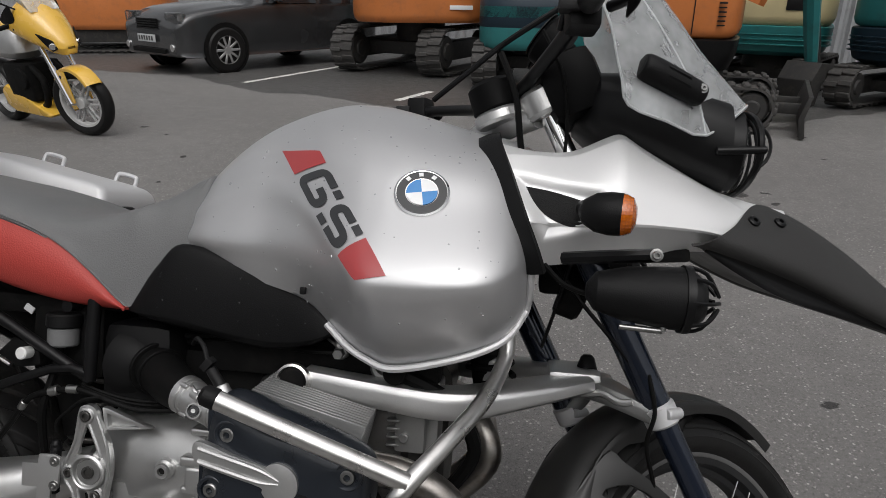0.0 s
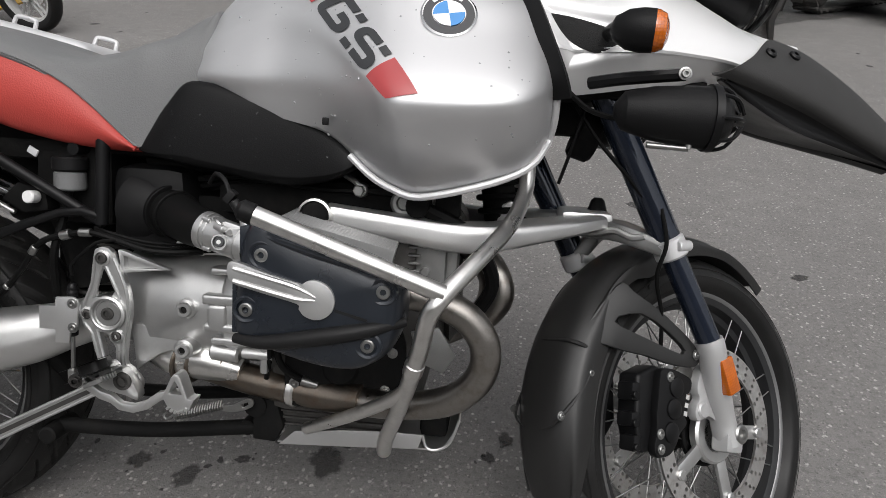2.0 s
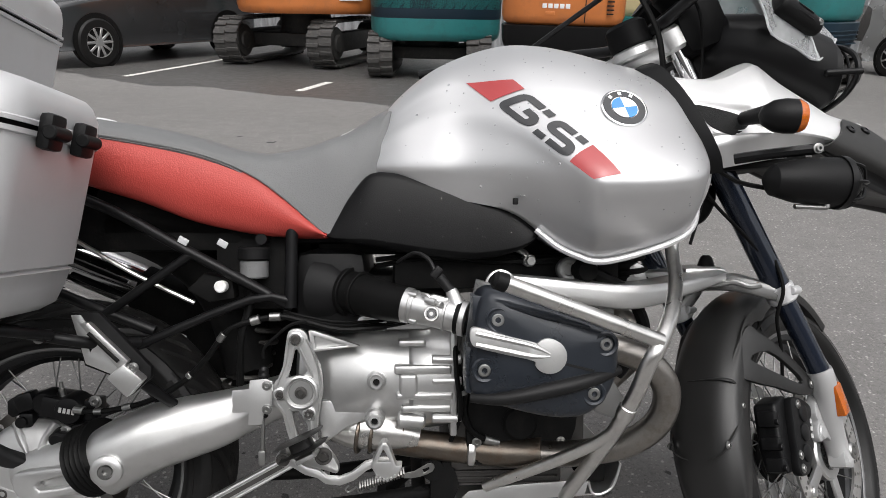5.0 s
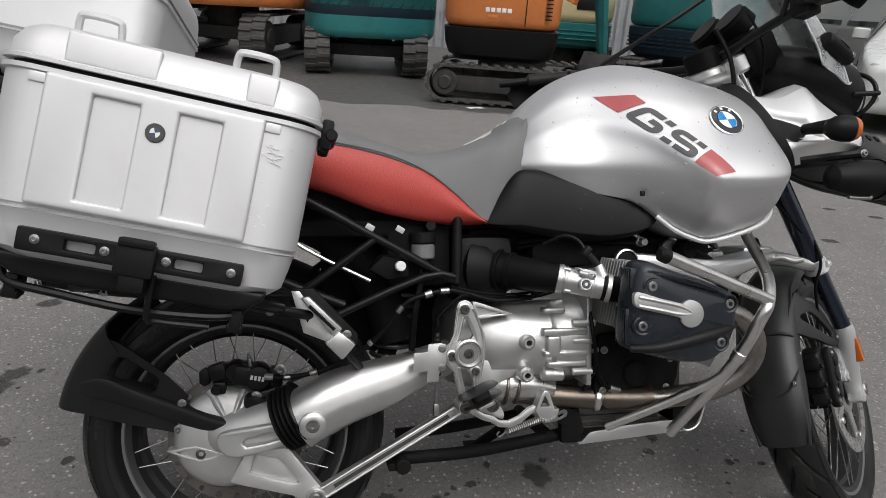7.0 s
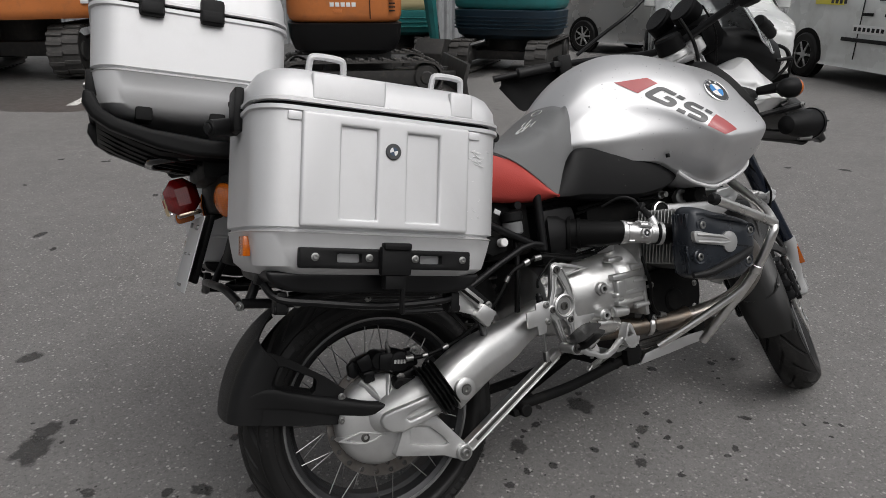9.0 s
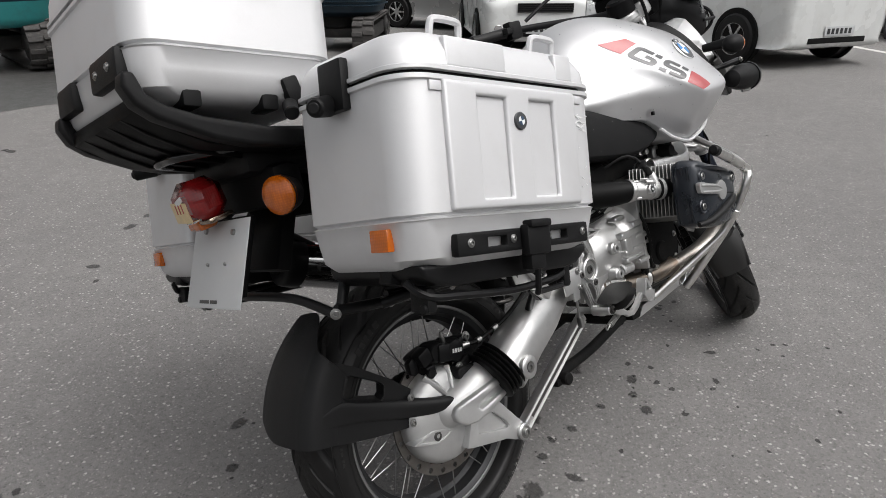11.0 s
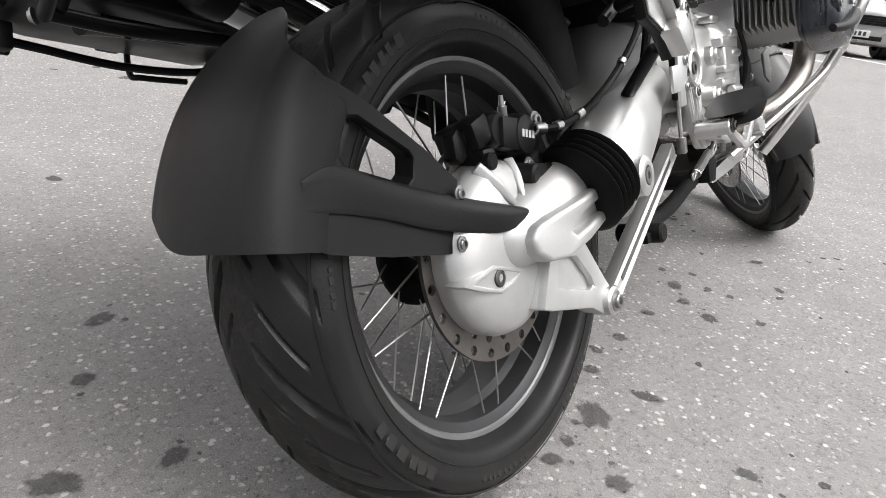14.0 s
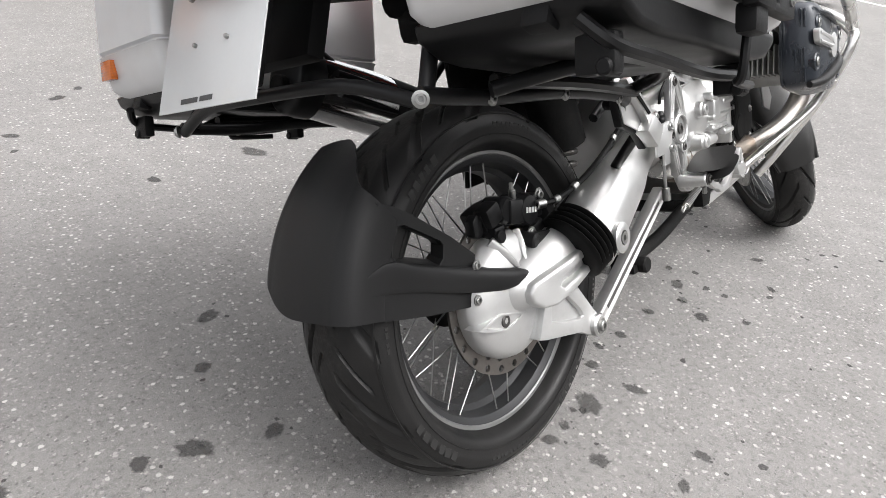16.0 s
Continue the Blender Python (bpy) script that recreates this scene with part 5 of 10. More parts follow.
part("oil_line", joined(tube([(0.745, -0.17, 0.56), (0.752, -0.19, 0.49), (0.765, -0.185, 0.43), (0.80, -0.17, 0.40)], 0.006, 8), tube([(0.74, -0.18, 0.60), (0.742, -0.205, 0.53), (0.75, -0.20, 0.46), (0.735, -0.17, 0.40)], 0.0045, 8)), HOSE, bike, "black rubber oil and vent lines")
part("line_union", rod((0.795, -0.172, 0.402), (0.822, -0.168, 0.394), 0.009, 0.007, 12, 0.001), ZINC, bike)
part("cable_tie", rod((0.752, -0.19, 0.495), (0.754, -0.19, 0.487), 0.0085, None, 12), ZINC, bike)
# two added black boxes: they put shade into the gaps below tank and above gearbox
part("tank_gap_fill", box((0.72, 0, 0.775), (0.46, 0.22, 0.09), 0.02), MUD_SHADE_BLACK, bike, "black filler standing for the shade below the tank")
part("gearbox_gap_fill", box((0.60, 0, 0.645), (0.26, 0.20, 0.10), 0.02), MUD_SHADE_BLACK, bike, "black filler standing for the shade above the gearbox")
part("inner_panel", box((0.33, 0.125, 0.60), (0.30, 0.012, 0.30), 0.005), MUD_SHADE_BLACK, bike, "black inner panel behind the spring")
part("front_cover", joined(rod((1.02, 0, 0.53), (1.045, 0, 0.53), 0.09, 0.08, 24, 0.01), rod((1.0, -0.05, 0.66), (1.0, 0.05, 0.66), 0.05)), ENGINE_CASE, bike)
part("oil_cooler_line", tube([(0.99, -0.18, 0.70), (1.06, -0.16, 0.66), (1.10, -0.13, 0.58), (1.06, -0.10, 0.50)], 0.012, 8), HOSE, bike)
part("left_header_loop", tube([(0.98, 0.05, 0.62), (1.08, -0.02, 0.61), (1.12, -0.04, 0.54), (1.07, -0.02, 0.47)], 0.022, 14), HEADER_STEEL, bike)
part("engine_top", joined(box((0.80, 0, 0.700), (0.34, 0.26, 0.07), 0.02), rod((0.975, -0.155, 0.705), (0.975, -0.195, 0.705), 0.022, 0.018, 18, 0.002), box((1.02, -0.14, 0.71), (0.04, 0.05, 0.05), 0.006)), MUD_SHADE_BLACK, bike)
part("head_nut", joined(rod((0.878, -0.150, 0.722), (0.878, -0.172, 0.722), 0.009, None, 6, 0.001), rod((0.878, -0.130, 0.722), (0.878, -0.156, 0.722), 0.012, None, 16, 0.002), tube([(0.878, -0.150, 0.722), (0.870, -0.150, 0.735), (0.850, -0.14, 0.745)], 0.006, 8)), ZINC, bike, "bright pipe nut")
part("mount_boss", lathe([(0.022, 0), (0.022, 0.018), (0.018, 0.022), (0.012, 0.022), (0.010, 0.014), (0, 0.014)], (0.950, -0.140, 0.706), (0, -1, 0), 22), FIN_ALU, bike, "cast mounting boss with a bolt")
part("fin_block", joined(*[box((0.992 + 0.004 * k, -0.142, 0.712), (0.0022, 0.04, 0.040), 0.0005, None, 1) for k in range(7)], box((1.004, -0.132, 0.712), (0.036, 0.03, 0.044), 0.003)), FIN_ALU, bike, "small finned aluminium block")
part("front_casing", joined(box((0.998, -0.130, 0.630), (0.050, 0.06, 0.115), 0.008), box((1.030, -0.110, 0.610), (0.022, 0.06, 0.150), 0.006), *[rod((0.990, -0.158, z), (0.990, -0.168, z), 0.008, None, 14, 0.002) for z in (0.598, 0.655)], *[box((0.972, -0.150, 0.585 + 0.013 * k), (0.020, 0.03, 0.004), 0.001, None, 1) for k in range(8)]), FIN_ALU, bike, "grey cast engine casing before the cylinder")
part("lower_bracket", plate([(0.975, 0.505), (1.020, 0.515), (1.050, 0.470), (1.030, 0.440), (0.990, 0.455)], -0.190, -0.184, 0.002), FIN_ALU, bike, "grey sheet bracket behind the crash bar")
part("wiring_loom", joined(*[tube([(0.60, -0.12 - 0.01 * k, 0.71 + 0.012 * k), (0.70, -0.13 - 0.012 * k, 0.725 + 0.006 * k), (0.82, -0.14 - 0.01 * k, 0.72), (0.95, -0.14, 0.72 + 0.008 * k)], 0.005, 6) for k in range(2)]), HOSE, bike)

# ---- crash bars ----
for side in (-1, 1):
    bars = part("crash_bar", joined(
        tube([(1.142, side * 0.147, 0.775), (1.140, side * 0.160, 0.735), (1.118, side * 0.230, 0.690), (1.075, side * 0.318, 0.648), (1.035, side * 0.372, 0.608), (1.018, side * 0.374, 0.578), (1.008, side * 0.352, 0.530), (0.992, side * 0.318, 0.470), (0.972, side * 0.270, 0.405), (0.948, side * 0.215, 0.335), (0.940, side * 0.180, 0.295)], 0.0125, 14, 6),
        tube([(0.998, side * 0.330, 0.485), (0.975, side * 0.296, 0.440), (0.90, side * 0.225, 0.375), (0.80, side * 0.150, 0.308)], 0.0105, 12, 5)), BRUSHED, bike, "welded steel crash bar round the cylinder")
    part("upper_arm", tube([(1.036, side * 0.374, 0.612), (0.92, side * 0.392, 0.656), (0.795, side * 0.408, 0.703)], 0.0125, 14, 4), BRUSHED, bars)
    part("end_cap", rod((0.800, side * 0.407, 0.701), (0.776, side * 0.4105, 0.710), 0.0140, 0.0135, 18, 0.005), BLACK_PLASTIC, bars, "black rubber end cap")
    part("weld_collar", rod((1.001, side * 0.338, 0.505), (0.996, side * 0.328, 0.485), 0.0145, None, 14, 0.002), BRUSHED, bars)

# ---- front suspension arm ----
def blade(pts, sizes):
    """A bar of rounded-rectangular section (width across, height) through pts."""
    path = catmull(pts, 6)
    sz = catmull([(w, h, 0) for w, h in sizes], 6)
    rows = []
    for i, c in enumerate(path):
        d = (path[min(i + 1, len(path) - 1)] - path[max(i - 1, 0)]).normalized()
        side = V((-d.y, d.x, 0)).normalized()
        up = d.cross(side).normalized()
        if up.z < 0:
            up = -up
        ring = []
        for k in range(24):
            t = 2 * math.pi * k / 24
            ct, st = math.cos(t), math.sin(t)
            q = (abs(ct) ** 4.5 + abs(st) ** 4.5) ** (-1 / 4.5)
            ring.append(c + side * sz[i].x * q * ct + up * sz[i].y * q * st)
        rows.append(ring)
    bm = grid_mesh(rows, True, True)
    bmesh.ops.recalc_face_normals(bm, faces=bm.faces)
    return bm


arm = part("suspension_arm", joined(*[blade([(0.83, s * 0.172, 0.680), (0.95, s * 0.172, 0.668), (1.06, s * 0.152, 0.658), (1.16, s * 0.105, 0.670), (1.270, s * 0.040, 0.686)], [(0.024, 0.020), (0.027, 0.022), (0.034, 0.024), (0.040, 0.018), (0.034, 0.013)]) for s in (-1, 1)],
    box((1.255, 0, 0.690), (0.09, 0.11, 0.026), 0.012)), SATIN_ALU, bike, "cast aluminium telescopic-lever suspension arm")
part("arm_plug", rod((0.818, -0.172, 0.682), (0.818, -0.208, 0.682), 0.0235, 0.0225, 24, 0.004), MUD_SHADE_BLACK, arm)
part("plug_ring", lathe([(0.027, 0), (0.027, 0.010), (0.0235, 0.012), (0.0235, 0)], (0.818, -0.196, 0.682), (0, -1, 0), 24), BRUSHED, arm)
part("ball_joint_cap", rod((1.278, 0, 0.69), (1.278, 0, 0.725), 0.020, 0.012, 16, 0.005), BLACK_PLASTIC, arm)
part("strut", joined(rod((1.11, 0, 0.66), (1.07, 0, 0.90), 0.03), tube([(1.112 - 0.0007 * k + 0.040 * math.cos(k * 0.9), 0.040 * math.sin(k * 0.9), 0.675 + 0.0035 * k) for k in range(60)], 0.006, 6, 2)), MUD_SHADE_BLACK, bike, "front spring strut behind the suspension arm")
part("strut_mount", joined(plate([(1.098, 0.668), (1.146, 0.668), (1.136, 0.704), (1.122, 0.712), (1.108, 0.704)], -0.03, 0.0, 0.004), rod((1.122, -0.034, 0.692), (1.122, 0.0, 0.692), 0.011)), CAST_ALU, bike)

# ---- air box, frame, rear sub-frame ----
part("air_box", joined(box((0.52, 0, 0.665), (0.13, 0.30, 0.15), 0.03), rod((0.500, -0.105, 0.668), (0.548, -0.140, 0.667), 0.066, 0.052, 28, 0.016)), BLACK_PLASTIC, bike, "black plastic air box")
sub = part("rear_frame", joined(
    tube([(0.455, -0.165, 0.78), (0.452, -0.168, 0.64)], 0.011), tube([(0.452, 0.168, 0.78), (0.452, 0.168, 0.64)], 0.011),
    *[j for s in (-1, 1) for j in (
        tube([(0.455, s * 0.165, 0.640), (0.285, s * 0.172, 0.735), (0.10, s * 0.165, 0.83), (-0.16, s * 0.14, 0.90)], 0.0095, 10, 4),
        tube([(0.285, s * 0.172, 0.735), (0.135, s * 0.176, 0.628)], 0.008), tube([(0.455, s * 0.170, 0.650), (0.385, s * 0.172, 0.655), (0.175, s * 0.176, 0.568)], 0.008, 10, 3),
        tube([(0.22, s * 0.17, 0.60), (-0.05, s * 0.17, 0.72), (-0.20, s * 0.15, 0.86)], 0.010, 10, 3))],
    rod((0.40, -0.16, 0.76), (0.40, 0.16, 0.76), 0.01)), BLACK_SATIN, bike, "black tubular rear sub-frame")
# added bright strip: stands for the silencer's upper edge glinting through the frame
part("inner_glint", tube([(0.05, -0.137, 0.772), (0.164, -0.135, 0.702), (0.276, -0.133, 0.645)], 0.0042, 8), BRUSHED, bike, "bright steel strip for the silencer's glint below the seat")
part("battery_tray", joined(box((0.38, 0.0, 0.70), (0.14, 0.26, 0.14), 0.02), box((0.22, 0, 0.78), (0.30, 0.26, 0.09), 0.02), plate([(0.30, 0.70), (0.35, 0.69), (0.355, 0.655), (0.31, 0.648), (0.27, 0.67)], -0.16, -0.10, 0.006)), MUD_SHADE_BLACK, bike)
part("frame_plug", rod((0.334, -0.160, 0.677), (0.334, -0.182, 0.678), 0.0105, None, 20, 0.002), WHITE_MARK, bike, "round white plug")
part("reservoir", joined(rod((0.385, -0.145, 0.690), (0.385, -0.145, 0.722), 0.025, None, 20, 0.003)), WHITE_MARK, bike, "brake fluid reservoir with black cap").data.materials[0] = SEAT_GREY
part("reservoir_cap", rod((0.385, -0.145, 0.722), (0.385, -0.145, 0.746), 0.028, None, 20, 0.003), BLACK_PLASTIC, bike)
part("brake_hose", joined(tube([(0.385, -0.150, 0.69), (0.378, -0.158, 0.64), (0.365, -0.165, 0.58), (0.36, -0.15, 0.50)], 0.007, 8), tube([(0.62, -0.16, 0.604), (0.54, -0.17, 0.601), (0.471, -0.172, 0.618), (0.435, -0.172, 0.625), (0.399, -0.172, 0.620), (0.347, -0.172, 0.602), (0.305, -0.165, 0.550), (0.256, -0.150, 0.503), (0.186, -0.138, 0.466), (0.107, -0.132, 0.450), (0.060, -0.122, 0.452)], 0.0052, 8)), HOSE, bike)
for a, b, r in (((0.384, -0.172, 0.616), (0.400, -0.172, 0.621), 0.0085), ((0.416, -0.172, 0.624), (0.436, -0.172, 0.625), 0.0075), ((0.328, -0.169, 0.582), (0.338, -0.171, 0.595), 0.0066), ((0.270, -0.154, 0.516), (0.276, -0.156, 0.522), 0.0066), ((0.150, -0.136, 0.457), (0.165, -0.137, 0.461), 0.0066), ((0.098, -0.131, 0.450), (0.112, -0.132, 0.4505), 0.0066), ((0.060, -0.122, 0.452), (0.078, -0.126, 0.4505), 0.0080)):
    part("hose_fitting", rod(a, b, r, None, 12, 0.001), ZINC, bike)
for q in ((0.335, -0.165, 0.752), (0.272, -0.178, 0.757)):
    part("frame_sticker", box(q, (0.018, 0.004, 0.012), 0.002, pose(0, 0, 0, 0, 30, 0)), PLATE_WHITE, bike)
shock_pts = [(0.372 - 0.0008 * k + 0.040 * math.cos(k * 0.8), 0.01 + 0.040 * math.sin(k * 0.8), 0.62 - 0.0030 * k) for k in range(56)]
sh = part("shock_absorber", rod((0.38, 0.01, 0.67), (0.315, 0.01, 0.42), 0.022), MUD_SHADE_BLACK, bike, "rear shock absorber with a coil spring")
part("coil_spring", tube(shock_pts, 0.0060, 8, 2), ENGINE_CASE, sh)

# passenger footrest hangers: a black bracket, a pale plate, the folded peg
for side in (-1, 1):
    h = part("passenger_footrest", plate([(0.114, 0.643), (0.158, 0.643), (0.176, 0.624), (0.241, 0.553), (0.240, 0.535), (0.208, 0.506), (0.182, 0.537), (0.136, 0.556)], side * 0.232, side * 0.246, 0.003), BLACK_PLASTIC, bike, "black passenger footrest bracket with a pale plate")
    part("pale_plate", plate([(0.117, 0.639), (0.132, 0.639), (0.146, 0.618), (0.196, 0.552), (0.183, 0.541), (0.139, 0.560)], side * 0.246, side * 0.249, 0.001, 2, ([(0.140, 0.596), (0.152, 0.588), (0.146, 0.578)],)), SATIN_ALU, h, "pale metal plate")
    part("peg", bevelled(plate([(0.134, 0.627), (0.150, 0.629), (0.212, 0.566), (0.196, 0.551)], side * 0.247, side * 0.262, 0.0), 0.004, 2), CAST_ALU, h, "folded aluminium peg")
    part("peg_slot", tube([(0.150, side * 0.262, 0.612), (0.196, side * 0.262, 0.566)], 0.0035, 6), MUD_SHADE_BLACK, h)
    part("peg_block", bevelled(plate([(0.178, 0.541), (0.205, 0.563), (0.236, 0.537), (0.210, 0.508)], side * 0.240, side * 0.268, 0.0), 0.004, 2), CAST_ALU, h, "cast end block")
    part("hanger_bolt", bolt((0.219, side * 0.262, 0.556), (0, side, 0), 0.006, 0.004), ZINC, h)
    part("hanger_stay", rod((0.214, side * 0.225, 0.526), (0.250, side * 0.165, 0.470), 0.009, None, 12, 0.002), BLACK_SATIN, h)


# ---- wheels ----
def tyre_mesh(R, hw, rb, wb, n_round, groove, sweep=0.0):
    """A tyre of revolution with its tread cut into the mesh; axis along y."""
    half = [(rb - 0.006, wb * 0.86), (rb + 0.006, wb), (rb + 0.022, hw * 0.94), (rb + (R - rb) * 0.46, hw), (R - 0.040, hw * 0.985), (R - 0.024, hw * 0.86), (R - 0.010, hw * 0.58), (R - 0.002, hw * 0.26), (R, 0)]
    prof = [(p[0], p[1]) for p in catmull([(r, y, 0) for r, y in half], 8)]
    prof = [(r, -y) for r, y in prof] + [(r, y) for r, y in reversed(prof[:-1])]
    rows = []
    for i in range(n_round):
        a = 2 * math.pi * i / n_round
        row = []
        for r, y in prof:
            d = groove(a, y / hw) if r > R - 0.046 else 0.0
            e = a + sweep * min(abs(y) / hw, 1.0) ** 1.2
            row.append(V(((r - d) * math.cos(e), y, (r - d) * math.sin(e))))
        rows.append(row)
    rows.append(rows[0])
    bm = grid_mesh(rows)
    bmesh.ops.remove_doubles(bm, verts=bm.verts, dist=1e-6)
    bmesh.ops.recalc_face_normals(bm, faces=bm.faces)
    for f in bm.faces:
        c = f.calc_center_median()
        if abs(c.y) < hw * (0.40 + 0.10 * noise.noise(c * 22) + 0.05 * noise.noise(c * 90)):
            f.material_index = 1
    return bm


def channel(f, w):
    """Depth share of a groove whose middle lies at 0.5."""
    return min(max((w - abs(f - 0.5)) / (w * 0.35), 0), 1)


def rear_groove(a, s):
    """Long curved cuts that widen to the flank, with thin slits between them and short nicks by the middle."""
    u = abs(s)
    p = a * 6.5 / math.pi + (0.5 if s > 0 else 0)
    f = p - math.floor(p)
    d = 0.0
    if 0.16 < u < 0.93:
        d = 0.0070 * channel(f, 0.055 + 0.075 * min(u, 0.7))
    if 0.30 < u < 0.74:
        d = max(d, 0.005 * channel((f + 0.42) % 1.0, 0.034))
    if 0.05 < u < 0.30:
        d = max(d, 0.004 * channel((f + 0.64) % 1.0, 0.022))
    return d


def front_groove(a, s):
    u = abs(s)
    p = a * 9 / math.pi + (0.5 if s > 0 else 0)
    f = p - math.floor(p)
    return 0.006 * channel(f, 0.085) if 0.10 < u < 0.95 else 0.0


def drilled_disc(r0, r1, y0, y1, rings, seg=36):
    """A brake disc whose holes go through; axis along y. rings: bands with a hole in every second cell."""
    bm = bmesh.new()
    nb = rings
    for b in range(nb):
        ra, rb_ = r0 + (r1 - r0) * b / nb, r0 + (r1 - r0) * (b + 1) / nb
        for k in range(seg):
            a0, a1 = 2 * math.pi * (k + b * 0.33) / seg, 2 * math.pi * (k + 1 + b * 0.33) / seg
            am, rm = (a0 + a1) / 2, (ra + rb_) / 2
            edge = [(ra, a0), (ra, am), (ra, a1), (rm, a1), (rb_, a1), (rb_, am), (rb_, a0), (rm, a0)]
            if k % 2 == 0:
                hr = (rb_ - ra) * 0.34
                hole = []
                for (r, a) in edge:
                    q = V((r * math.cos(a) - rm * math.cos(am), 0, r * math.sin(a) - rm * math.sin(am))).normalized() * hr
                    hole.append(V((rm * math.cos(am), 0, rm * math.sin(am))) + q)
                for y in (y0, y1):
                    ev = [bm.verts.new((r * math.cos(a), y, r * math.sin(a))) for r, a in edge]
                    hv = [bm.verts.new((p.x, y, p.z)) for p in hole]
                    for j in range(8):
                        bm.faces.new((ev[j], ev[(j + 1) % 8], hv[(j + 1) % 8], hv[j]))
                w0 = [bm.verts.new((p.x, y0, p.z)) for p in hole]
                w1 = [bm.verts.new((p.x, y1, p.z)) for p in hole]
                for j in range(8):
                    bm.faces.new((w0[j], w0[(j + 1) % 8], w1[(j + 1) % 8], w1[j]))
            else:
                for y in (y0, y1):
                    bm.faces.new([bm.verts.new((r * math.cos(a), y, r * math.sin(a))) for r, a in edge])
    for r in (r0, r1):
        ring = [(2 * math.pi * k / 72) for k in range(72)]
        lo = [bm.verts.new((r * math.cos(a), y0, r * math.sin(a))) for a in ring]
        hi = [bm.verts.new((r * math.cos(a), y1, r * math.sin(a))) for a in ring]
        for j in range(72):
            bm.faces.new((lo[j], lo[(j + 1) % 72], hi[(j + 1) % 72], hi[j]))
    bmesh.ops.remove_doubles(bm, verts=bm.verts, dist=1e-5)
    bmesh.ops.recalc_face_normals(bm, faces=bm.faces)
    return bm


def wheel(name, m, R, hw, rl, wl_, groove, n_round, hub_r, label):
    hub = part(name, joined(rod((0, -0.075, 0), (0, 0.075, 0), hub_r * 0.62, None, 28, 0.004), rod((0, -0.052, 0), (0, -0.040, 0), hub_r, None, 28, 0.003), rod((0, 0.040, 0), (0, 0.052, 0), hub_r, None, 28, 0.003)), MUD_SHADE_BLACK, bike, label, m)
    part("tyre", tyre_mesh(R, hw, rl - 0.010, wl_ * 0.92, n_round, groove, 0.46), [RUBBER, TREAD_WORN], hub, "black treaded tyre")
    k = rl - 0.2325
    prof = [(0.232, -0.96), (0.232, -0.90), (0.219, -0.80), (0.213, -0.35), (0.206, -0.28), (0.206, 0.28), (0.213, 0.35), (0.219, 0.80), (0.232, 0.90), (0.232, 0.96), (0.225, 0.94), (0.2135, 0.82), (0.208, 0.42), (0.199, 0.30), (0.199, -0.30), (0.208, -0.42), (0.2135, -0.82), (0.225, -0.94)]
    part("rim", lathe([(r + k, y * wl_) for r, y in prof], (0, 0, 0), (0, 1, 0), 72, True), RIM_DARK, hub, "dark grey aluminium rim")
    for e in (-1, 1):
        part("rim_lip", lathe([(0.2335 + k, e * wl_ * 1.0), (0.2345 + k, e * wl_ * 0.93), (0.230 + k, e * wl_ * 0.92), (0.2245 + k, e * wl_ * 0.945), (0.2265 + k, e * wl_ * 0.985)], (0, 0, 0), (0, 1, 0), 72, True), RIM_ALU, hub, "worn pale lip of the rim")
        part("flank_line", lathe([(R - 0.028, e * hw * 0.925), (R - 0.0265, e * hw * 0.935), (R - 0.025, e * hw * 0.90)], (0, 0, 0), (0, 1, 0), 72, True), RUBBER, hub)
    first = None
    for s in (-1, 1):
        for lean in (-1, 1):
            a_hub = lean * 0.42
            p0 = V((hub_r * 0.9 * math.cos(a_hub), s * 0.046, hub_r * 0.9 * math.sin(a_hub)))
            p1 = V(((rl - 0.022), s * wl_ * 0.80, 0))
            if lean < 0:
                p0.y -= s * 0.006
            first = part("spoke", rod(p0, p1, 0.0013, None, 6), SPOKE_STEEL, hub)
            off = (0 if s > 0 else 18) + (0 if lean > 0 else 9)
            first.matrix_local = pose(0, 0, 0, 0, off, 0)
            for j in range(1, 10):
                more("spoke", first, hub, pose(0, 0, 0, 0, off + 36 * j, 0))
    return hub


REAR_AXLE = V((0, 0, 0.321))
rear_wheel = wheel("rear_wheel", Matrix.Translation(REAR_AXLE), 0.317, 0.086, 0.2325, 0.060, rear_groove, 520, 0.075, "rear wire-spoked wheel")
fy = V((-0.576, 0.774, -0.263)).normalized()
fx = fy.cross(V((0, 0, 1))).normalized()
fz = fx.cross(fy)
FRONT = Matrix((fx, fy, fz)).transposed().to_4x4()
FRONT.translation = V((1.475, 0.007, 0.304))
front_wheel = wheel("front_wheel", FRONT, 0.324, 0.058, 0.255, 0.042, front_groove, 420, 0.062, "front wire-spoked wheel, turned to the left")

# marks on the tyre's flank: plain raised bars of uneven size, and a thin ring
rnd = random.Random(21)
for a, n, tall in ((20, 6, 0.014), (64, 9, 0.007), (116, 5, 0.015), (160, 8, 0.006), (206, 6, 0.014), (248, 9, 0.007), (292, 6, 0.015), (334, 6, 0.007)):
    for _ in range(n):
        w = rnd.uniform(0.5, 0.95) * (0.016 if tall > 0.01 else 0.009)
        part("flank_mark", box((0.2725, -0.0860, 0), (tall, 0.0014, w), 0.0005, pose(0, 0, 0, 0, rnd.uniform(-12, 12), -3), 1), FLANK_MARK, rear_wheel, "", pose(0, 0, 0, 0, -a, 0))
        a += math.degrees((w + rnd.uniform(0.003, 0.007)) / 0.2725)
part("flank_ring", lathe([(0.2565, -0.0855), (0.2569, -0.0865), (0.2577, -0.0865), (0.2581, -0.0850)], (0, 0, 0), (0, 1, 0), 90, True), RUBBER, rear_wheel)

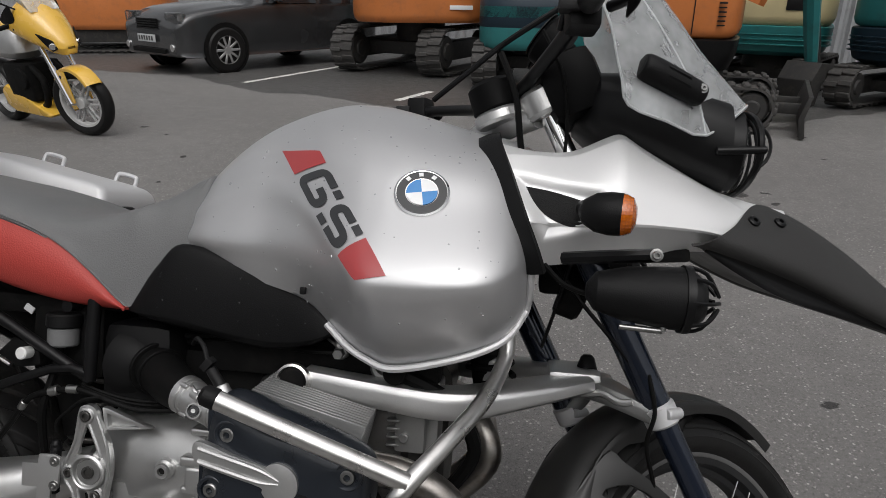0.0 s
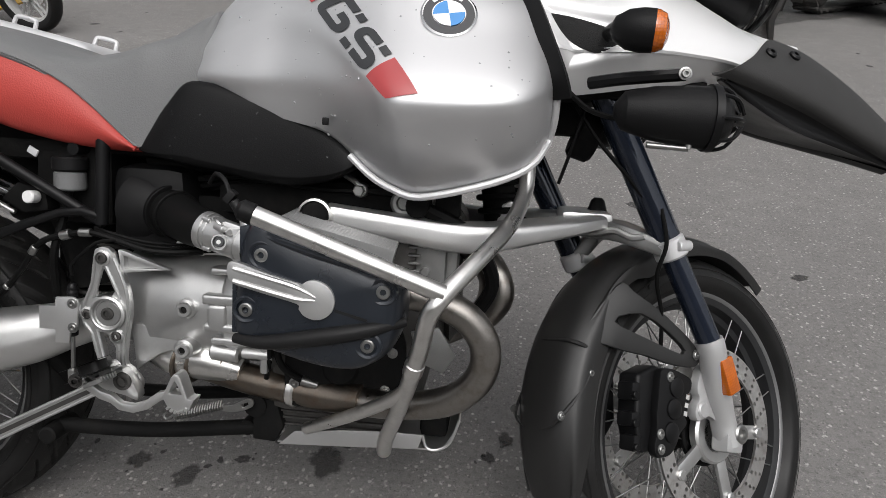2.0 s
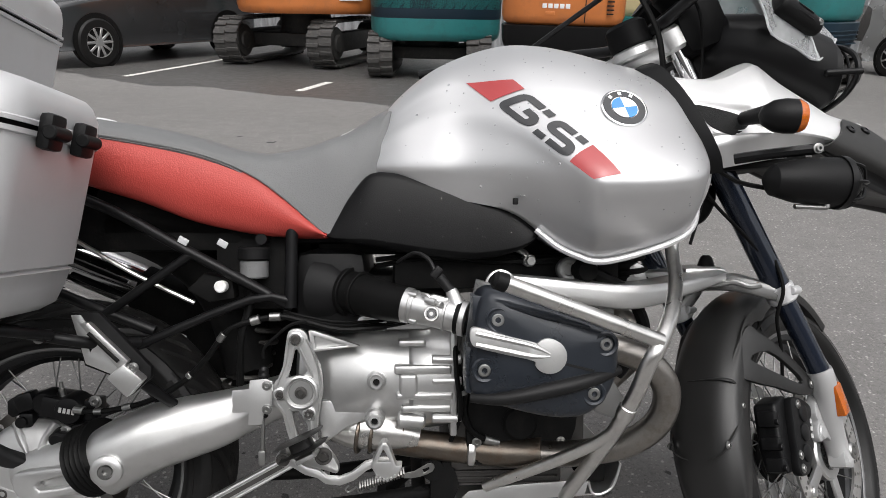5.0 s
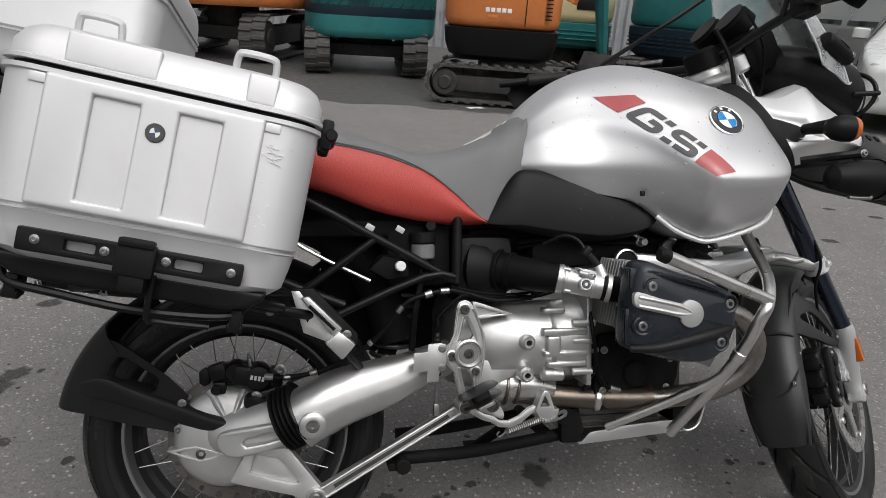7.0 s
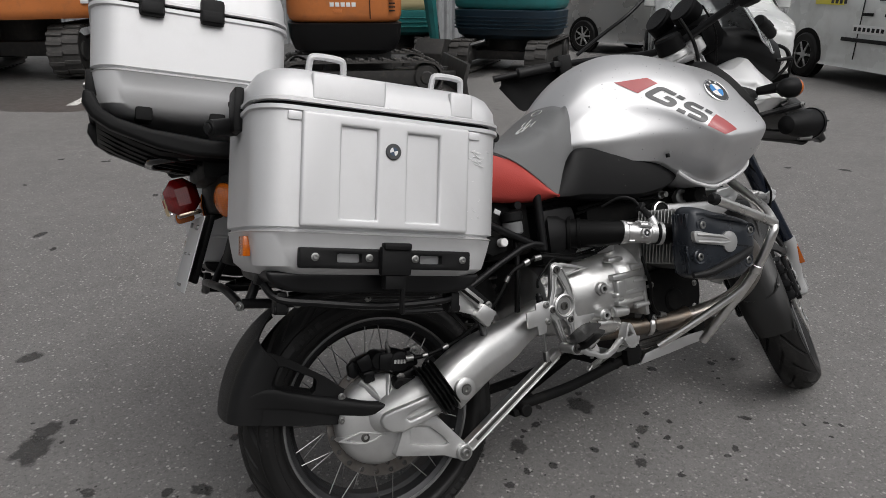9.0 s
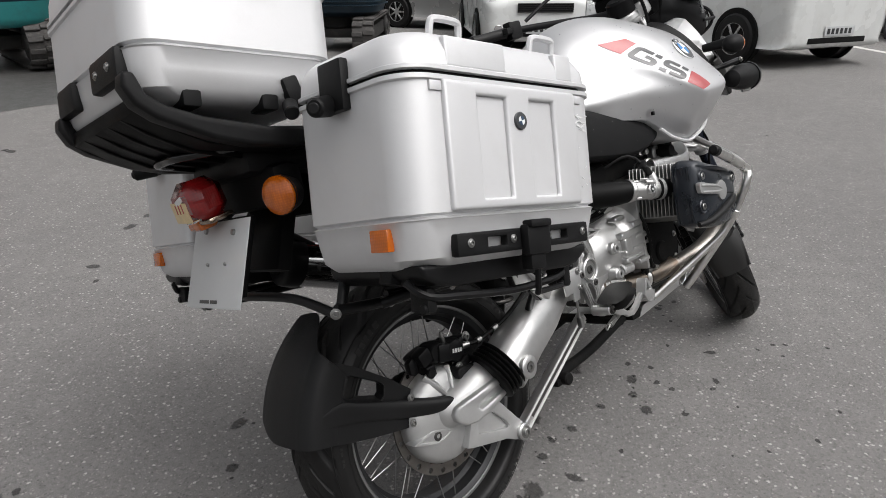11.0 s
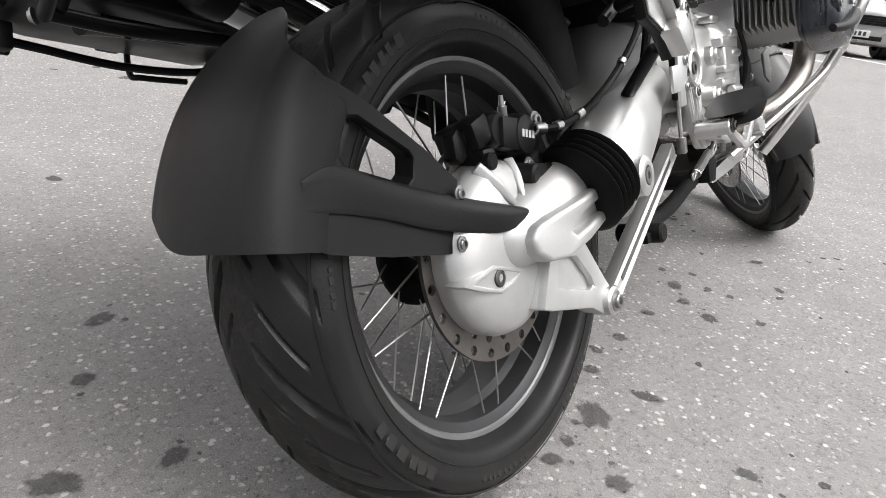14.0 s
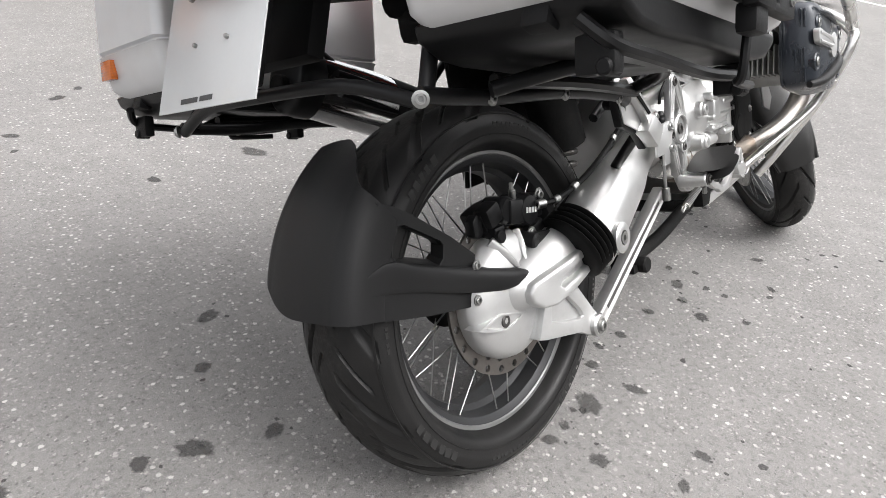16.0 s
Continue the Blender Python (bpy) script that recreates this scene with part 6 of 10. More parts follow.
# ---- rear brake, final drive and drive-shaft arm (right side) ----
part("rear_brake_disc", drilled_disc(0.100, 0.138, -0.0785, -0.0735, 2, 44), REAR_DISC, rear_wheel, "drilled rear brake disc")
part("disc_carrier", lathe([(0.102, 0), (0.102, 0.004), (0.06, 0.004), (0.06, 0)], (0, -0.074, 0), (0, -1, 0), 36), MUD_SHADE_BLACK, rear_wheel)


def final_drive():
    c = V((-0.018, 0, 0.325))
    rows = []
    n = 40
    for r, y in ((0.070, -0.070), (0.100, -0.074), (0.1045, -0.080), (0.1045, -0.096), (0.1035, -0.100), (0.099, -0.110), (0.090, -0.118), (0.070, -0.125), (0.036, -0.129), (0.002, -0.130)):
        rows.append([V((c.x + r * math.cos(2 * math.pi * k / n), y, c.z + r * math.sin(2 * math.pi * k / n))) for k in range(n)])
    bm = grid_mesh(rows, True, True)
    bmesh.ops.recalc_face_normals(bm, faces=bm.faces)
    fd = part("final_drive", bm, DRIVE_ALU, bike, "cast aluminium final drive housing")
    # nose that carries the shaft, with a raised fork-shaped frame on its flank
    a, b = V((-0.030, -0.100, 0.334)), V((0.108, -0.134, 0.361))
    d = (b - a).normalized()
    up = (V((0, 0, 1)) - d * d.z).normalized()
    sd = d.cross(up)
    rows = []
    for k, (wv, wh) in ((-0.22, (0.006, 0.008)), (-0.15, (0.024, 0.026)), (0.0, (0.038, 0.042)), (0.25, (0.045, 0.048)), (0.6, (0.050, 0.046)), (0.9, (0.053, 0.041)), (1.0, (0.052, 0.040)), (1.02, (0.044, 0.034))):
        o = a.lerp(b, k)
        ring = []
        for j in range(32):
            t = 2 * math.pi * j / 32
            ct, st = math.cos(t), math.sin(t)
            q = (abs(ct) ** 2.3 + abs(st) ** 2.3) ** (-1 / 2.3)
            ring.append(o + up * wv * q * ct + sd * wh * q * st)
        rows.append(ring)
    bm = grid_mesh(smooth_grid([r + [r[0]] for r in rows], 3, 1))
    bmesh.ops.remove_doubles(bm, verts=bm.verts, dist=1e-5)
    bmesh.ops.recalc_face_normals(bm, faces=bm.faces)
    part("shaft_nose", bm, DRIVE_ALU, fd, smooth=60)
    fork_out = [(0.104, 0.374), (0.104, 0.358), (0.060, 0.350), (0.026, 0.342), (0.018, 0.334), (0.026, 0.327), (0.062, 0.332), (0.108, 0.342), (0.108, 0.327), (0.060, 0.314), (0.010, 0.305), (-0.014, 0.306), (-0.030, 0.320), (-0.034, 0.336), (-0.026, 0.350), (-0.004, 0.357), (0.050, 0.366)]
    rib = plate(fork_out, -0.181, -0.130, 0.006, 3)
    for v in rib.verts:
        v.co.y += 0.022 * max(0.0, -v.co.x + 0.02) / 0.05
    part("nose_frame", rib, DRIVE_ALU, fd)
    lug_out = [(-0.010, 0.246), (0.010, 0.238), (0.112, 0.208), (0.138, 0.192), (0.160, 0.184), (0.178, 0.194), (0.178, 0.212), (0.156, 0.240), (0.108, 0.306), (0.03, 0.32)]
    part("lug", plate(lug_out, -0.134, -0.112, 0.004, 2), DRIVE_ALU, fd)
    part("lug_rim", plate(lug_out, -0.144, -0.130, 0.004, 2, ([(0.030, 0.262), (0.064, 0.249), (0.112, 0.234), (0.126, 0.234), (0.118, 0.250), (0.086, 0.286), (0.04, 0.298)],)), DRIVE_ALU, fd)
    pad = [(-0.132, 0.311), (-0.100, 0.316), (-0.076, 0.319), (-0.046, 0.309), (-0.016, 0.297), (-0.042, 0.288), (-0.068, 0.285), (-0.100, 0.296)]
    hole = [(-0.069 + (x + 0.069) * 0.70, 0.302 + (z - 0.302) * 0.66) for x, z in pad]
    bm = plate(pad, -0.1290, -0.100, 0.002, 2, (hole,))
    for v in bm.verts:
        v.co.y -= (v.co.x + 0.07) * 0.06
    part("drain_rim", bm, DRIVE_ALU, fd)
    part("drain_bolt", lathe([(0.0105, 0), (0.0105, 0.003), (0.009, 0.004), (0.005, 0.004), (0.0045, 0.001), (0, 0.001)], (-0.066, -0.1245, 0.302), (0.06, -1, 0), 20), ENGINE_CASE, fd, "dark drain bolt")
    for x0, z0, x1, z1, w0 in ((-0.048, 0.424, -0.020, 0.376, 0.010), (-0.092, 0.390, -0.046, 0.362, 0.007), (0.018, 0.420, 0.000, 0.380, 0.007)):
        part("web", blade([(x0, -0.104, z0), ((x0 + x1) / 2, -0.119, (z0 + z1) / 2), (x1, -0.131, z1)], [(w0, 0.008), (w0 * 0.8, 0.008), (0.002, 0.003)]), DRIVE_ALU, fd)
    part("sensor", joined(rod((0.030, -0.105, 0.404), (0.032, -0.136, 0.400), 0.014, 0.013, 18, 0.003), bevelled(box((0.052, -0.128, 0.402), (0.044, 0.016, 0.018), 0.0, pose(0, 0, 0, 0, 10, 0)), 0.004, 2), tube([(0.070, -0.128, 0.404), (0.090, -0.130, 0.416), (0.110, -0.130, 0.440), (0.150, -0.134, 0.456)], 0.0035, 7)), BLACK_PLASTIC, fd, "black speed sensor with its lead")
    # rubber bellows
    a, b = V((0.094, -0.149, 0.366)), V((0.138, -0.160, 0.387))
    prof = []
    L = (b - a).length
    for k in range(5):
        prof += [(0.056, L * (k + 0.0) / 5), (0.0635, L * (k + 0.3) / 5), (0.0645, L * (k + 0.45) / 5), (0.0635, L * (k + 0.6) / 5)]
    part("bellows", lathe(prof, a, b - a, 32), HOSE, bike, "black rubber bellows on the shaft joint")
    # arm: wide tube narrowing to the gearbox
    path = catmull([(0.126, -0.156, 0.366), (0.165, -0.157, 0.388), (0.211, -0.153, 0.409), (0.260, -0.146, 0.422), (0.315, -0.138, 0.435), (0.370, -0.130, 0.453), (0.450, -0.122, 0.480)], 5)
    size = [v[0] for v in catmull([(r, 0, 0) for r in (0.058, 0.058, 0.057, 0.054, 0.049, 0.041, 0.036)], 5)]
    rows = []
    for i, c in enumerate(path):
        d = (path[min(i + 1, len(path) - 1)] - path[max(i - 1, 0)]).normalized()
        sd = d.cross(V((0, 0, 1))).normalized()
        up = sd.cross(d)
        ring = []
        for k in range(40):
            a = 2 * math.pi * k / 40
            ct, st = math.cos(a), math.sin(a)
            q = (abs(ct) ** 2.5 + abs(st) ** 2.5) ** (-1 / 2.5)
            ridge = 1 + 0.045 * max(0.0, 1 - abs(math.atan2(st, ct) + 0.12) / 0.30)
            ring.append(c + sd * size[i] * 0.92 * q * ct * ridge + up * size[i] * q * st)
        rows.append(ring)
    bm = grid_mesh(rows, True, True)
    bmesh.ops.recalc_face_normals(bm, faces=bm.faces)
    sw = part("swing_arm", bm, CAST_ALU, bike, "aluminium drive-shaft swing arm", smooth=30)
    part("pivot_cap", lathe([(0.026, -0.01), (0.026, 0.008), (0.022, 0.011), (0.013, 0.011), (0.012, 0.006), (0, 0.006)], (0.154, -0.210, 0.372), (0.05, -1, 0.0), 28), CAST_ALU, sw)
    part("pivot_bolt", lathe([(0.011, 0), (0.011, 0.008), (0.005, 0.008), (0.0045, 0.003), (0, 0.003)], (0.154, -0.214, 0.372), (0.05, -1, 0.0), 18), ZINC, sw)
    # torque rod
    p0, p1 = V((0.160, -0.140, 0.203)), V((0.470, -0.140, 0.372))
    d = (p1 - p0).normalized()
    up = V((-d.z, 0, d.x))
    bm = joined(plate([tuple((p0 + up * 0.013)[i] for i in (0, 2)), tuple((p1 + up * 0.011)[i] for i in (0, 2)), tuple((p1 - up * 0.011)[i] for i in (0, 2)), tuple((p0 - up * 0.013)[i] for i in (0, 2))], -0.150, -0.128, 0.004))
    tr = part("torque_rod", bm, CAST_ALU, bike, "aluminium torque rod with a channel")
    # the channel is a flat dark strip: its shade is put into the colour
    part("rod_channel", plate([tuple((p0.lerp(p1, 0.12) + up * 0.004)[i] for i in (0, 2)), tuple((p0.lerp(p1, 0.9) + up * 0.004)[i] for i in (0, 2)), tuple((p0.lerp(p1, 0.9) - up * 0.004)[i] for i in (0, 2)), tuple((p0.lerp(p1, 0.12) - up * 0.004)[i] for i in (0, 2))], -0.1508, -0.148, 0), ENGINE_CASE, tr)
    for e in (-1, 1):
        part("rod_rim", tube([p0.lerp(p1, 0.05) + up * 0.0105 * e + V((0, -0.0105, 0)), p0.lerp(p1, 0.97) + up * 0.009 * e + V((0, -0.0105, 0))], 0.0032, 8), SATIN_ALU, tr, "bright raised rim")
    part("rod_eye", rod((p0.x, -0.155, p0.z), (p0.x, -0.122, p0.z), 0.020, None, 24, 0.003), CAST_ALU, tr)
    part("rod_bolt", bolt((p0.x, -0.155, p0.z), (0, -1, 0), 0.010, 0.007), ZINC, tr)


final_drive()
arch = [(0.106 * math.cos(radians(d)), 0.325 + 0.106 * math.sin(radians(d))) for d in (112, 100, 88, 76, 64, 54)] + [(0.152 * math.cos(radians(d)), 0.325 + 0.152 * math.sin(radians(d))) for d in (50, 58, 66, 74, 82, 90, 98, 106, 112)]
cal = part("rear_caliper", joined(plate(arch, -0.100, -0.056, 0.006), box((-0.034, -0.098, 0.462), (0.034, 0.030, 0.034), 0.007, pose(0, 0, 0, 0, -18, 0)), lathe([(0.027, 0), (0.027, 0.040), (0.023, 0.048), (0.012, 0.050), (0, 0.050)], (0.044, -0.072, 0.448), (0.05, -1, 0), 24), lathe([(0.022, 0), (0.022, 0.036), (0.018, 0.042), (0, 0.042)], (0.000, -0.072, 0.460), (0, -1, 0), 22),
                                  box((0.022, -0.108, 0.452), (0.052, 0.024, 0.040), 0.008, pose(0, 0, 0, 0, 12, 0)), box((0.082, -0.09, 0.446), (0.026, 0.04, 0.040), 0.006), box((-0.030, -0.100, 0.428), (0.026, 0.030, 0.030), 0.006), box((0.055, -0.108, 0.408), (0.062, 0.020, 0.026), 0.008, pose(0, 0, 0, 0, -14, 0))), BLACK_SATIN, bike, "black rear brake caliper")
for k in range(4):
    part("mark_bar", box((0.034 + 0.0075 * k, -0.1224, 0.451 - 0.0016 * k), (0.005, 0.001, 0.009), 0, pose(0, 0, 0, 0, 12, 0)), SEAT_PRINT, cal)
part("caliper_bracket", plate([(-0.072, 0.462), (-0.060, 0.470), (-0.050, 0.462), (-0.050, 0.436), (-0.062, 0.430), (-0.072, 0.438)], -0.098, -0.080, 0.004), BLACK_SATIN, cal)
part("caliper_stud", joined(rod((-0.036, -0.112, 0.428), (-0.036, -0.122, 0.428), 0.010, None, 16, 0.002), rod((-0.036, -0.100, 0.420), (-0.040, -0.104, 0.402), 0.014, 0.011, 14, 0.003)), BLACK_PLASTIC, cal)
part("bleed_nipple", joined(rod((0.030, -0.100, 0.466), (0.028, -0.102, 0.486), 0.006, None, 10, 0.001), rod((0.028, -0.102, 0.484), (0.027, -0.103, 0.498), 0.004, 0.003, 10)), ZINC, cal)
for x, z in ((0.042, 0.410), (0.090, 0.462)):
    part("bolt", bolt((x, -0.118 if z < 0.43 else -0.108, z), (0, -1, 0), 0.008, 0.006), ZINC, cal)


# ---- rear hugger ----
def two_skins(grid, t, middle):
    """A curved sheet of thickness t: the given skin and one set towards the middle, joined round the rim."""
    inner = [[p + (middle - p).normalized() * t for p in r] for r in grid]
    return grid_mesh_closed(grid, inner)


def grid_mesh_closed(outer, inner):
    bm = bmesh.new()
    a = [[bm.verts.new(p) for p in r] for r in outer]
    b = [[bm.verts.new(p) for p in r] for r in inner]
    m, n = len(a), len(a[0])
    for i in range(m - 1):
        for j in range(n - 1):
            bm.faces.new((a[i][j], a[i][j + 1], a[i + 1][j + 1], a[i + 1][j]))
            bm.faces.new((b[i][j], b[i + 1][j], b[i + 1][j + 1], b[i][j + 1]))
    rim = [(i, 0) for i in range(m)] + [(m - 1, j) for j in range(1, n)] + [(i, n - 1) for i in range(m - 2, -1, -1)] + [(0, j) for j in range(n - 2, 0, -1)]
    for (i, j), (k, l) in zip(rim, rim[1:] + rim[:1]):
        bm.faces.new((a[i][j], a[k][l], b[k][l], b[i][j]))
    bmesh.ops.recalc_face_normals(bm, faces=bm.faces)
    return bm


def hugger():
    """One moulded shell over the tyre, whose right wall runs on into a tapering flank; its upper edge is cut back on the right."""
    def wide(a):
        return 0.088 + 0.008 * math.sin(math.pi * 0.5 * min(max((a - 118) / 30, 0), 1))

    def first(y):
        """The angle at which the shell begins, for a place across it."""
        if y >= 0:
            return 123.0 + 1.5 * (y / 0.09) ** 2
        t = min(-y / 0.058, 1)
        return 123.0 + 12.0 * t ** 1.6 + max(0.0, -y - 0.058) * 130

    rows = []
    for k in range(19):
        f = k / 18
        row = []
        for j in range(15):
            v = -1 + 2 * j / 14                       # across the shell, right wall to left wall
            deg0 = first(v * 0.094)
            deg = deg0 + (166.6 - deg0) * f
            w = wide(deg)
            r = 0.345 + 0.011 * math.sin(math.pi * 0.5 * min(max(deg - 118, 0) / 34, 1))
            end = max(0.0, (deg - 146) / 20.6)
            u = min(max((deg - 133) / 9, 0), 1)
            deep = r - 0.030 + (0.290 - r + 0.030) * u * u * (3 - 2 * u)
            flat = abs(v)
            if flat < 0.72:                           # the slightly crowned back
                y, q = w * 0.80 * v / 0.72, r + 0.004 - 0.009 * (flat / 0.72) ** 2.4
            elif flat < 0.86:                         # the bend
                t = (flat - 0.72) / 0.14
                y, q = math.copysign(w * (0.80 + 0.20 * math.sin(t * math.pi / 2)), v), r - 0.005 - 0.018 * (1 - math.cos(t * math.pi / 2))
            else:                                     # the wall
                t = (flat - 0.86) / 0.14
                y, q = math.copysign(w + 0.0050 * t, v), (r - 0.023) + (deep - r + 0.023) * t
            b = radians(deg) - radians(9.0) * end ** 2 * max(0.0, (y + 0.01) / w) ** 2.5
            row.append(V((q * math.cos(b), y, 0.321 + q * math.sin(b))))
        rows.append(row)
    bm = two_skins(smooth_grid(rows, 2, 3), 0.004, REAR_AXLE)
    h = part("rear_mudguard", bm, GREY_PLASTIC, bike, "dark grey plastic mudguard hugging the rear tyre", smooth=55)
    arc = [(0.308 * math.cos(radians(d)), 0.321 + 0.308 * math.sin(radians(d))) for d in (166, 162, 157, 152, 147, 142)]
    out = arc + [(-0.250, 0.540), (-0.224, 0.528), (-0.194, 0.508), (-0.129, 0.456), (-0.090, 0.417), (-0.096, 0.405), (-0.090, 0.385), (-0.094, 0.356), (-0.118, 0.343), (-0.200, 0.362), (-0.275, 0.384)]
    win = [(-0.236, 0.488), (-0.226, 0.500), (-0.212, 0.499), (-0.152, 0.458), (-0.147, 0.450), (-0.153, 0.430), (-0.162, 0.424), (-0.240, 0.455), (-0.245, 0.464)]
    bm = plate(out, 0.0, 0.004, 0.0, 2, (win,))

    def skin(x, z):
        deg = math.degrees(math.atan2(z - 0.321, x))
        t = min(max((x + 0.19) / 0.16, 0), 1)
        rim = min(max((0.308 - math.hypot(x, z - 0.321)) / 0.05, 0), 1)
        return -wide(deg) - 0.0012 - 0.0046 * rim - 0.022 * t * t

    for v in bm.verts:
        v.co.y += skin(v.co.x, v.co.z)
    part("flank", bm, GREY_PLASTIC, h, "tapering mudguard flank with a window", smooth=50)
    cx, cz = -0.192, 0.463
    rows = [[V((cx + (x - cx) * k + dx, skin(x, z) + y, cz + (z - cz) * k)) for x, z in win] for k, y, dx in ((1.06, 0.002, 0), (1.0, -0.001, 0), (0.97, 0.000, 0), (0.84, 0.024, 0.008), (0.80, 0.024, 0.008), (0.92, 0.006, 0))]
    bm = grid_mesh(rows, True)
    bmesh.ops.recalc_face_normals(bm, faces=bm.faces)
    part("window_lip", bm, GREY_PLASTIC, h)
    # raised arm below the window, ending on the drive housing
    rows = []
    for x, zu, zl, y, g in ((-0.292, 0.452, 0.425, -0.0995, 0.000), (-0.255, 0.459, 0.416, -0.1005, 0.003), (-0.205, 0.440, 0.400, -0.1015, 0.006), (-0.150, 0.418, 0.378, -0.1035, 0.009), (-0.095, 0.398, 0.360, -0.113, 0.011), (-0.055, 0.384, 0.351, -0.124, 0.012), (-0.025, 0.374, 0.353, -0.132, 0.011), (-0.010, 0.369, 0.358, -0.135, 0.009)):
        zm = (zu + zl) / 2
        rows.append([V((x, y + 0.012, zu + 0.002)), V((x, y - g * 0.5, zu)), V((x, y - g * 1.05, zu + (zl - zu) * 0.25)), V((x, y - g * 1.15, zm)), V((x, y - g, zl + (zu - zl) * 0.15)), V((x, y - g * 0.7, zl)), V((x, y + 0.004, zl + 0.006)), V((x, y + 0.012, zl + 0.010))])
    bm = grid_mesh(smooth_grid(rows, 4, 2), False, False)
    bm.faces.new([v for v in bm.verts][-15:])
    bmesh.ops.recalc_face_normals(bm, faces=bm.faces)
    part("flank_arm", bm, GREY_PLASTIC, h, smooth=50)
    for x, y, z in ((-0.102, -0.1165, 0.404), (-0.110, -0.1155, 0.352)):
        part("bolt", bolt((x, y, z), (0, -1, 0), 0.006, 0.005), ZINC, h)


hugger()

# ---- fork, front brake, front mudguard ----
leg_a, leg_d = V((1.391, -0.084, 0.653)), V((0.469, 0.0, -0.883)).normalized()
leg_gap = fy * 0.225
for k, name in ((0, "fork_leg"), (1, "fork_leg")):
    o = leg_a + leg_gap * k
    leg = part("fork_leg", rod(o - leg_d * 0.34, o + leg_d * 0.20, 0.0205, None, 22, 0.002), FORK_BLUE, bike, "blue-black fork tube with a silver foot")
    part("fork_clamp", joined(rod(o - leg_d * 0.020, o + leg_d * 0.016, 0.0285, None, 22, 0.004), rod(o - leg_d * 0.002 - fy * 0.026 - fx * 0.012, o - leg_d * 0.002 - fy * 0.026 + fx * 0.018, 0.009, None, 12, 0.002)), CASE_SILVER, leg)
    part("upper_tube", rod(o - leg_d * 0.36, o - leg_d * 0.018, 0.0248, None, 24, 0.002), FORK_BLUE, leg)
    yo = -0.120 if k == 0 else 0.103
    yb = -0.098 if k == 0 else 0.085
    e = -1 if k == 0 else 1
    foot = joined(tube([(-0.056, yo, 0.172), (-0.050, yo, 0.150), (-0.032, (yo + yb) / 2, 0.085), (-0.012, yb, 0.030), (-0.004, yb, -0.016)], [0.0240, 0.0240, 0.0225, 0.0220, 0.0230], 20, 5), box((-0.004, yb, -0.004), (0.046, 0.036, 0.052), 0.010, pose(0, 0, 0, 0, 14, 0)),
                  plate(smooth_outline([(-0.050, 0.128), (-0.022, 0.110), (-0.012, 0.040), (-0.030, 0.028), (-0.052, 0.040), (-0.078, 0.036), (-0.086, 0.048), (-0.080, 0.064), (-0.070, 0.074), (-0.074, 0.092)], 3), yb + e * 0.004, yb - e * 0.014, 0.004),
                  rod((-0.066, yb + e * 0.008, 0.053), (-0.066, yb - e * 0.012, 0.053), 0.014, None, 18, 0.003))
    part("fork_foot", moved(foot, FRONT), FORK_SILVER, leg, "silver cast fork foot")
    if k == 0:
        part("axle_bolt", moved(lathe([(0.017, 0), (0.017, 0.006), (0.014, 0.009), (0.009, 0.009), (0.008, 0.003), (0, 0.003)], (0.006, -0.114, 0.002), (0, -1, 0), 18), FRONT), ZINC, leg)
        fm = FRONT.copy()
        rf = part("fork_reflector", box((0, 0, 0), (0.030, 0.020, 0.062), 0.004), AMBER, leg, "amber side reflector", FRONT @ pose(-0.036, -0.134, 0.110, 0, -14, 0))
        part("brake_line", tube([(1.365, -0.105, 0.72), (1.376, -0.118, 0.665), (1.368, -0.112, 0.61), (1.385, -0.100, 0.545), (1.392, -0.095, 0.48)], 0.0036, 8), HOSE, leg)
bridge = part("fork_bridge", blade([leg_a + fx * -0.012, V((1.318, -0.052, 0.672)), V((1.288, 0.010, 0.668)), V((1.300, 0.075, 0.660)), leg_a + leg_gap + fx * -0.012], [(0.018, 0.014), (0.026, 0.017), (0.040, 0.018), (0.026, 0.017), (0.018, 0.014)]), FIN_ALU, bike, "grey cast fork bridge over the mudguard")
part("bridge_lip", tube([V((1.240, -0.030, 0.668)), V((1.270, -0.055, 0.668)), V((1.300, -0.072, 0.676)), V((1.325, -0.088, 0.668)), V((1.345, -0.095, 0.672))], 0.006, 8, 4), CAST_ALU, bridge, "bright curved lip")
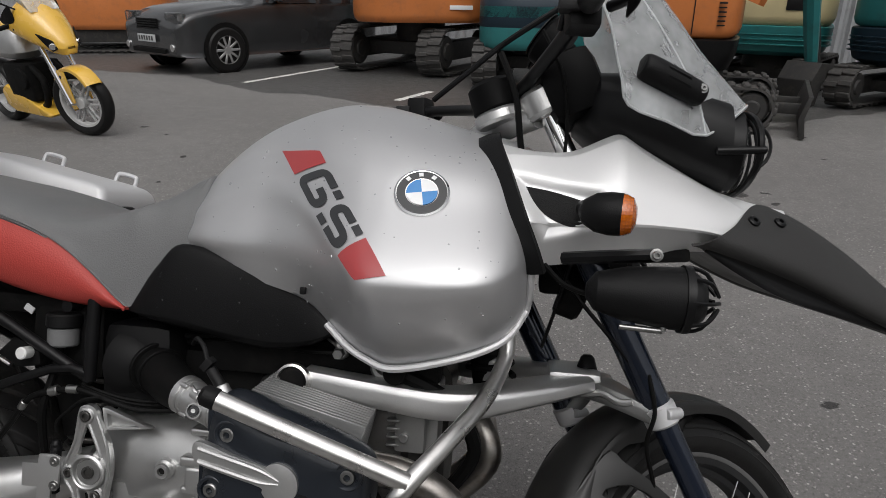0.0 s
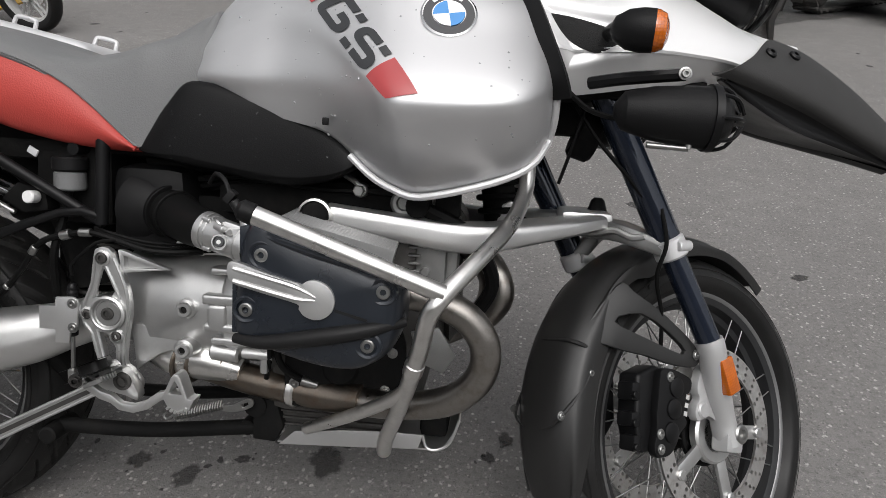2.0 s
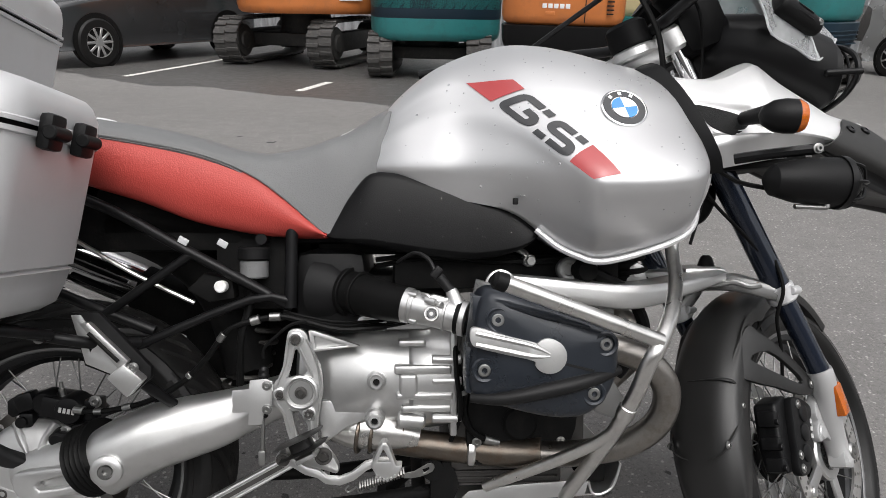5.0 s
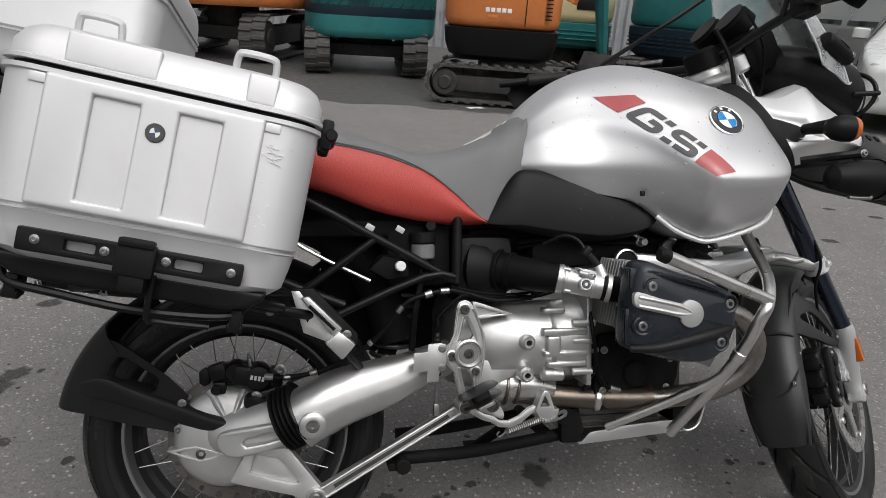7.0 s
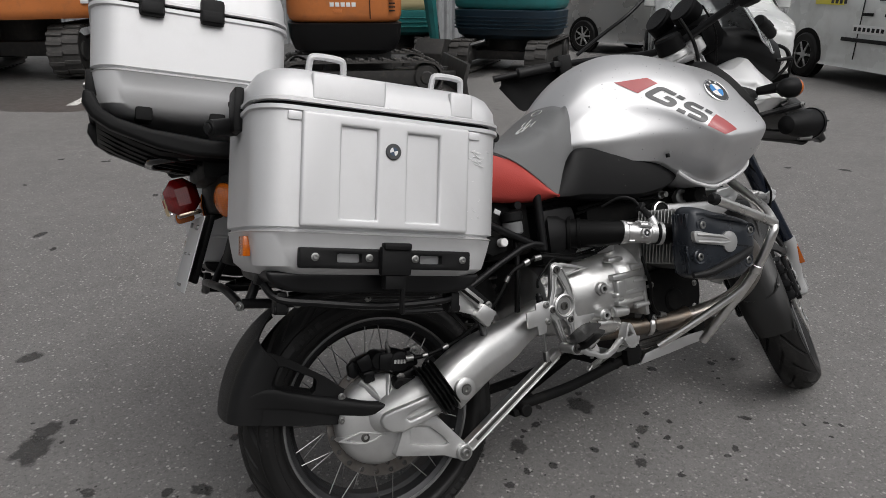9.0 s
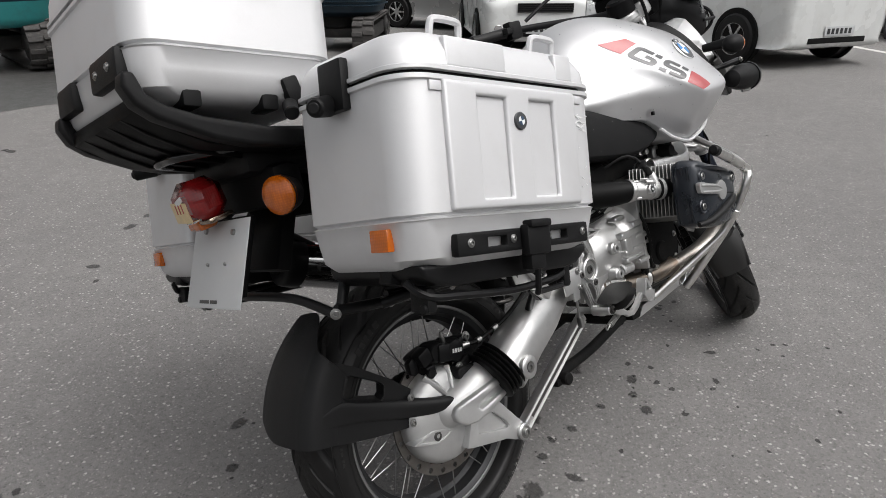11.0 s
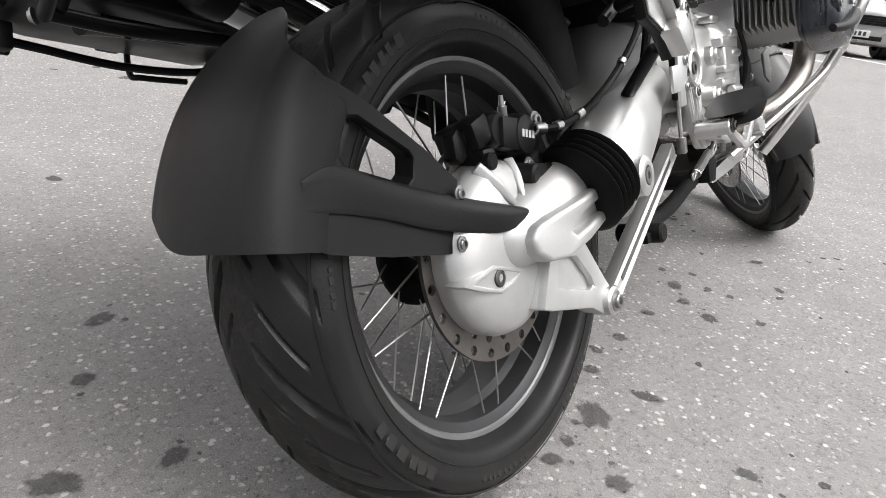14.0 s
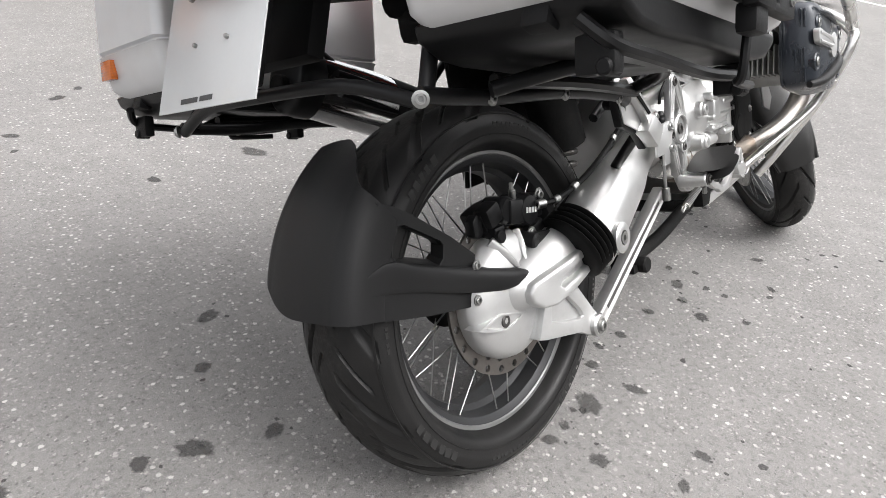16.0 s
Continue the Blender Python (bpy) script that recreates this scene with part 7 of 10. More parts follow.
for s in (-1, 1):
    dm = part("front_brake_disc", drilled_disc(0.118, 0.152, s * 0.072 - 0.0025, s * 0.072 + 0.0025, 3, 60), DISC_STEEL, front_wheel, "drilled front brake disc")
    star = []
    for j in range(5):
        a = 2 * math.pi * j / 5
        star.append(box((0.085, s * 0.068, 0), (0.075, 0.008, 0.026), 0.004, pose(0, 0, 0, 0, 0, 0)))
        moved(star[-1], pose(0, 0, 0, 0, 72 * j + 10, 0))
        star.append(moved(rod((0.118, s * 0.060, 0), (0.118, s * 0.080, 0), 0.0095, None, 14, 0.002), pose(0, 0, 0, 0, 72 * j + 10, 0)))
    star.append(rod((0, s * 0.055, 0), (0, s * 0.075, 0), 0.055, None, 24, 0.004))
    part("disc_carrier", joined(*star), CAST_ALU, dm)
    face = [(-0.152, 0.134), (-0.124, 0.130), (-0.098, 0.118), (-0.082, 0.106), (-0.086, 0.090), (-0.098, 0.080), (-0.094, 0.064), (-0.108, 0.052), (-0.105, 0.036), (-0.124, 0.024), (-0.136, 0.008), (-0.156, -0.006), (-0.184, -0.004), (-0.190, 0.012), (-0.180, 0.040), (-0.176, 0.066), (-0.168, 0.092), (-0.160, 0.120)]
    cp = part("front_caliper", plate(smooth_outline(face, 3), s * 0.082, s * 0.099, 0.005), BLACK_SATIN, front_wheel, "black front brake caliper")
    part("caliper_back", bevelled(plate([(-0.196, 0.130), (-0.150, 0.140), (-0.120, 0.124), (-0.130, 0.030), (-0.160, 0.002), (-0.206, 0.004), (-0.212, 0.050)], s * 0.040, s * 0.084, 0.0), 0.008, 3), BLACK_SATIN, cp)
    for x, z, w, h in ((-0.205, 0.104, 0.020, 0.030), (-0.212, 0.060, 0.022, 0.024), (-0.214, 0.022, 0.018, 0.026)):
        part("cooling_rib", bevelled(box((x, s * 0.070, z), (w, 0.034, h), 0.0, pose(0, 0, 0, 0, 12, 0)), 0.005, 2), BLACK_SATIN, cp)
        part("bleed_stub", rod((x - 0.006, s * 0.084, z - 0.004), (x - 0.006, s * 0.092, z - 0.004), 0.006, None, 12, 0.001), BLACK_SATIN, cp)
    for x, z in ((-0.124, 0.100), (-0.136, 0.066), (-0.148, 0.030)):
        part("piston_cap", lathe([(0.0175, 0), (0.0165, 0.004), (0.013, 0.0055), (0, 0.006)], (x, s * 0.098, z), (0, s, 0), 20), BLACK_SATIN, cp)
    if s < 0:
        for j in range(3):
            part("mark_bar", box((-0.099 - 0.005 * j, -0.0997, 0.080 - 0.013 * j), (0.008, 0.001, 0.008), 0, pose(0, 0, 0, 0, 20, 0)), SEAT_PRINT, cp)
    for q in ((-0.136, 0.119), (-0.174, 0.032), (-0.176, 0.008)):
        part("bolt", bolt((q[0], s * 0.099, q[1]), (0, s, 0), 0.0060, 0.004), ZINC, cp)


def front_mudguard():
    rows = []
    for k in range(25):
        a = radians(46 + 143 * k / 24)
        t = k / 24
        w = 0.034 + 0.030 * math.sin(math.pi * min(t * 1.25, 1.0) / 2)
        r = 0.348 + 0.012 * math.sin(math.pi * t)
        tip = max(0.0, (t - 0.82) / 0.18)
        w *= 1 - 0.22 * tip ** 2
        deep = r - (0.026 + 0.034 * min(max((t - 0.16) * 2.6, 0), 1)) * (1 - 0.6 * tip ** 2)
        deep += 0.026 * min(max(1 - abs(math.degrees(a) - 126) / 13, 0) * 2, 1)
        sec = [(-w, deep), (-w - 0.003, (deep + r) / 2), (-w * 0.93, r - 0.016), (-w * 0.6, r - 0.003), (0, r), (w * 0.6, r - 0.003), (w * 0.93, r - 0.016), (w + 0.003, (deep + r) / 2), (w, deep)]
        rows.append([V((q * math.cos(a), y, q * math.sin(a))) for y, q in sec])
    bm = grid_mesh(smooth_grid(rows, 2, 4))
    bmesh.ops.recalc_face_normals(bm, faces=bm.faces)
    bmesh.ops.solidify(bm, geom=bm.faces[:], thickness=-0.0035)
    g = part("front_mudguard", bm, GUARD_PLASTIC, bike, "black plastic front mudguard with side arms", FRONT, smooth=50)
    deg = radians(147)
    part("guard_crease", tube([V((q * math.cos(deg), y, q * math.sin(deg))) for y, q in ((-0.0655, 0.318), (-0.062, 0.346), (-0.048, 0.3585), (-0.02, 0.361), (0.02, 0.361))], [0.0035, 0.0035, 0.003, 0.002, 0.001], 6), GUARD_PLASTIC, g)
    for s in (-1, 1):
        part("flap_edge", tube([(-0.268, s * 0.067, 0.172), (-0.292, s * 0.068, 0.135), (-0.318, s * 0.0655, 0.108), (-0.342, s * 0.056, 0.085), (-0.353, s * 0.043, 0.070), (-0.359, s * 0.018, 0.062)], [0.002, 0.003, 0.003, 0.003, 0.002, 0.001], 6, 3), GUARD_PLASTIC, g)
        arm_out = smooth_outline([(-0.290, 0.190), (-0.266, 0.189), (-0.248, 0.183), (-0.215, 0.170), (-0.176, 0.158), (-0.136, 0.141), (-0.094, 0.129), (-0.073, 0.131), (-0.064, 0.145), (-0.074, 0.163), (-0.097, 0.189), (-0.121, 0.213), (-0.146, 0.235), (-0.165, 0.249), (-0.183, 0.266), (-0.196, 0.282), (-0.226, 0.262), (-0.262, 0.228)], 2)
        hole = [(-0.226, 0.219), (-0.219, 0.226), (-0.197, 0.229), (-0.176, 0.227), (-0.150, 0.212), (-0.126, 0.191), (-0.104, 0.169), (-0.096, 0.157), (-0.103, 0.152), (-0.125, 0.162), (-0.157, 0.179), (-0.190, 0.196), (-0.219, 0.211)]
        bm = plate(arm_out, s * 0.058, s * 0.068, 0.003, 2, (hole,))
        for v in bm.verts:
            v.co.y += s * (0.036 * min(max((v.co.x + 0.27) / 0.19, 0), 1) - 0.30 * max(math.hypot(v.co.x, v.co.z) - 0.305, 0) + 0.003)
        part("side_arm", bm, GUARD_PLASTIC, g)
        for x, z in ((-0.284, 0.143), (-0.345, 0.085)):
            part("bolt", bolt((x, s * (0.0675 if x > -0.3 else 0.0575), z), (0, s, 0), 0.005, 0.005), ZINC, g)
        part("arm_bolt", bolt((-0.076, s * 0.107, 0.148), (0, s, 0), 0.006, 0.004), ZINC, g)


front_mudguard()

# ---- front fairing (beak), indicator, extra lamp ----
def beak():
    stations = [  # x, middle z, shoulder y z, widest y z, lower edge y z
        (1.105, 1.060, 0.170, 1.045, 0.222, 0.950, 0.200, 0.885),
        (1.160, 1.050, 0.165, 1.046, 0.226, 0.950, 0.205, 0.884),
        (1.220, 1.052, 0.155, 1.048, 0.225, 0.950, 0.200, 0.892),
        (1.274, 1.076, 0.148, 1.070, 0.215, 0.954, 0.187, 0.902),
        (1.294, 1.084, 0.145, 1.078, 0.210, 0.955, 0.183, 0.906),
        (1.310, 1.077, 0.142, 1.071, 0.204, 0.955, 0.177, 0.909),
        (1.350, 1.055, 0.132, 1.048, 0.188, 0.955, 0.160, 0.915),
        (1.430, 1.012, 0.112, 1.012, 0.156, 0.950, 0.130, 0.922),
        (1.500, 0.990, 0.096, 0.976, 0.124, 0.932, 0.100, 0.912),
        (1.560, 0.978, 0.082, 0.944, 0.100, 0.908, 0.076, 0.892),
    ]
    sec = []
    for x, zm, ys, zs, yw, zw, yl, zl in stations:
        yl -= 0.026
        sh, wide, low = V((ys, zs, 0)), V((yw, zw, 0)), V((yl, zl, 0))
        mid, under, roof = sh.lerp(wide, 0.52) + V((0.006, 0.002, 0)), wide.lerp(low, 0.55), V((ys * 0.74, zm + 0.007, 0))
        half = [(0.0, zm), (ys * 0.42, zm + 0.006), roof, sh.lerp(roof, 0.16), sh.lerp(mid, 0.12), mid, wide.lerp(mid, 0.08), wide.lerp(under, 0.12), under, low]
        sec.append((x, [(q[0], q[1]) for q in half]))
    rows = smooth_grid([[V((x, -y, z)) for y, z in reversed(h)] + [V((x, y, z)) for y, z in h[1:]] for x, h in sec], 20, 12)
    # a shallow field is pressed into each flank
    recess = [(1.120, 1.027), (1.268, 1.004), (1.308, 0.950), (1.183, 0.921), (1.140, 0.985)]
    for r in rows:
        for p in r:
            inner = min(((p.x - ax) * (bz - az) - (p.z - az) * (bx - ax)) / math.hypot(bx - ax, bz - az) for (ax, az), (bx, bz) in zip(recess, recess[1:] + recess[:1]))
            k = min(max(inner / 0.022, 0), 1) * min(max((abs(p.y) - 0.165) / 0.02, 0), 1)
            p.y -= math.copysign((0.010 + 0.15 * min(max(1.02 - p.z, 0), 0.09)) * k * k * (3 - 2 * k), p.y)
    bm = grid_mesh(rows, False)
    bmesh.ops.recalc_face_normals(bm, faces=bm.faces)
    bmesh.ops.solidify(bm, geom=bm.faces[:], thickness=-0.004)
    b = part("front_fairing", bm, BEAK_WHITE, bike, "silver-white painted fairing beak with water drops", smooth=45)
    for s in (-1, 1):
        # dark mesh leaf on the floor of the scoop
        tree = tree_of(rows)
        top = catmull([(1.156, 0, 1.000), (1.180, 0, 0.997), (1.205, 0, 0.992), (1.238, 0, 0.983), (1.266, 0, 0.970)], 6)
        low = catmull([(1.156, 0, 1.000), (1.171, 0, 0.975), (1.193, 0, 0.956), (1.228, 0, 0.945), (1.266, 0, 0.970)], 6)
        leaf = []
        for a, c in zip(top, low):
            row = []
            for q in range(15):
                p = a.lerp(c, q / 14)
                hit = tree.ray_cast(V((p.x, s * 0.6, p.z)), V((0, -s, 0)))[0]
                row.append(V((p.x, (hit.y if hit else s * 0.2) + s * 0.0062, p.z)))
            leaf.append(row)
        bm = grid_mesh(leaf)
        bmesh.ops.recalc_face_normals(bm, faces=bm.faces)
        bmesh.ops.solidify(bm, geom=bm.faces[:], thickness=0.002)
        part("air_intake", bm, INTAKE_MESH, b, "dark mesh intake")
    ob = part("rain_film", drop_cluster(tree_of(rows), 170, 8, (1.18, -0.20, 0.96), (1.50, 0.02, 1.09), V((0, -0.5, 1))), WATER_PALE, b)
    ob["kind"] = "stuff"
    # black nose; its rear edge slants up and forwards over the painted beak
    nose = [
        (1.390, [(0.000, 1.038), (0.066, 1.032), (0.112, 1.014), (0.158, 0.974), (0.176, 0.945), (0.166, 0.930)]),
        (1.430, [(0.000, 1.022), (0.060, 1.016), (0.104, 1.002), (0.146, 0.966), (0.164, 0.938), (0.154, 0.924)]),
        (1.500, [(0.000, 1.004), (0.050, 1.000), (0.090, 0.985), (0.130, 0.945), (0.142, 0.918), (0.130, 0.905)]),
        (1.570, [(0.000, 0.984), (0.045, 0.978), (0.080, 0.962), (0.112, 0.920), (0.120, 0.893), (0.108, 0.882)]),
        (1.650, [(0.000, 0.938), (0.040, 0.931), (0.066, 0.914), (0.088, 0.880), (0.092, 0.858), (0.080, 0.850)]),
        (1.720, [(0.000, 0.884), (0.034, 0.878), (0.052, 0.864), (0.066, 0.842), (0.066, 0.828), (0.056, 0.822)]),
        (1.775, [(0.000, 0.838), (0.024, 0.834), (0.036, 0.824), (0.042, 0.812), (0.042, 0.804), (0.034, 0.800)]),
    ]
    fine = smooth_grid([[V((x, y + 0.005 * (y > 0), z + 0.002)) for y, z in h] for x, h in nose], 8, 4)

    def skin(x, j):
        for r, q in zip(fine, fine[1:]):
            if r[j].x <= x <= q[j].x + 1e-6:
                return r[j].lerp(q[j], (x - r[j].x) / (q[j].x - r[j].x))
        return fine[-1][j]

    nj = len(fine[0])
    rows = []
    for i in range(25):
        half = [skin((1.572 - 0.172 * (j / (nj - 1)) ** 0.9) * (1 - i / 24) + 1.775 * i / 24, j) for j in range(nj)]
        rows.append([V((p.x, -p.y, p.z)) for p in reversed(half)] + half[1:])
    bm = grid_mesh(rows, False)
    bmesh.ops.recalc_face_normals(bm, faces=bm.faces)
    bmesh.ops.solidify(bm, geom=bm.faces[:], thickness=-0.005)
    n = part("beak_extension", bm, NOSE_PLASTIC, bike, "black plastic mudguard beak", smooth=50)
    lower_edge = {}
    for s in (-1, 1):
        for x, y, z in ((1.497, 0.122, 0.968), (1.540, 0.098, 0.966)):
            q, nrm, _i, _d = tree_of(rows).find_nearest(V((x, s * y, z)))
            if nrm.y * s < 0:
                nrm = -nrm
            part("bolt", lathe([(0.0095, 0.003), (0.0095, 0.008), (0.007, 0.010), (0.004, 0.010), (0.0035, 0.006), (0.0, 0.006)], q, nrm, 16), BLACK_SATIN, n)
        field = []
        for (x0, y0, z0), (x1, y1, z1) in (((1.430, 0.160, 0.929), (1.425, 0.154, 0.922)), ((1.500, 0.139, 0.911), (1.490, 0.130, 0.886)), ((1.570, 0.116, 0.888), (1.557, 0.110, 0.857)), ((1.650, 0.088, 0.855), (1.636, 0.084, 0.836)), ((1.720, 0.063, 0.827), (1.716, 0.054, 0.815)), ((1.776, 0.041, 0.804), (1.774, 0.034, 0.798))):
            a, c = V((x0, s * y0, z0)), V((x1, s * y1, z1))
            m_ = a.lerp(c, 0.45)
            field.append([a, V((m_.x, m_.y - s * 0.30 * (a.z - c.z), m_.z)), c, V((c.x, c.y - s * 0.02, c.z + 0.006))])
        bm = grid_mesh(smooth_grid(field, 5, 4))
        bmesh.ops.recalc_face_normals(bm, faces=bm.faces)
        bmesh.ops.solidify(bm, geom=bm.faces[:], thickness=0.003)
        lower_edge[s] = [r[2] for r in smooth_grid(field, 5, 1)]
        part("nose_lower_field", bm, BLACK_SATIN, n, "glossier hollow below the crease", smooth=60)
    sheet = grid_mesh([[p.lerp(q, k / 6) + V((0, 0, 0.010 * math.sin(math.pi * k / 6) + 0.002)) for k in range(7)] for p, q in zip(lower_edge[-1], lower_edge[1])])
    bmesh.ops.recalc_face_normals(sheet, faces=sheet.faces)
    bmesh.ops.solidify(sheet, geom=sheet.faces[:], thickness=0.003)
    part("nose_underside", sheet, BLACK_SATIN, n, smooth=60)
    return b


beak()
for side in (-1, 1):
    d = V((0.985, side * 0.16, -0.04)).normalized()
    o = V((1.224, side * 0.288, 0.966))
    stalk = rod((1.24, side * 0.215, 0.972), (1.252, side * 0.285, 0.971), 0.012, 0.016)
    ind = part("front_indicator", joined(stalk, lathe([(0.004, 0.004), (0.016, 0.010), (0.0255, 0.026), (0.0285, 0.044), (0.0280, 0.060)], o, d, 28)), BLACK_PLASTIC, bike, "black front indicator with an amber lens")
    part("indicator_lens", lathe([(0.0278, 0.058), (0.0272, 0.064), (0.023, 0.073), (0.012, 0.078), (0, 0.079)], o, d, 28), AMBER, ind, "amber lens")
    # extra lamp under the fairing
    o = V((1.245, side * 0.280, 0.862))
    d = V((0.985, side * -0.02, -0.03)).normalized()
    lamp = part("fog_lamp", lathe([(0.010, 0.0), (0.026, 0.012), (0.036, 0.050), (0.041, 0.100), (0.042, 0.128), (0.040, 0.130)], o, d, 28), BLACK_PLASTIC, bike, "black fog lamp with a stone guard")
    part("lamp_glass", lathe([(0.038, 0.126), (0.036, 0.140), (0.026, 0.151), (0.0, 0.156)], o, d, 24), GREY_PLASTIC, lamp)
    q = frame_of(d)
    guard = [tube([o + d * 0.128 + q @ V((0.043 * c, 0.043 * s, 0)), o + d * 0.152 + q @ V((0.036 * c, 0.036 * s, 0)), o + d * 0.168 + q @ V((0.012 * c, 0.012 * s, 0))], 0.0028, 6, 3) for c, s in ((1, 0), (-1, 0), (0, 1), (0, -1), (0.7, 0.7), (-0.7, 0.7), (0.7, -0.7), (-0.7, -0.7))]
    gr = lathe([(0.045, 0.122), (0.045, 0.132), (0.041, 0.132), (0.041, 0.122)], o, d, 24)
    part("guard_ring", gr, BLACK_SATIN, lamp)
    for bm in guard:
        part("guard_bar", bm, BLACK_SATIN, lamp)
    br = part("lamp_bracket", tube([(1.215, side * 0.235, 0.900), (1.26, side * 0.262, 0.906), (1.335, side * 0.276, 0.914)], 0.009, 8), BLACK_SATIN, lamp)
    part("bracket_bolt", bolt((1.332, side * 0.284, 0.914), (0, side, 0), 0.006, 0.006), ZINC, lamp)
    part("lamp_foot", joined(rod((1.29, side * 0.29, 0.818), (1.345, side * 0.29, 0.816), 0.004), rod((1.345, side * 0.29, 0.816), (1.345, side * 0.29, 0.826), 0.005)), ZINC, lamp)
    part("lamp_cable", tube([(1.19, side * 0.21, 0.888), (1.22, side * 0.235, 0.862), (1.265, side * 0.25, 0.850)], 0.004, 6), HOSE, lamp)
part("fairing_underside", box((1.27, 0, 0.90), (0.28, 0.26, 0.02), 0.006, pose(0, 0, 0, 0, -5, 0)), MUD_SHADE_BLACK, bike)
part("fork_cable", tube([(1.20, -0.09, 0.90), (1.25, -0.09, 0.83), (1.31, -0.10, 0.765), (1.365, -0.105, 0.70)], 0.0035, 8), HOSE, bike)
part("fork_cable", tube([(1.23, -0.10, 0.88), (1.215, -0.11, 0.82), (1.195, -0.11, 0.75)], 0.003, 6), HOSE, bike)
part("horn", joined(rod((1.225, -0.02, 0.84), (1.265, -0.02, 0.825), 0.046, 0.044, 24, 0.006), box((1.21, 0, 0.86), (0.05, 0.10, 0.06), 0.01)), MUD_SHADE_BLACK, bike, "black horn behind the fork")

# ---- headlamp pod, windscreen, dash, handlebar ----
pod_rows = []
for x, zc, h, w in ((1.225, 1.135, 0.030, 0.06), (1.26, 1.140, 0.062, 0.12), (1.32, 1.128, 0.072, 0.145), (1.40, 1.105, 0.078, 0.150), (1.455, 1.085, 0.078, 0.145)):
    ring = []
    for j in range(28):
        t = 2 * math.pi * j / 28
        c, s = math.cos(t), math.sin(t)
        q = (abs(c) ** 3 + abs(s) ** 3) ** (-1 / 3)
        ring.append(V((x, w * q * c, zc + h * q * s)))
    pod_rows.append(ring)
bm = grid_mesh(pod_rows, True, True)
bmesh.ops.recalc_face_normals(bm, faces=bm.faces)
pod = part("headlamp_pod", bm, BLACK_SATIN, bike, "black headlamp pod with twin lamps")
for y in (-0.068, 0.068):
    part("headlamp", lathe([(0.060, 0), (0.060, 0.020), (0.056, 0.024), (0.045, 0.012), (0.0, 0.002)], (1.452, y, 1.082), (1, 0, -0.06), 28), LAMP_BOWL, pod)
    part("headlamp_rim", lathe([(0.0645, -0.010), (0.0645, 0.023), (0.0615, 0.026), (0.0575, 0.025), (0.0605, 0.018), (0.0605, -0.010)], (1.452, y, 1.082), (1, 0, -0.06), 28, True), BLACK_SATIN, pod, "black rim of the headlamp")
    part("headlamp_glass", lathe([(0.056, 0.022), (0.044, 0.033), (0.020, 0.039), (0, 0.040)], (1.452, y, 1.082), (1, 0, -0.06), 24), CLEAR_LENS, pod)
ring = [(1.492, 0.150 * math.cos(t), 1.080 + 0.066 * math.sin(t)) for t in (2 * math.pi * k / 16 for k in range(16))]
part("stone_guard", tube(ring, 0.0055, 8, 3, True), BLACK_SATIN, pod, "black wire stone guard before the headlamp")
for k in range(9):
    yy = -0.128 + 0.032 * k
    hh = 0.066 * math.sqrt(max(1 - (yy / 0.150) ** 2, 0.02))
    part("guard_bar", tube([(1.490, yy, 1.080 + hh), (1.506, yy, 1.080 + hh * 0.6), (1.512, yy, 1.080), (1.506, yy, 1.080 - hh * 0.6), (1.490, yy, 1.080 - hh)], 0.0026, 6, 3), BLACK_SATIN, pod)
for s in (-1, 1):
    part("guard_stay", rod((1.43, s * 0.146, 1.070), (1.500, s * 0.152, 1.074), 0.006, None, 10, 0.002), BLACK_SATIN, pod)


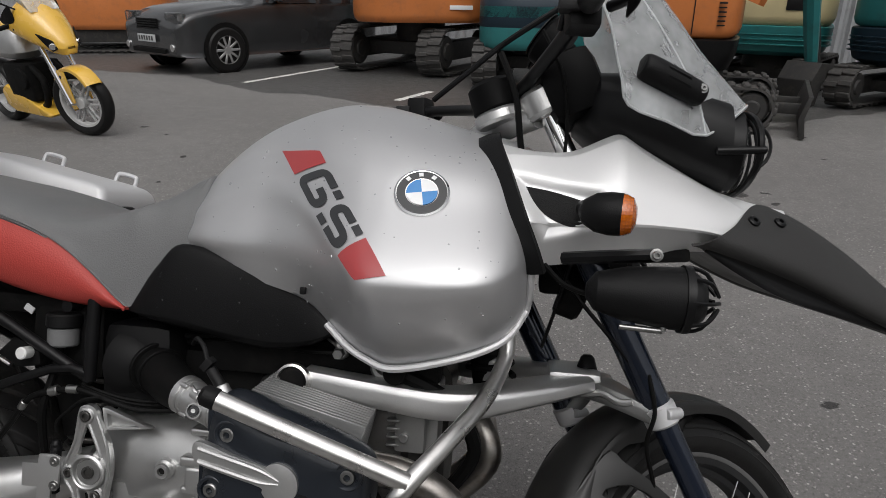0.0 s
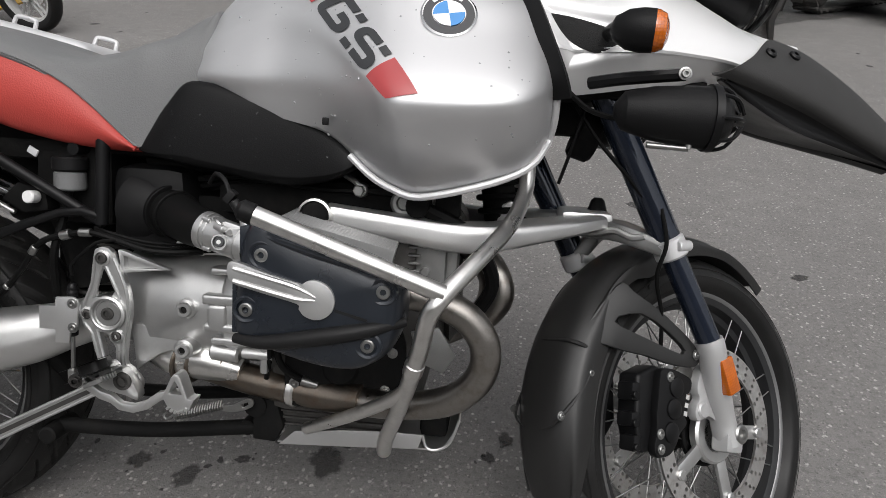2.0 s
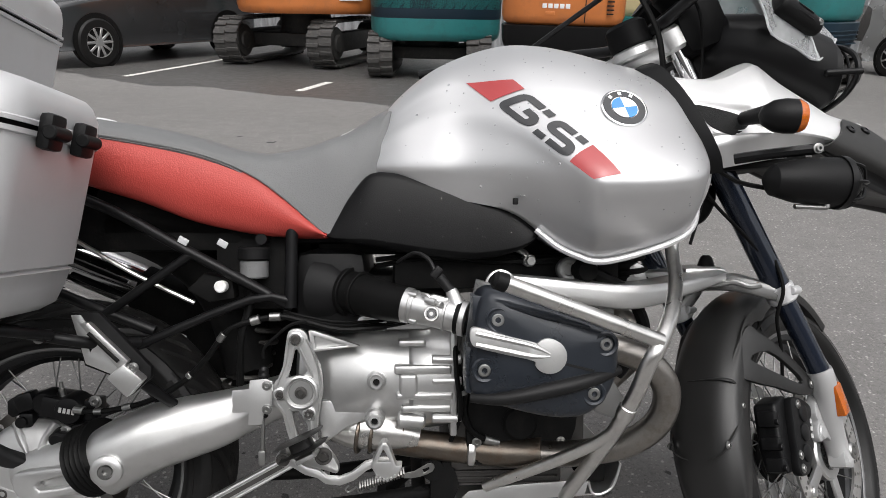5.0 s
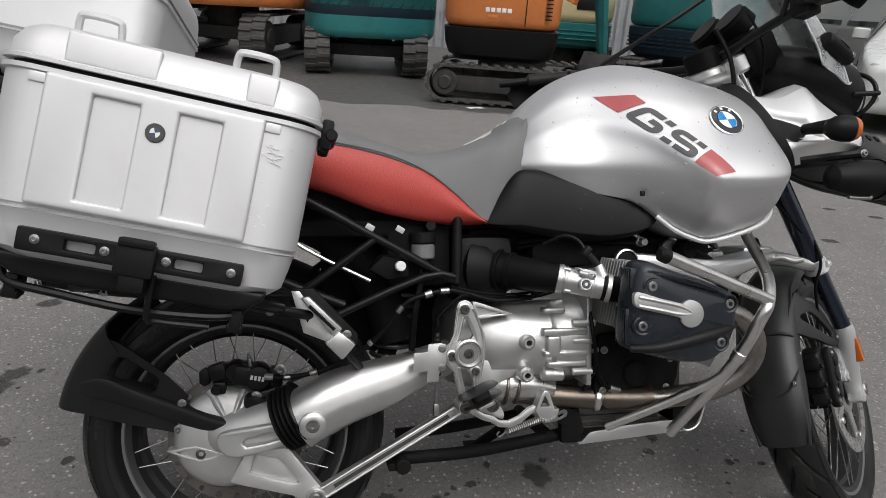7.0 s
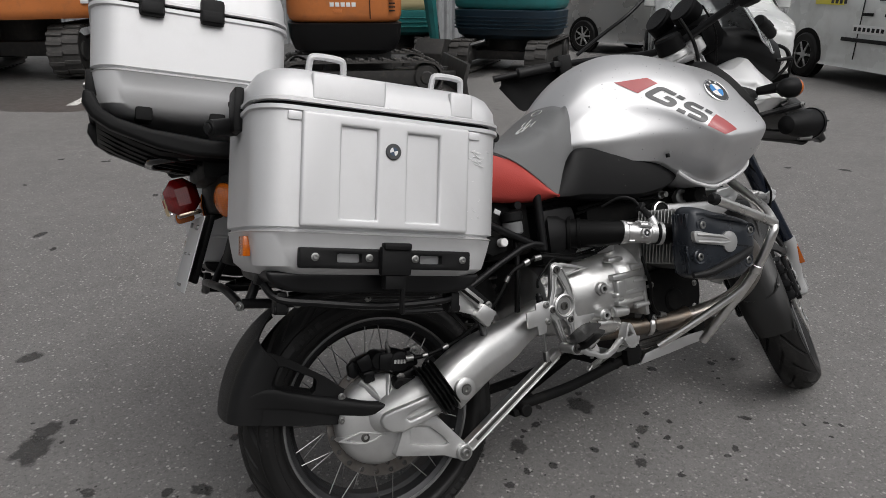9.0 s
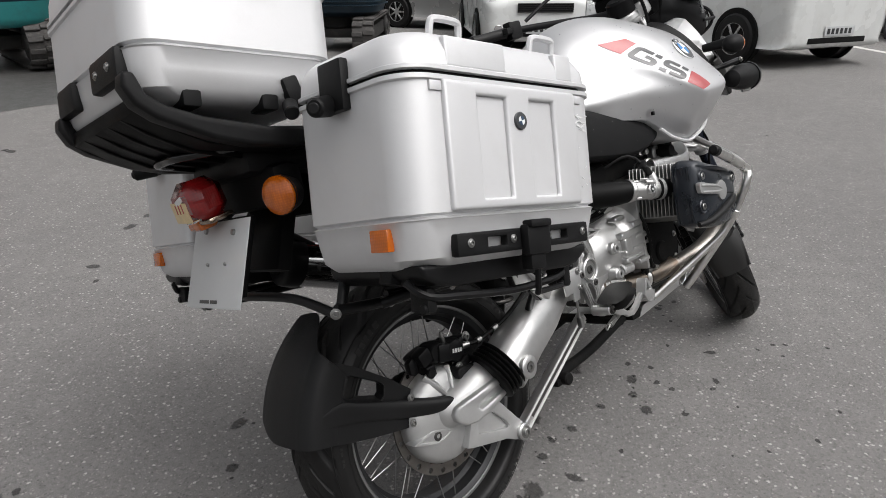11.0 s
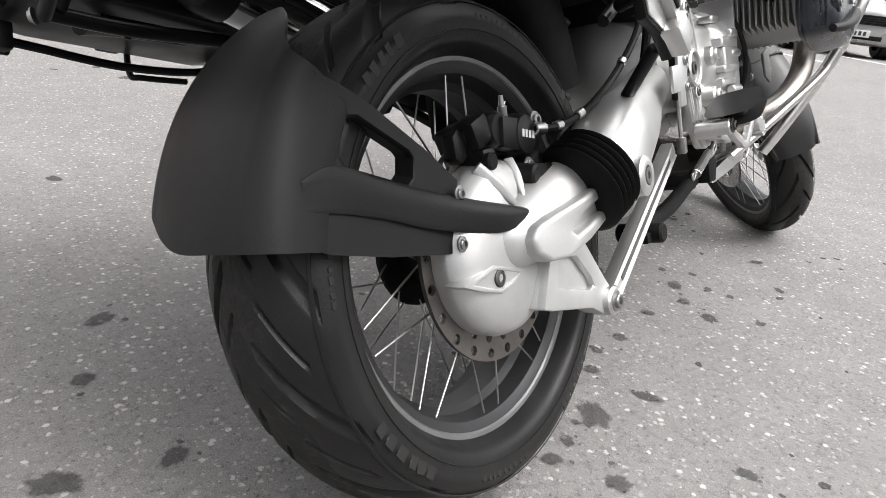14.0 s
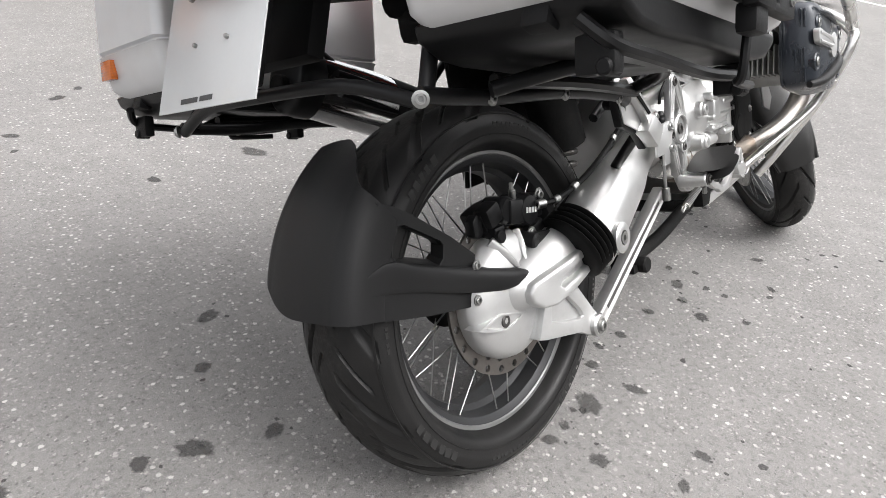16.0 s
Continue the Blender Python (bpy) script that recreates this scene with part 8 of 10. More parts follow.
def windscreen():
    half = [
        [(1.492, 0.0, 1.158), (1.482, -0.098, 1.146), (1.413, -0.153, 1.091), (1.352, -0.184, 1.104), (1.292, -0.209, 1.121)],
        [(1.457, 0.0, 1.198), (1.450, -0.087, 1.188), (1.399, -0.147, 1.142), (1.340, -0.181, 1.146), (1.281, -0.205, 1.158)],
        [(1.418, 0.0, 1.245), (1.412, -0.072, 1.238), (1.378, -0.132, 1.195), (1.326, -0.168, 1.192), (1.272, -0.192, 1.195)],
        [(1.362, 0.0, 1.320), (1.357, -0.066, 1.314), (1.334, -0.118, 1.272), (1.296, -0.150, 1.256), (1.264, -0.170, 1.242)],
        [(1.300, 0.0, 1.390), (1.296, -0.058, 1.386), (1.280, -0.100, 1.350), (1.258, -0.122, 1.330), (1.240, -0.132, 1.315)],
        [(1.245, 0.0, 1.440), (1.242, -0.048, 1.437), (1.232, -0.080, 1.410), (1.220, -0.095, 1.395), (1.212, -0.102, 1.385)],
    ]
    rows = [[V(p) for p in reversed(r)] + [V((x, -y, z)) for x, y, z in r[1:]] for r in half]
    bm = grid_mesh(smooth_grid(rows, 3, 3))
    bmesh.ops.recalc_face_normals(bm, faces=bm.faces)
    bmesh.ops.solidify(bm, geom=bm.faces[:], thickness=0.0035)
    w = part("windscreen", bm, SCREEN_CLEAR, bike, "clear plastic windscreen with rain drops", smooth=60)
    w.visible_shadow = False
    ob = part("rain_film", drop_cluster(tree_of(rows), 130, 5, (1.25, -0.20, 1.12), (1.46, -0.05, 1.36), V((0.3, -1, 0.3)), (0.0006, 0.0016)), WATER_PALE, w)
    ob["kind"] = "stuff"
    rim = [r[0] for r in reversed(rows)] + rows[0][1:-1] + [r[-1] for r in rows]
    part("screen_edge", tube(rim, 0.0022, 6, 3), SCREEN_EDGE, w, "bright cut edge of the screen")
    for s in (-1, 1):
        part("screen_crease", tube([(r[2][0], s * r[2][1] * -1, r[2][2]) for r in half], 0.0016, 6, 3), SCREEN_EDGE, w)
    for s in (-1, 1):
        a, b = V((1.318, s * 0.182, 1.178)), V((1.392, s * 0.158, 1.150))
        pad = tube([a - (b - a) * 0.14, a, b, b + (b - a) * 0.14], [0.012, 0.021, 0.018, 0.011], 16, 5)
        moved(pad, Matrix.Translation((0, s * 0.006, 0)))
        pd = part("screen_mount", pad, BLACK_PLASTIC, bike, "black windscreen mounting pad with two bolts")
        for p in (a, b):
            part("bolt", bolt(p + V((0.006, s * 0.020, 0.004)), (0.35, s, 0.2), 0.0050, 0.004), ZINC, pd)
        for dz in (0.006, -0.006):
            part("pad_groove", tube([a.lerp(b, 0.3) + V((0.006, s * 0.024, dz + 0.003)), a.lerp(b, 0.75) + V((0.006, s * 0.023, dz + 0.003))], 0.0022, 6), BLACK_SATIN, pd)


windscreen()
part("dash", joined(box((1.215, -0.01, 1.175), (0.10, 0.20, 0.11), 0.03, pose(0, 0, 0, 0, -25, 0)), rod((1.20, -0.045, 1.235), (1.165, -0.045, 1.262), 0.046, 0.044, 26, 0.006), rod((1.20, 0.060, 1.235), (1.165, 0.060, 1.262), 0.046, 0.044, 26, 0.006)), DASH_BLACK, bike, "black instrument dash with two round gauges")
for y in (-0.045, 0.060):
    part("gauge_face", lathe([(0.040, 0), (0.040, 0.002), (0, 0.002)], (1.1635, y, 1.2635), (-0.79, 0, 0.61), 28), GREY_PLASTIC, bike, "round gauge face")
# top yoke with tube caps
for k in (0, 1):
    o = V((1.174, -0.062, 1.146)) + leg_gap * k
    cap = part("fork_cap", rod(o + leg_d * 0.022, o - leg_d * 0.026, 0.040, 0.038, 28, 0.007), CAST_ALU, bike, "silver fork cap on the top yoke")
    part("chrome_tube", rod(o + leg_d * 0.01, o + leg_d * 0.20, 0.0165, None, 20, 0.001), CHROME, cap)
yk = V((1.163, -0.062, 1.128)) + leg_gap * 0.5
part("top_yoke", tube([V((1.163, -0.062, 1.130)), yk + V((-0.03, 0, 0.0)), V((1.163, -0.062, 1.130)) + leg_gap], [0.026, 0.024, 0.026], 14), CAST_ALU, bike, "cast aluminium top yoke")
part("switch_ring", rod((1.107, -0.050, 1.112), (1.099, -0.050, 1.133), 0.045, 0.044, 26, 0.005), CAST_ALU, bike, "silver ring below the ignition switch")
part("ignition_switch", rod((1.100, -0.050, 1.130), (1.080, -0.050, 1.180), 0.042, 0.040, 24, 0.007), DASH_BLACK, bike, "black round ignition switch cover")
bar_pts = [V(p) for p in ((1.240, -0.350, 1.255), (1.225, -0.270, 1.245), (1.190, -0.170, 1.215), (1.140, -0.080, 1.170), (1.100, -0.020, 1.150), (1.075, 0.040, 1.150), (1.030, 0.120, 1.162), (0.950, 0.205, 1.172), (0.880, 0.250, 1.172), (0.690, 0.320, 1.157))]
hb = part("handlebar", tube(bar_pts, 0.011, 12, 4), BLACK_SATIN, bike, "black steel handlebar turned to the left")
for s, pts in ((-1, bar_pts[:2]), (1, bar_pts[-2:])):
    a, b = (pts[1], pts[0]) if s < 0 else (pts[0], pts[1])
    d = (b - a).normalized()
    g = part("grip", lathe([(0.016, 0), (0.0175, 0.004), (0.0165, 0.03), (0.0165, 0.10), (0.019, 0.118), (0.019, 0.124), (0.013, 0.130)], a - d * 0.005, d, 18), RUBBER, hb, "black rubber grip")
    part("switch_block", joined(box(a - d * 0.035, (0.045, 0.055, 0.045), 0.008, frame_of(d).to_4x4()), box(a - d * 0.03 + V((-0.012, 0, 0.02)), (0.02, 0.03, 0.016), 0.003)), BLACK_PLASTIC, hb, "black switch block")
    part("switch_button", box(a - d * 0.020 + V((-0.022, -0.012, 0.000)), (0.030, 0.026, 0.020), 0.004), GREY_PLASTIC, hb)
    lev = [a + V((0.035, 0, 0.006)) - d * 0.03, a + V((0.062, 0, 0.002)) + d * 0.03, a + V((0.066, 0, 0.0)) + d * 0.15]
    part("lever", tube(lev, [0.008, 0.0065, 0.006], 10), BLACK_SATIN, hb, "black hand lever")
    if s > 0:
        stem = [(0.945, 0.205, 1.195), (1.02, 0.160, 1.245), (1.105, 0.110, 1.300), (1.26, 0.115, 1.405)]
        head = V((1.27, 0.125, 1.43))
    else:
        stem = [(1.19, -0.20, 1.225), (1.20, -0.225, 1.32), (1.17, -0.25, 1.43)]
        head = V((1.17, -0.26, 1.46))
    part("mirror_stem", tube(stem, 0.006, 8), BLACK_SATIN, hb, "thin black mirror stem")
    part("mirror", moved(lathe([(0.0, -0.020), (0.045, -0.014), (0.062, 0.0), (0.060, 0.006), (0.0, 0.006)], (0, 0, 0), (-1, 0, 0.1), 24), Matrix.Translation(head)), BLACK_PLASTIC, hb, "round black mirror")
    # hand guard shell before the grip, with its pointed lower edge
    gd = []
    for t, lo in ((-0.05, 0.030), (0.2, 0.070), (0.45, 0.105), (0.7, 0.130), (0.88, 0.085), (1.02, 0.040)):
        lo *= 1.0 if s > 0 else 0.45
        o = a.lerp(b, t) + V((0.050 - 0.025 * t, 0.012 * s, 0.012))
        gd.append([o, o + V((0.016, 0.004 * s, -lo * 0.4)), o + V((0.012, 0.0, -lo * 0.75)), o + V((0.0, -0.006 * s, -lo))])
    bm = grid_mesh(smooth_grid(gd, 3, 3))
    bmesh.ops.recalc_face_normals(bm, faces=bm.faces)
    bmesh.ops.solidify(bm, geom=bm.faces[:], thickness=0.003)
    part("hand_guard", bm, DASH_BLACK, hb, "black plastic hand guard")
part("control_cable", tube([(1.10, -0.09, 1.22), (1.128, -0.105, 1.15), (1.140, -0.105, 1.08), (1.150, -0.09, 1.02)], 0.0055, 7), HOSE, bike, "black control cable beside the yoke")
part("control_cable", tube([(1.165, -0.12, 1.25), (1.200, -0.125, 1.18), (1.212, -0.11, 1.10), (1.21, -0.09, 1.04)], 0.003, 7), HOSE, bike)

# ---- tail: carrier, lamps, plate, silencer, racks ----
tail = part("tail_section", box((-0.19, 0, 0.925), (0.24, 0.24, 0.055), 0.02, pose(0, 0, 0, 0, 8, 0)), BLACK_PLASTIC, bike, "black plastic tail section")
part("lamp_bracket", box((-0.255, 0, 0.885), (0.06, 0.30, 0.075), 0.02), DASH_BLACK, tail)
part("plate_bracket", box((-0.23, 0.02, 0.80), (0.03, 0.15, 0.16), 0.01, pose(0, 0, 0, 0, 24, 0)), DASH_BLACK, tail)
part("under_tray", box((-0.05, 0, 0.85), (0.26, 0.22, 0.08), 0.03), DASH_BLACK, tail)
part("tail_rail", tube([(-0.18, -0.13, 0.955), (-0.30, -0.125, 0.962), (-0.385, -0.06, 0.968), (-0.395, 0.0, 0.970), (-0.385, 0.06, 0.968), (-0.30, 0.125, 0.962), (-0.18, 0.13, 0.955)], 0.008, 10), GLOSS_BLACK, bike, "black grab rail")
lens = part("tail_lamp", box((0, 0, 0), (0.070, 0.112, 0.080), 0.022, None, 1), RED_LENS, bike, "red tail lamp lens with a pale torn label", pose(-0.343, 0.036, 0.892, 0, -8, 0))
part("lamp_label", box((-0.0348, 0.014, -0.012), (0.002, 0.066, 0.040), 0.0006, pose(0, 0, 0, 5, 0, 0)), LABEL_PALE, lens, "pale torn label with strokes")
part("label_tear", box((-0.0352, 0.004, 0.010), (0.002, 0.034, 0.010), 0.0006, pose(0, 0, 0, -14, 0, 0)), WHITE_MARK, lens)
for k in range(3):
    part("label_stroke", box((-0.0362, 0.000 + 0.013 * k, -0.004), (0.001, 0.003, 0.018), 0, pose(0, 0, 0, 10, 0, 0)), DECAL_RED, lens)
part("clear_strip", box((0.004, -0.010, -0.039), (0.050, 0.090, 0.010), 0.004, None, 2), LAMP_BOWL, lens, "clear lower strip")
part("lower_lens", box((-0.004, 0.018, -0.043), (0.040, 0.056, 0.024), 0.010, None, 3), AMBER, lens, "amber lower lens")
part("lamp_edge", tube([(-0.0325, -0.050, -0.030), (-0.034, -0.020, -0.033), (-0.034, 0.010, -0.034)], 0.002, 6), CHROME, lens)
for s in (-1, 1):
    ind = part("rear_indicator", lathe([(0.016, 0.0), (0.030, 0.02), (0.0365, 0.05)], (-0.232, s * 0.122, 0.868), (-1, s * 0.40, 0), 24), BLACK_PLASTIC, bike, "black rear indicator with an amber lens")
    part("indicator_lens", lathe([(0.0358, 0.046), (0.034, 0.054), (0.024, 0.061), (0, 0.065)], (-0.232, s * 0.122, 0.868), (-1, s * 0.40, 0), 24), AMBER, ind, "amber lens")
    part("indicator_stalk", rod((-0.235, s * 0.05, 0.87), (-0.235, s * 0.12, 0.868), 0.012), BLACK_PLASTIC, ind)
pl = part("number_plate", bevelled(plate([(-0.117, -0.082), (0.117, -0.082), (0.117, 0.082), (-0.117, 0.082)], -0.001, 0.001, 0), 0.0003), PLATE_WHITE, bike, "blank white number plate", Matrix.Translation((-0.348, 0.030, 0.768)) @ pose(0, 0, 0, 0, 24, 0) @ pose(0, 0, 0, 0, 0, 90))
part("print_bar", box((0.036, 0.0015, -0.070), (0.042, 0.0006, 0.0065), 0), DECAL_BLACK, pl)
part("print_bar", box((-0.006, 0.0015, -0.070), (0.030, 0.0006, 0.0065), 0), DECAL_BLACK, pl)
for x, z in ((-0.060, 0.058), (0.060, 0.066), (-0.040, 0.0), (0.036, 0.0)):
    part("plate_bolt", rod((x, 0.0, z), (x, 0.006, z), 0.006 if z > 0.03 else 0.003, None, 12, 0.001), ZINC, pl)
part("plate_holder", box((-0.325, 0.0, 0.775), (0.012, 0.12, 0.15), 0.004, pose(0, 0, 0, 0, 24, 0)), DASH_BLACK, bike)

# oval silencer with pressed flutes along its side, and its black end
def oval(pts, high, wide_, n=5):
    path = catmull(pts, n)
    hs = [v[0] for v in catmull([(h, 0, 0) for h in high], n)]
    ws = [v[0] for v in catmull([(w, 0, 0) for w in wide_], n)]
    rows = []
    for i, c in enumerate(path):
        d = (path[min(i + 1, len(path) - 1)] - path[max(i - 1, 0)]).normalized()
        sd = d.cross(V((0, 0, 1))).normalized()
        up = sd.cross(d)
        rows.append([c + up * hs[i] * math.sin(a) + sd * ws[i] * math.cos(a) for a in (2 * math.pi * k / 28 for k in range(28))])
    bm = grid_mesh(rows, True, True)
    bmesh.ops.recalc_face_normals(bm, faces=bm.faces)
    return bm


mu = part("silencer", oval([(0.060, 0.192, 0.637), (0.00, 0.192, 0.662), (-0.100, 0.192, 0.702)], [0.057, 0.057, 0.056], [0.048, 0.048, 0.048]), CHROME, bike, "chromed oval silencer with pressed flutes")
# front part coloured black in place of the dark panel that hides it
part("silencer_front", oval([(0.42, 0.150, 0.47), (0.30, 0.180, 0.530), (0.17, 0.190, 0.590), (0.060, 0.192, 0.637)], [0.028, 0.046, 0.056, 0.058], [0.028, 0.044, 0.048, 0.049]), MUD_SHADE_BLACK, mu, "front of the silencer, blackened for the panel that hides it")
for dz in (0.020, -0.014):
    part("flute", tube([(0.05, 0.143, 0.639 + dz), (0.00, 0.1425, 0.660 + dz), (-0.07, 0.1425, 0.690 + dz)], [0.004, 0.007, 0.006], 8, 4), BLACK_SATIN, mu, "dark pressed flute")
part("silencer_end", oval([(-0.094, 0.192, 0.700), (-0.112, 0.192, 0.707), (-0.135, 0.192, 0.716), (-0.140, 0.192, 0.718)], [0.059, 0.060, 0.057, 0.040], [0.051, 0.052, 0.049, 0.034], 3), BLACK_SATIN, mu, "black silencer end cap")
part("outlet", rod((-0.136, 0.192, 0.700), (-0.160, 0.192, 0.709), 0.018, None, 18, 0.002), MUD_SHADE_BLACK, mu)

for s in (-1, 1):
    rk = part("case_rack", joined(
        tube([(-0.300, s * 0.255, 0.668), (-0.20, s * 0.262, 0.650), (-0.05, s * 0.270, 0.634), (0.10, s * 0.268, 0.606), (0.16, s * 0.235, 0.590), (0.20, s * 0.19, 0.585)], 0.0095, 10, 5),
        tube([(-0.285, s * 0.250, 0.668), (-0.24, s * 0.235, 0.74), (-0.18, s * 0.20, 0.82), (-0.14, s * 0.15, 0.88)], 0.0095, 10, 5),
        tube([(-0.300, s * 0.250, 0.662), (-0.310, s * 0.15, 0.690), (-0.315, 0, 0.694)], 0.0085, 10, 4),
        tube([(-0.24, s * 0.30, 0.660), (-0.15, s * 0.36, 0.668), (-0.02, s * 0.38, 0.655), (0.06, s * 0.35, 0.632), (0.10, s * 0.28, 0.612)], 0.009, 10, 5),
        tube([(-0.22, s * 0.29, 0.668), (-0.05, s * 0.30, 0.640), (0.10, s * 0.29, 0.610)], 0.008, 8, 4)), BLACK_SATIN, bike, "black tubular pannier rack")
    part("rack_bolt", bolt((-0.305, s * 0.260, 0.664), (-0.7, s * 0.7, 0), 0.0065, 0.006), ZINC, rk)
    for q in ((-0.20, 0.268, 0.648), (-0.06, 0.275, 0.632), (0.08, 0.274, 0.606)):
        part("bolt", bolt((q[0], s * q[1], q[2]), (0, s, 0), 0.006, 0.005), ZINC, rk)
part("inner_mudguard", joined(tube([(0.345, 0, 0.50), (0.31, 0, 0.62), (0.24, 0, 0.715), (0.12, 0, 0.770), (-0.05, 0, 0.800)], [0.05, 0.05, 0.05, 0.04, 0.03], 14, 4)), MUD_SHADE_BLACK, bike, "black inner mudguard above the rear tyre")
beam = [(-0.494, 1.094), (-0.500, 1.072), (-0.490, 1.044), (-0.464, 1.020), (-0.432, 1.002), (-0.388, 0.978), (-0.330, 0.957), (-0.240, 0.940), (-0.120, 0.942), (-0.110, 0.958), (-0.200, 0.968), (-0.290, 0.982), (-0.395, 1.014), (-0.446, 1.038), (-0.470, 1.058), (-0.478, 1.090)]
carrier = part("top_rack", bevelled(plate(beam, -0.196, -0.160, 0.0), 0.008, 3, 50), BLACK_PLASTIC, bike, "black moulded top case carrier")
part("side_beam", bevelled(plate(beam, 0.160, 0.196, 0.0), 0.008, 3, 50), BLACK_PLASTIC, carrier)
part("tray", bevelled(plate([(-0.480, 1.062), (-0.484, 1.038), (-0.430, 0.999), (-0.385, 0.973), (-0.240, 0.936), (-0.120, 0.938), (-0.120, 0.952), (-0.240, 0.958), (-0.390, 0.998), (-0.448, 1.034), (-0.468, 1.062)], -0.166, 0.166, 0.0), 0.005, 2, 50), DASH_BLACK, carrier)
for y in (-0.10, -0.035, 0.035, 0.10):
    part("tray_rib", plate([(-0.484, 1.038), (-0.452, 1.010), (-0.390, 0.970), (-0.300, 0.942), (-0.300, 0.955), (-0.390, 0.984), (-0.455, 1.024)], y - 0.005, y + 0.005, 0.002), DASH_BLACK, carrier)


# ---- luggage cases ----
def case(name, label, u0, u1, y0, y1, w_bot, w_groove, w_seam, w_top, pitch, side, chamfer, cat="luggage case"):
    """A moulded case in its own axes (u along, w up), pitched; its outer face looks to side."""
    th = thing(name, BIKE, label, cat, "motorcycle luggage")
    q = Matrix.Rotation(radians(pitch), 4, "Y")

    def outline(inset, bottom=False):
        a, b = u0 + inset, u1 - inset
        yo, yi = y1 - inset, y0 + inset * 0.5
        c = chamfer
        pts = []
        for (px, py, sx, sy, r) in ((a, yi, 1, 1, 0.02), (b, yi, -1, 1, 0.02), (b, yo, -1, -1, c), (a, yo, 1, -1, c)):
            k = 7
            for j in range(k):
                t = j / (k - 1)
                # corner arc from one edge to the next
                if (sx, sy) == (1, 1):
                    ang = math.pi * 1.5 - t * 0 - (1 - t) * 0 - math.pi * 0.5 * (1 - t)
                elif (sx, sy) == (-1, 1):
                    ang = math.pi * 1.5 + math.pi * 0.5 * t
                elif (sx, sy) == (-1, -1):
                    ang = math.pi * 0.5 * t
                else:
                    ang = math.pi * 0.5 + math.pi * 0.5 * t
                pts.append((px + sx * r + r * math.cos(ang), py + sy * r + r * math.sin(ang)))
        return pts

    def shell(levels):
        rows = [[q @ V((u, side * y, w)) for u, y in outline(i)] for i, w in levels]
        bm = grid_mesh(rows, True, True)
        bmesh.ops.recalc_face_normals(bm, faces=bm.faces)
        return bm

    g = 0.0035
    part("body", shell([(0.060, w_bot), (0.030, w_bot + 0.006), (0.012, w_bot + 0.022), (0.006, w_bot + 0.050), (0.002, w_groove - 0.006), (0.0, w_groove - 0.004), (0.006, w_groove - 0.001), (0.006, w_groove + 0.001), (0.0, w_groove + 0.004), (0.0, w_groove + 0.008), (-0.0, w_seam - 0.012), (-0.004, w_seam - 0.010), (-0.004, w_seam - g)]), CASE_SILVER, th, "silver case body")
    part("seal", shell([(0.006, w_seam - 0.010), (0.006, w_seam + 0.008)]), MUD_SHADE_BLACK, th, "black seam between lid and body")
    part("lid", shell([(-0.004, w_seam + g), (-0.004, w_seam + 0.009), (0.0, w_seam + 0.011), (0.002, w_seam + 0.5 * (w_top - w_seam)), (0.006, w_top - 0.024), (0.012, w_top - 0.012), (0.022, w_top - 0.004), (0.040, w_top), (0.070, w_top + 0.001)]), CASE_SILVER, th, "silver case lid")
    return th, q


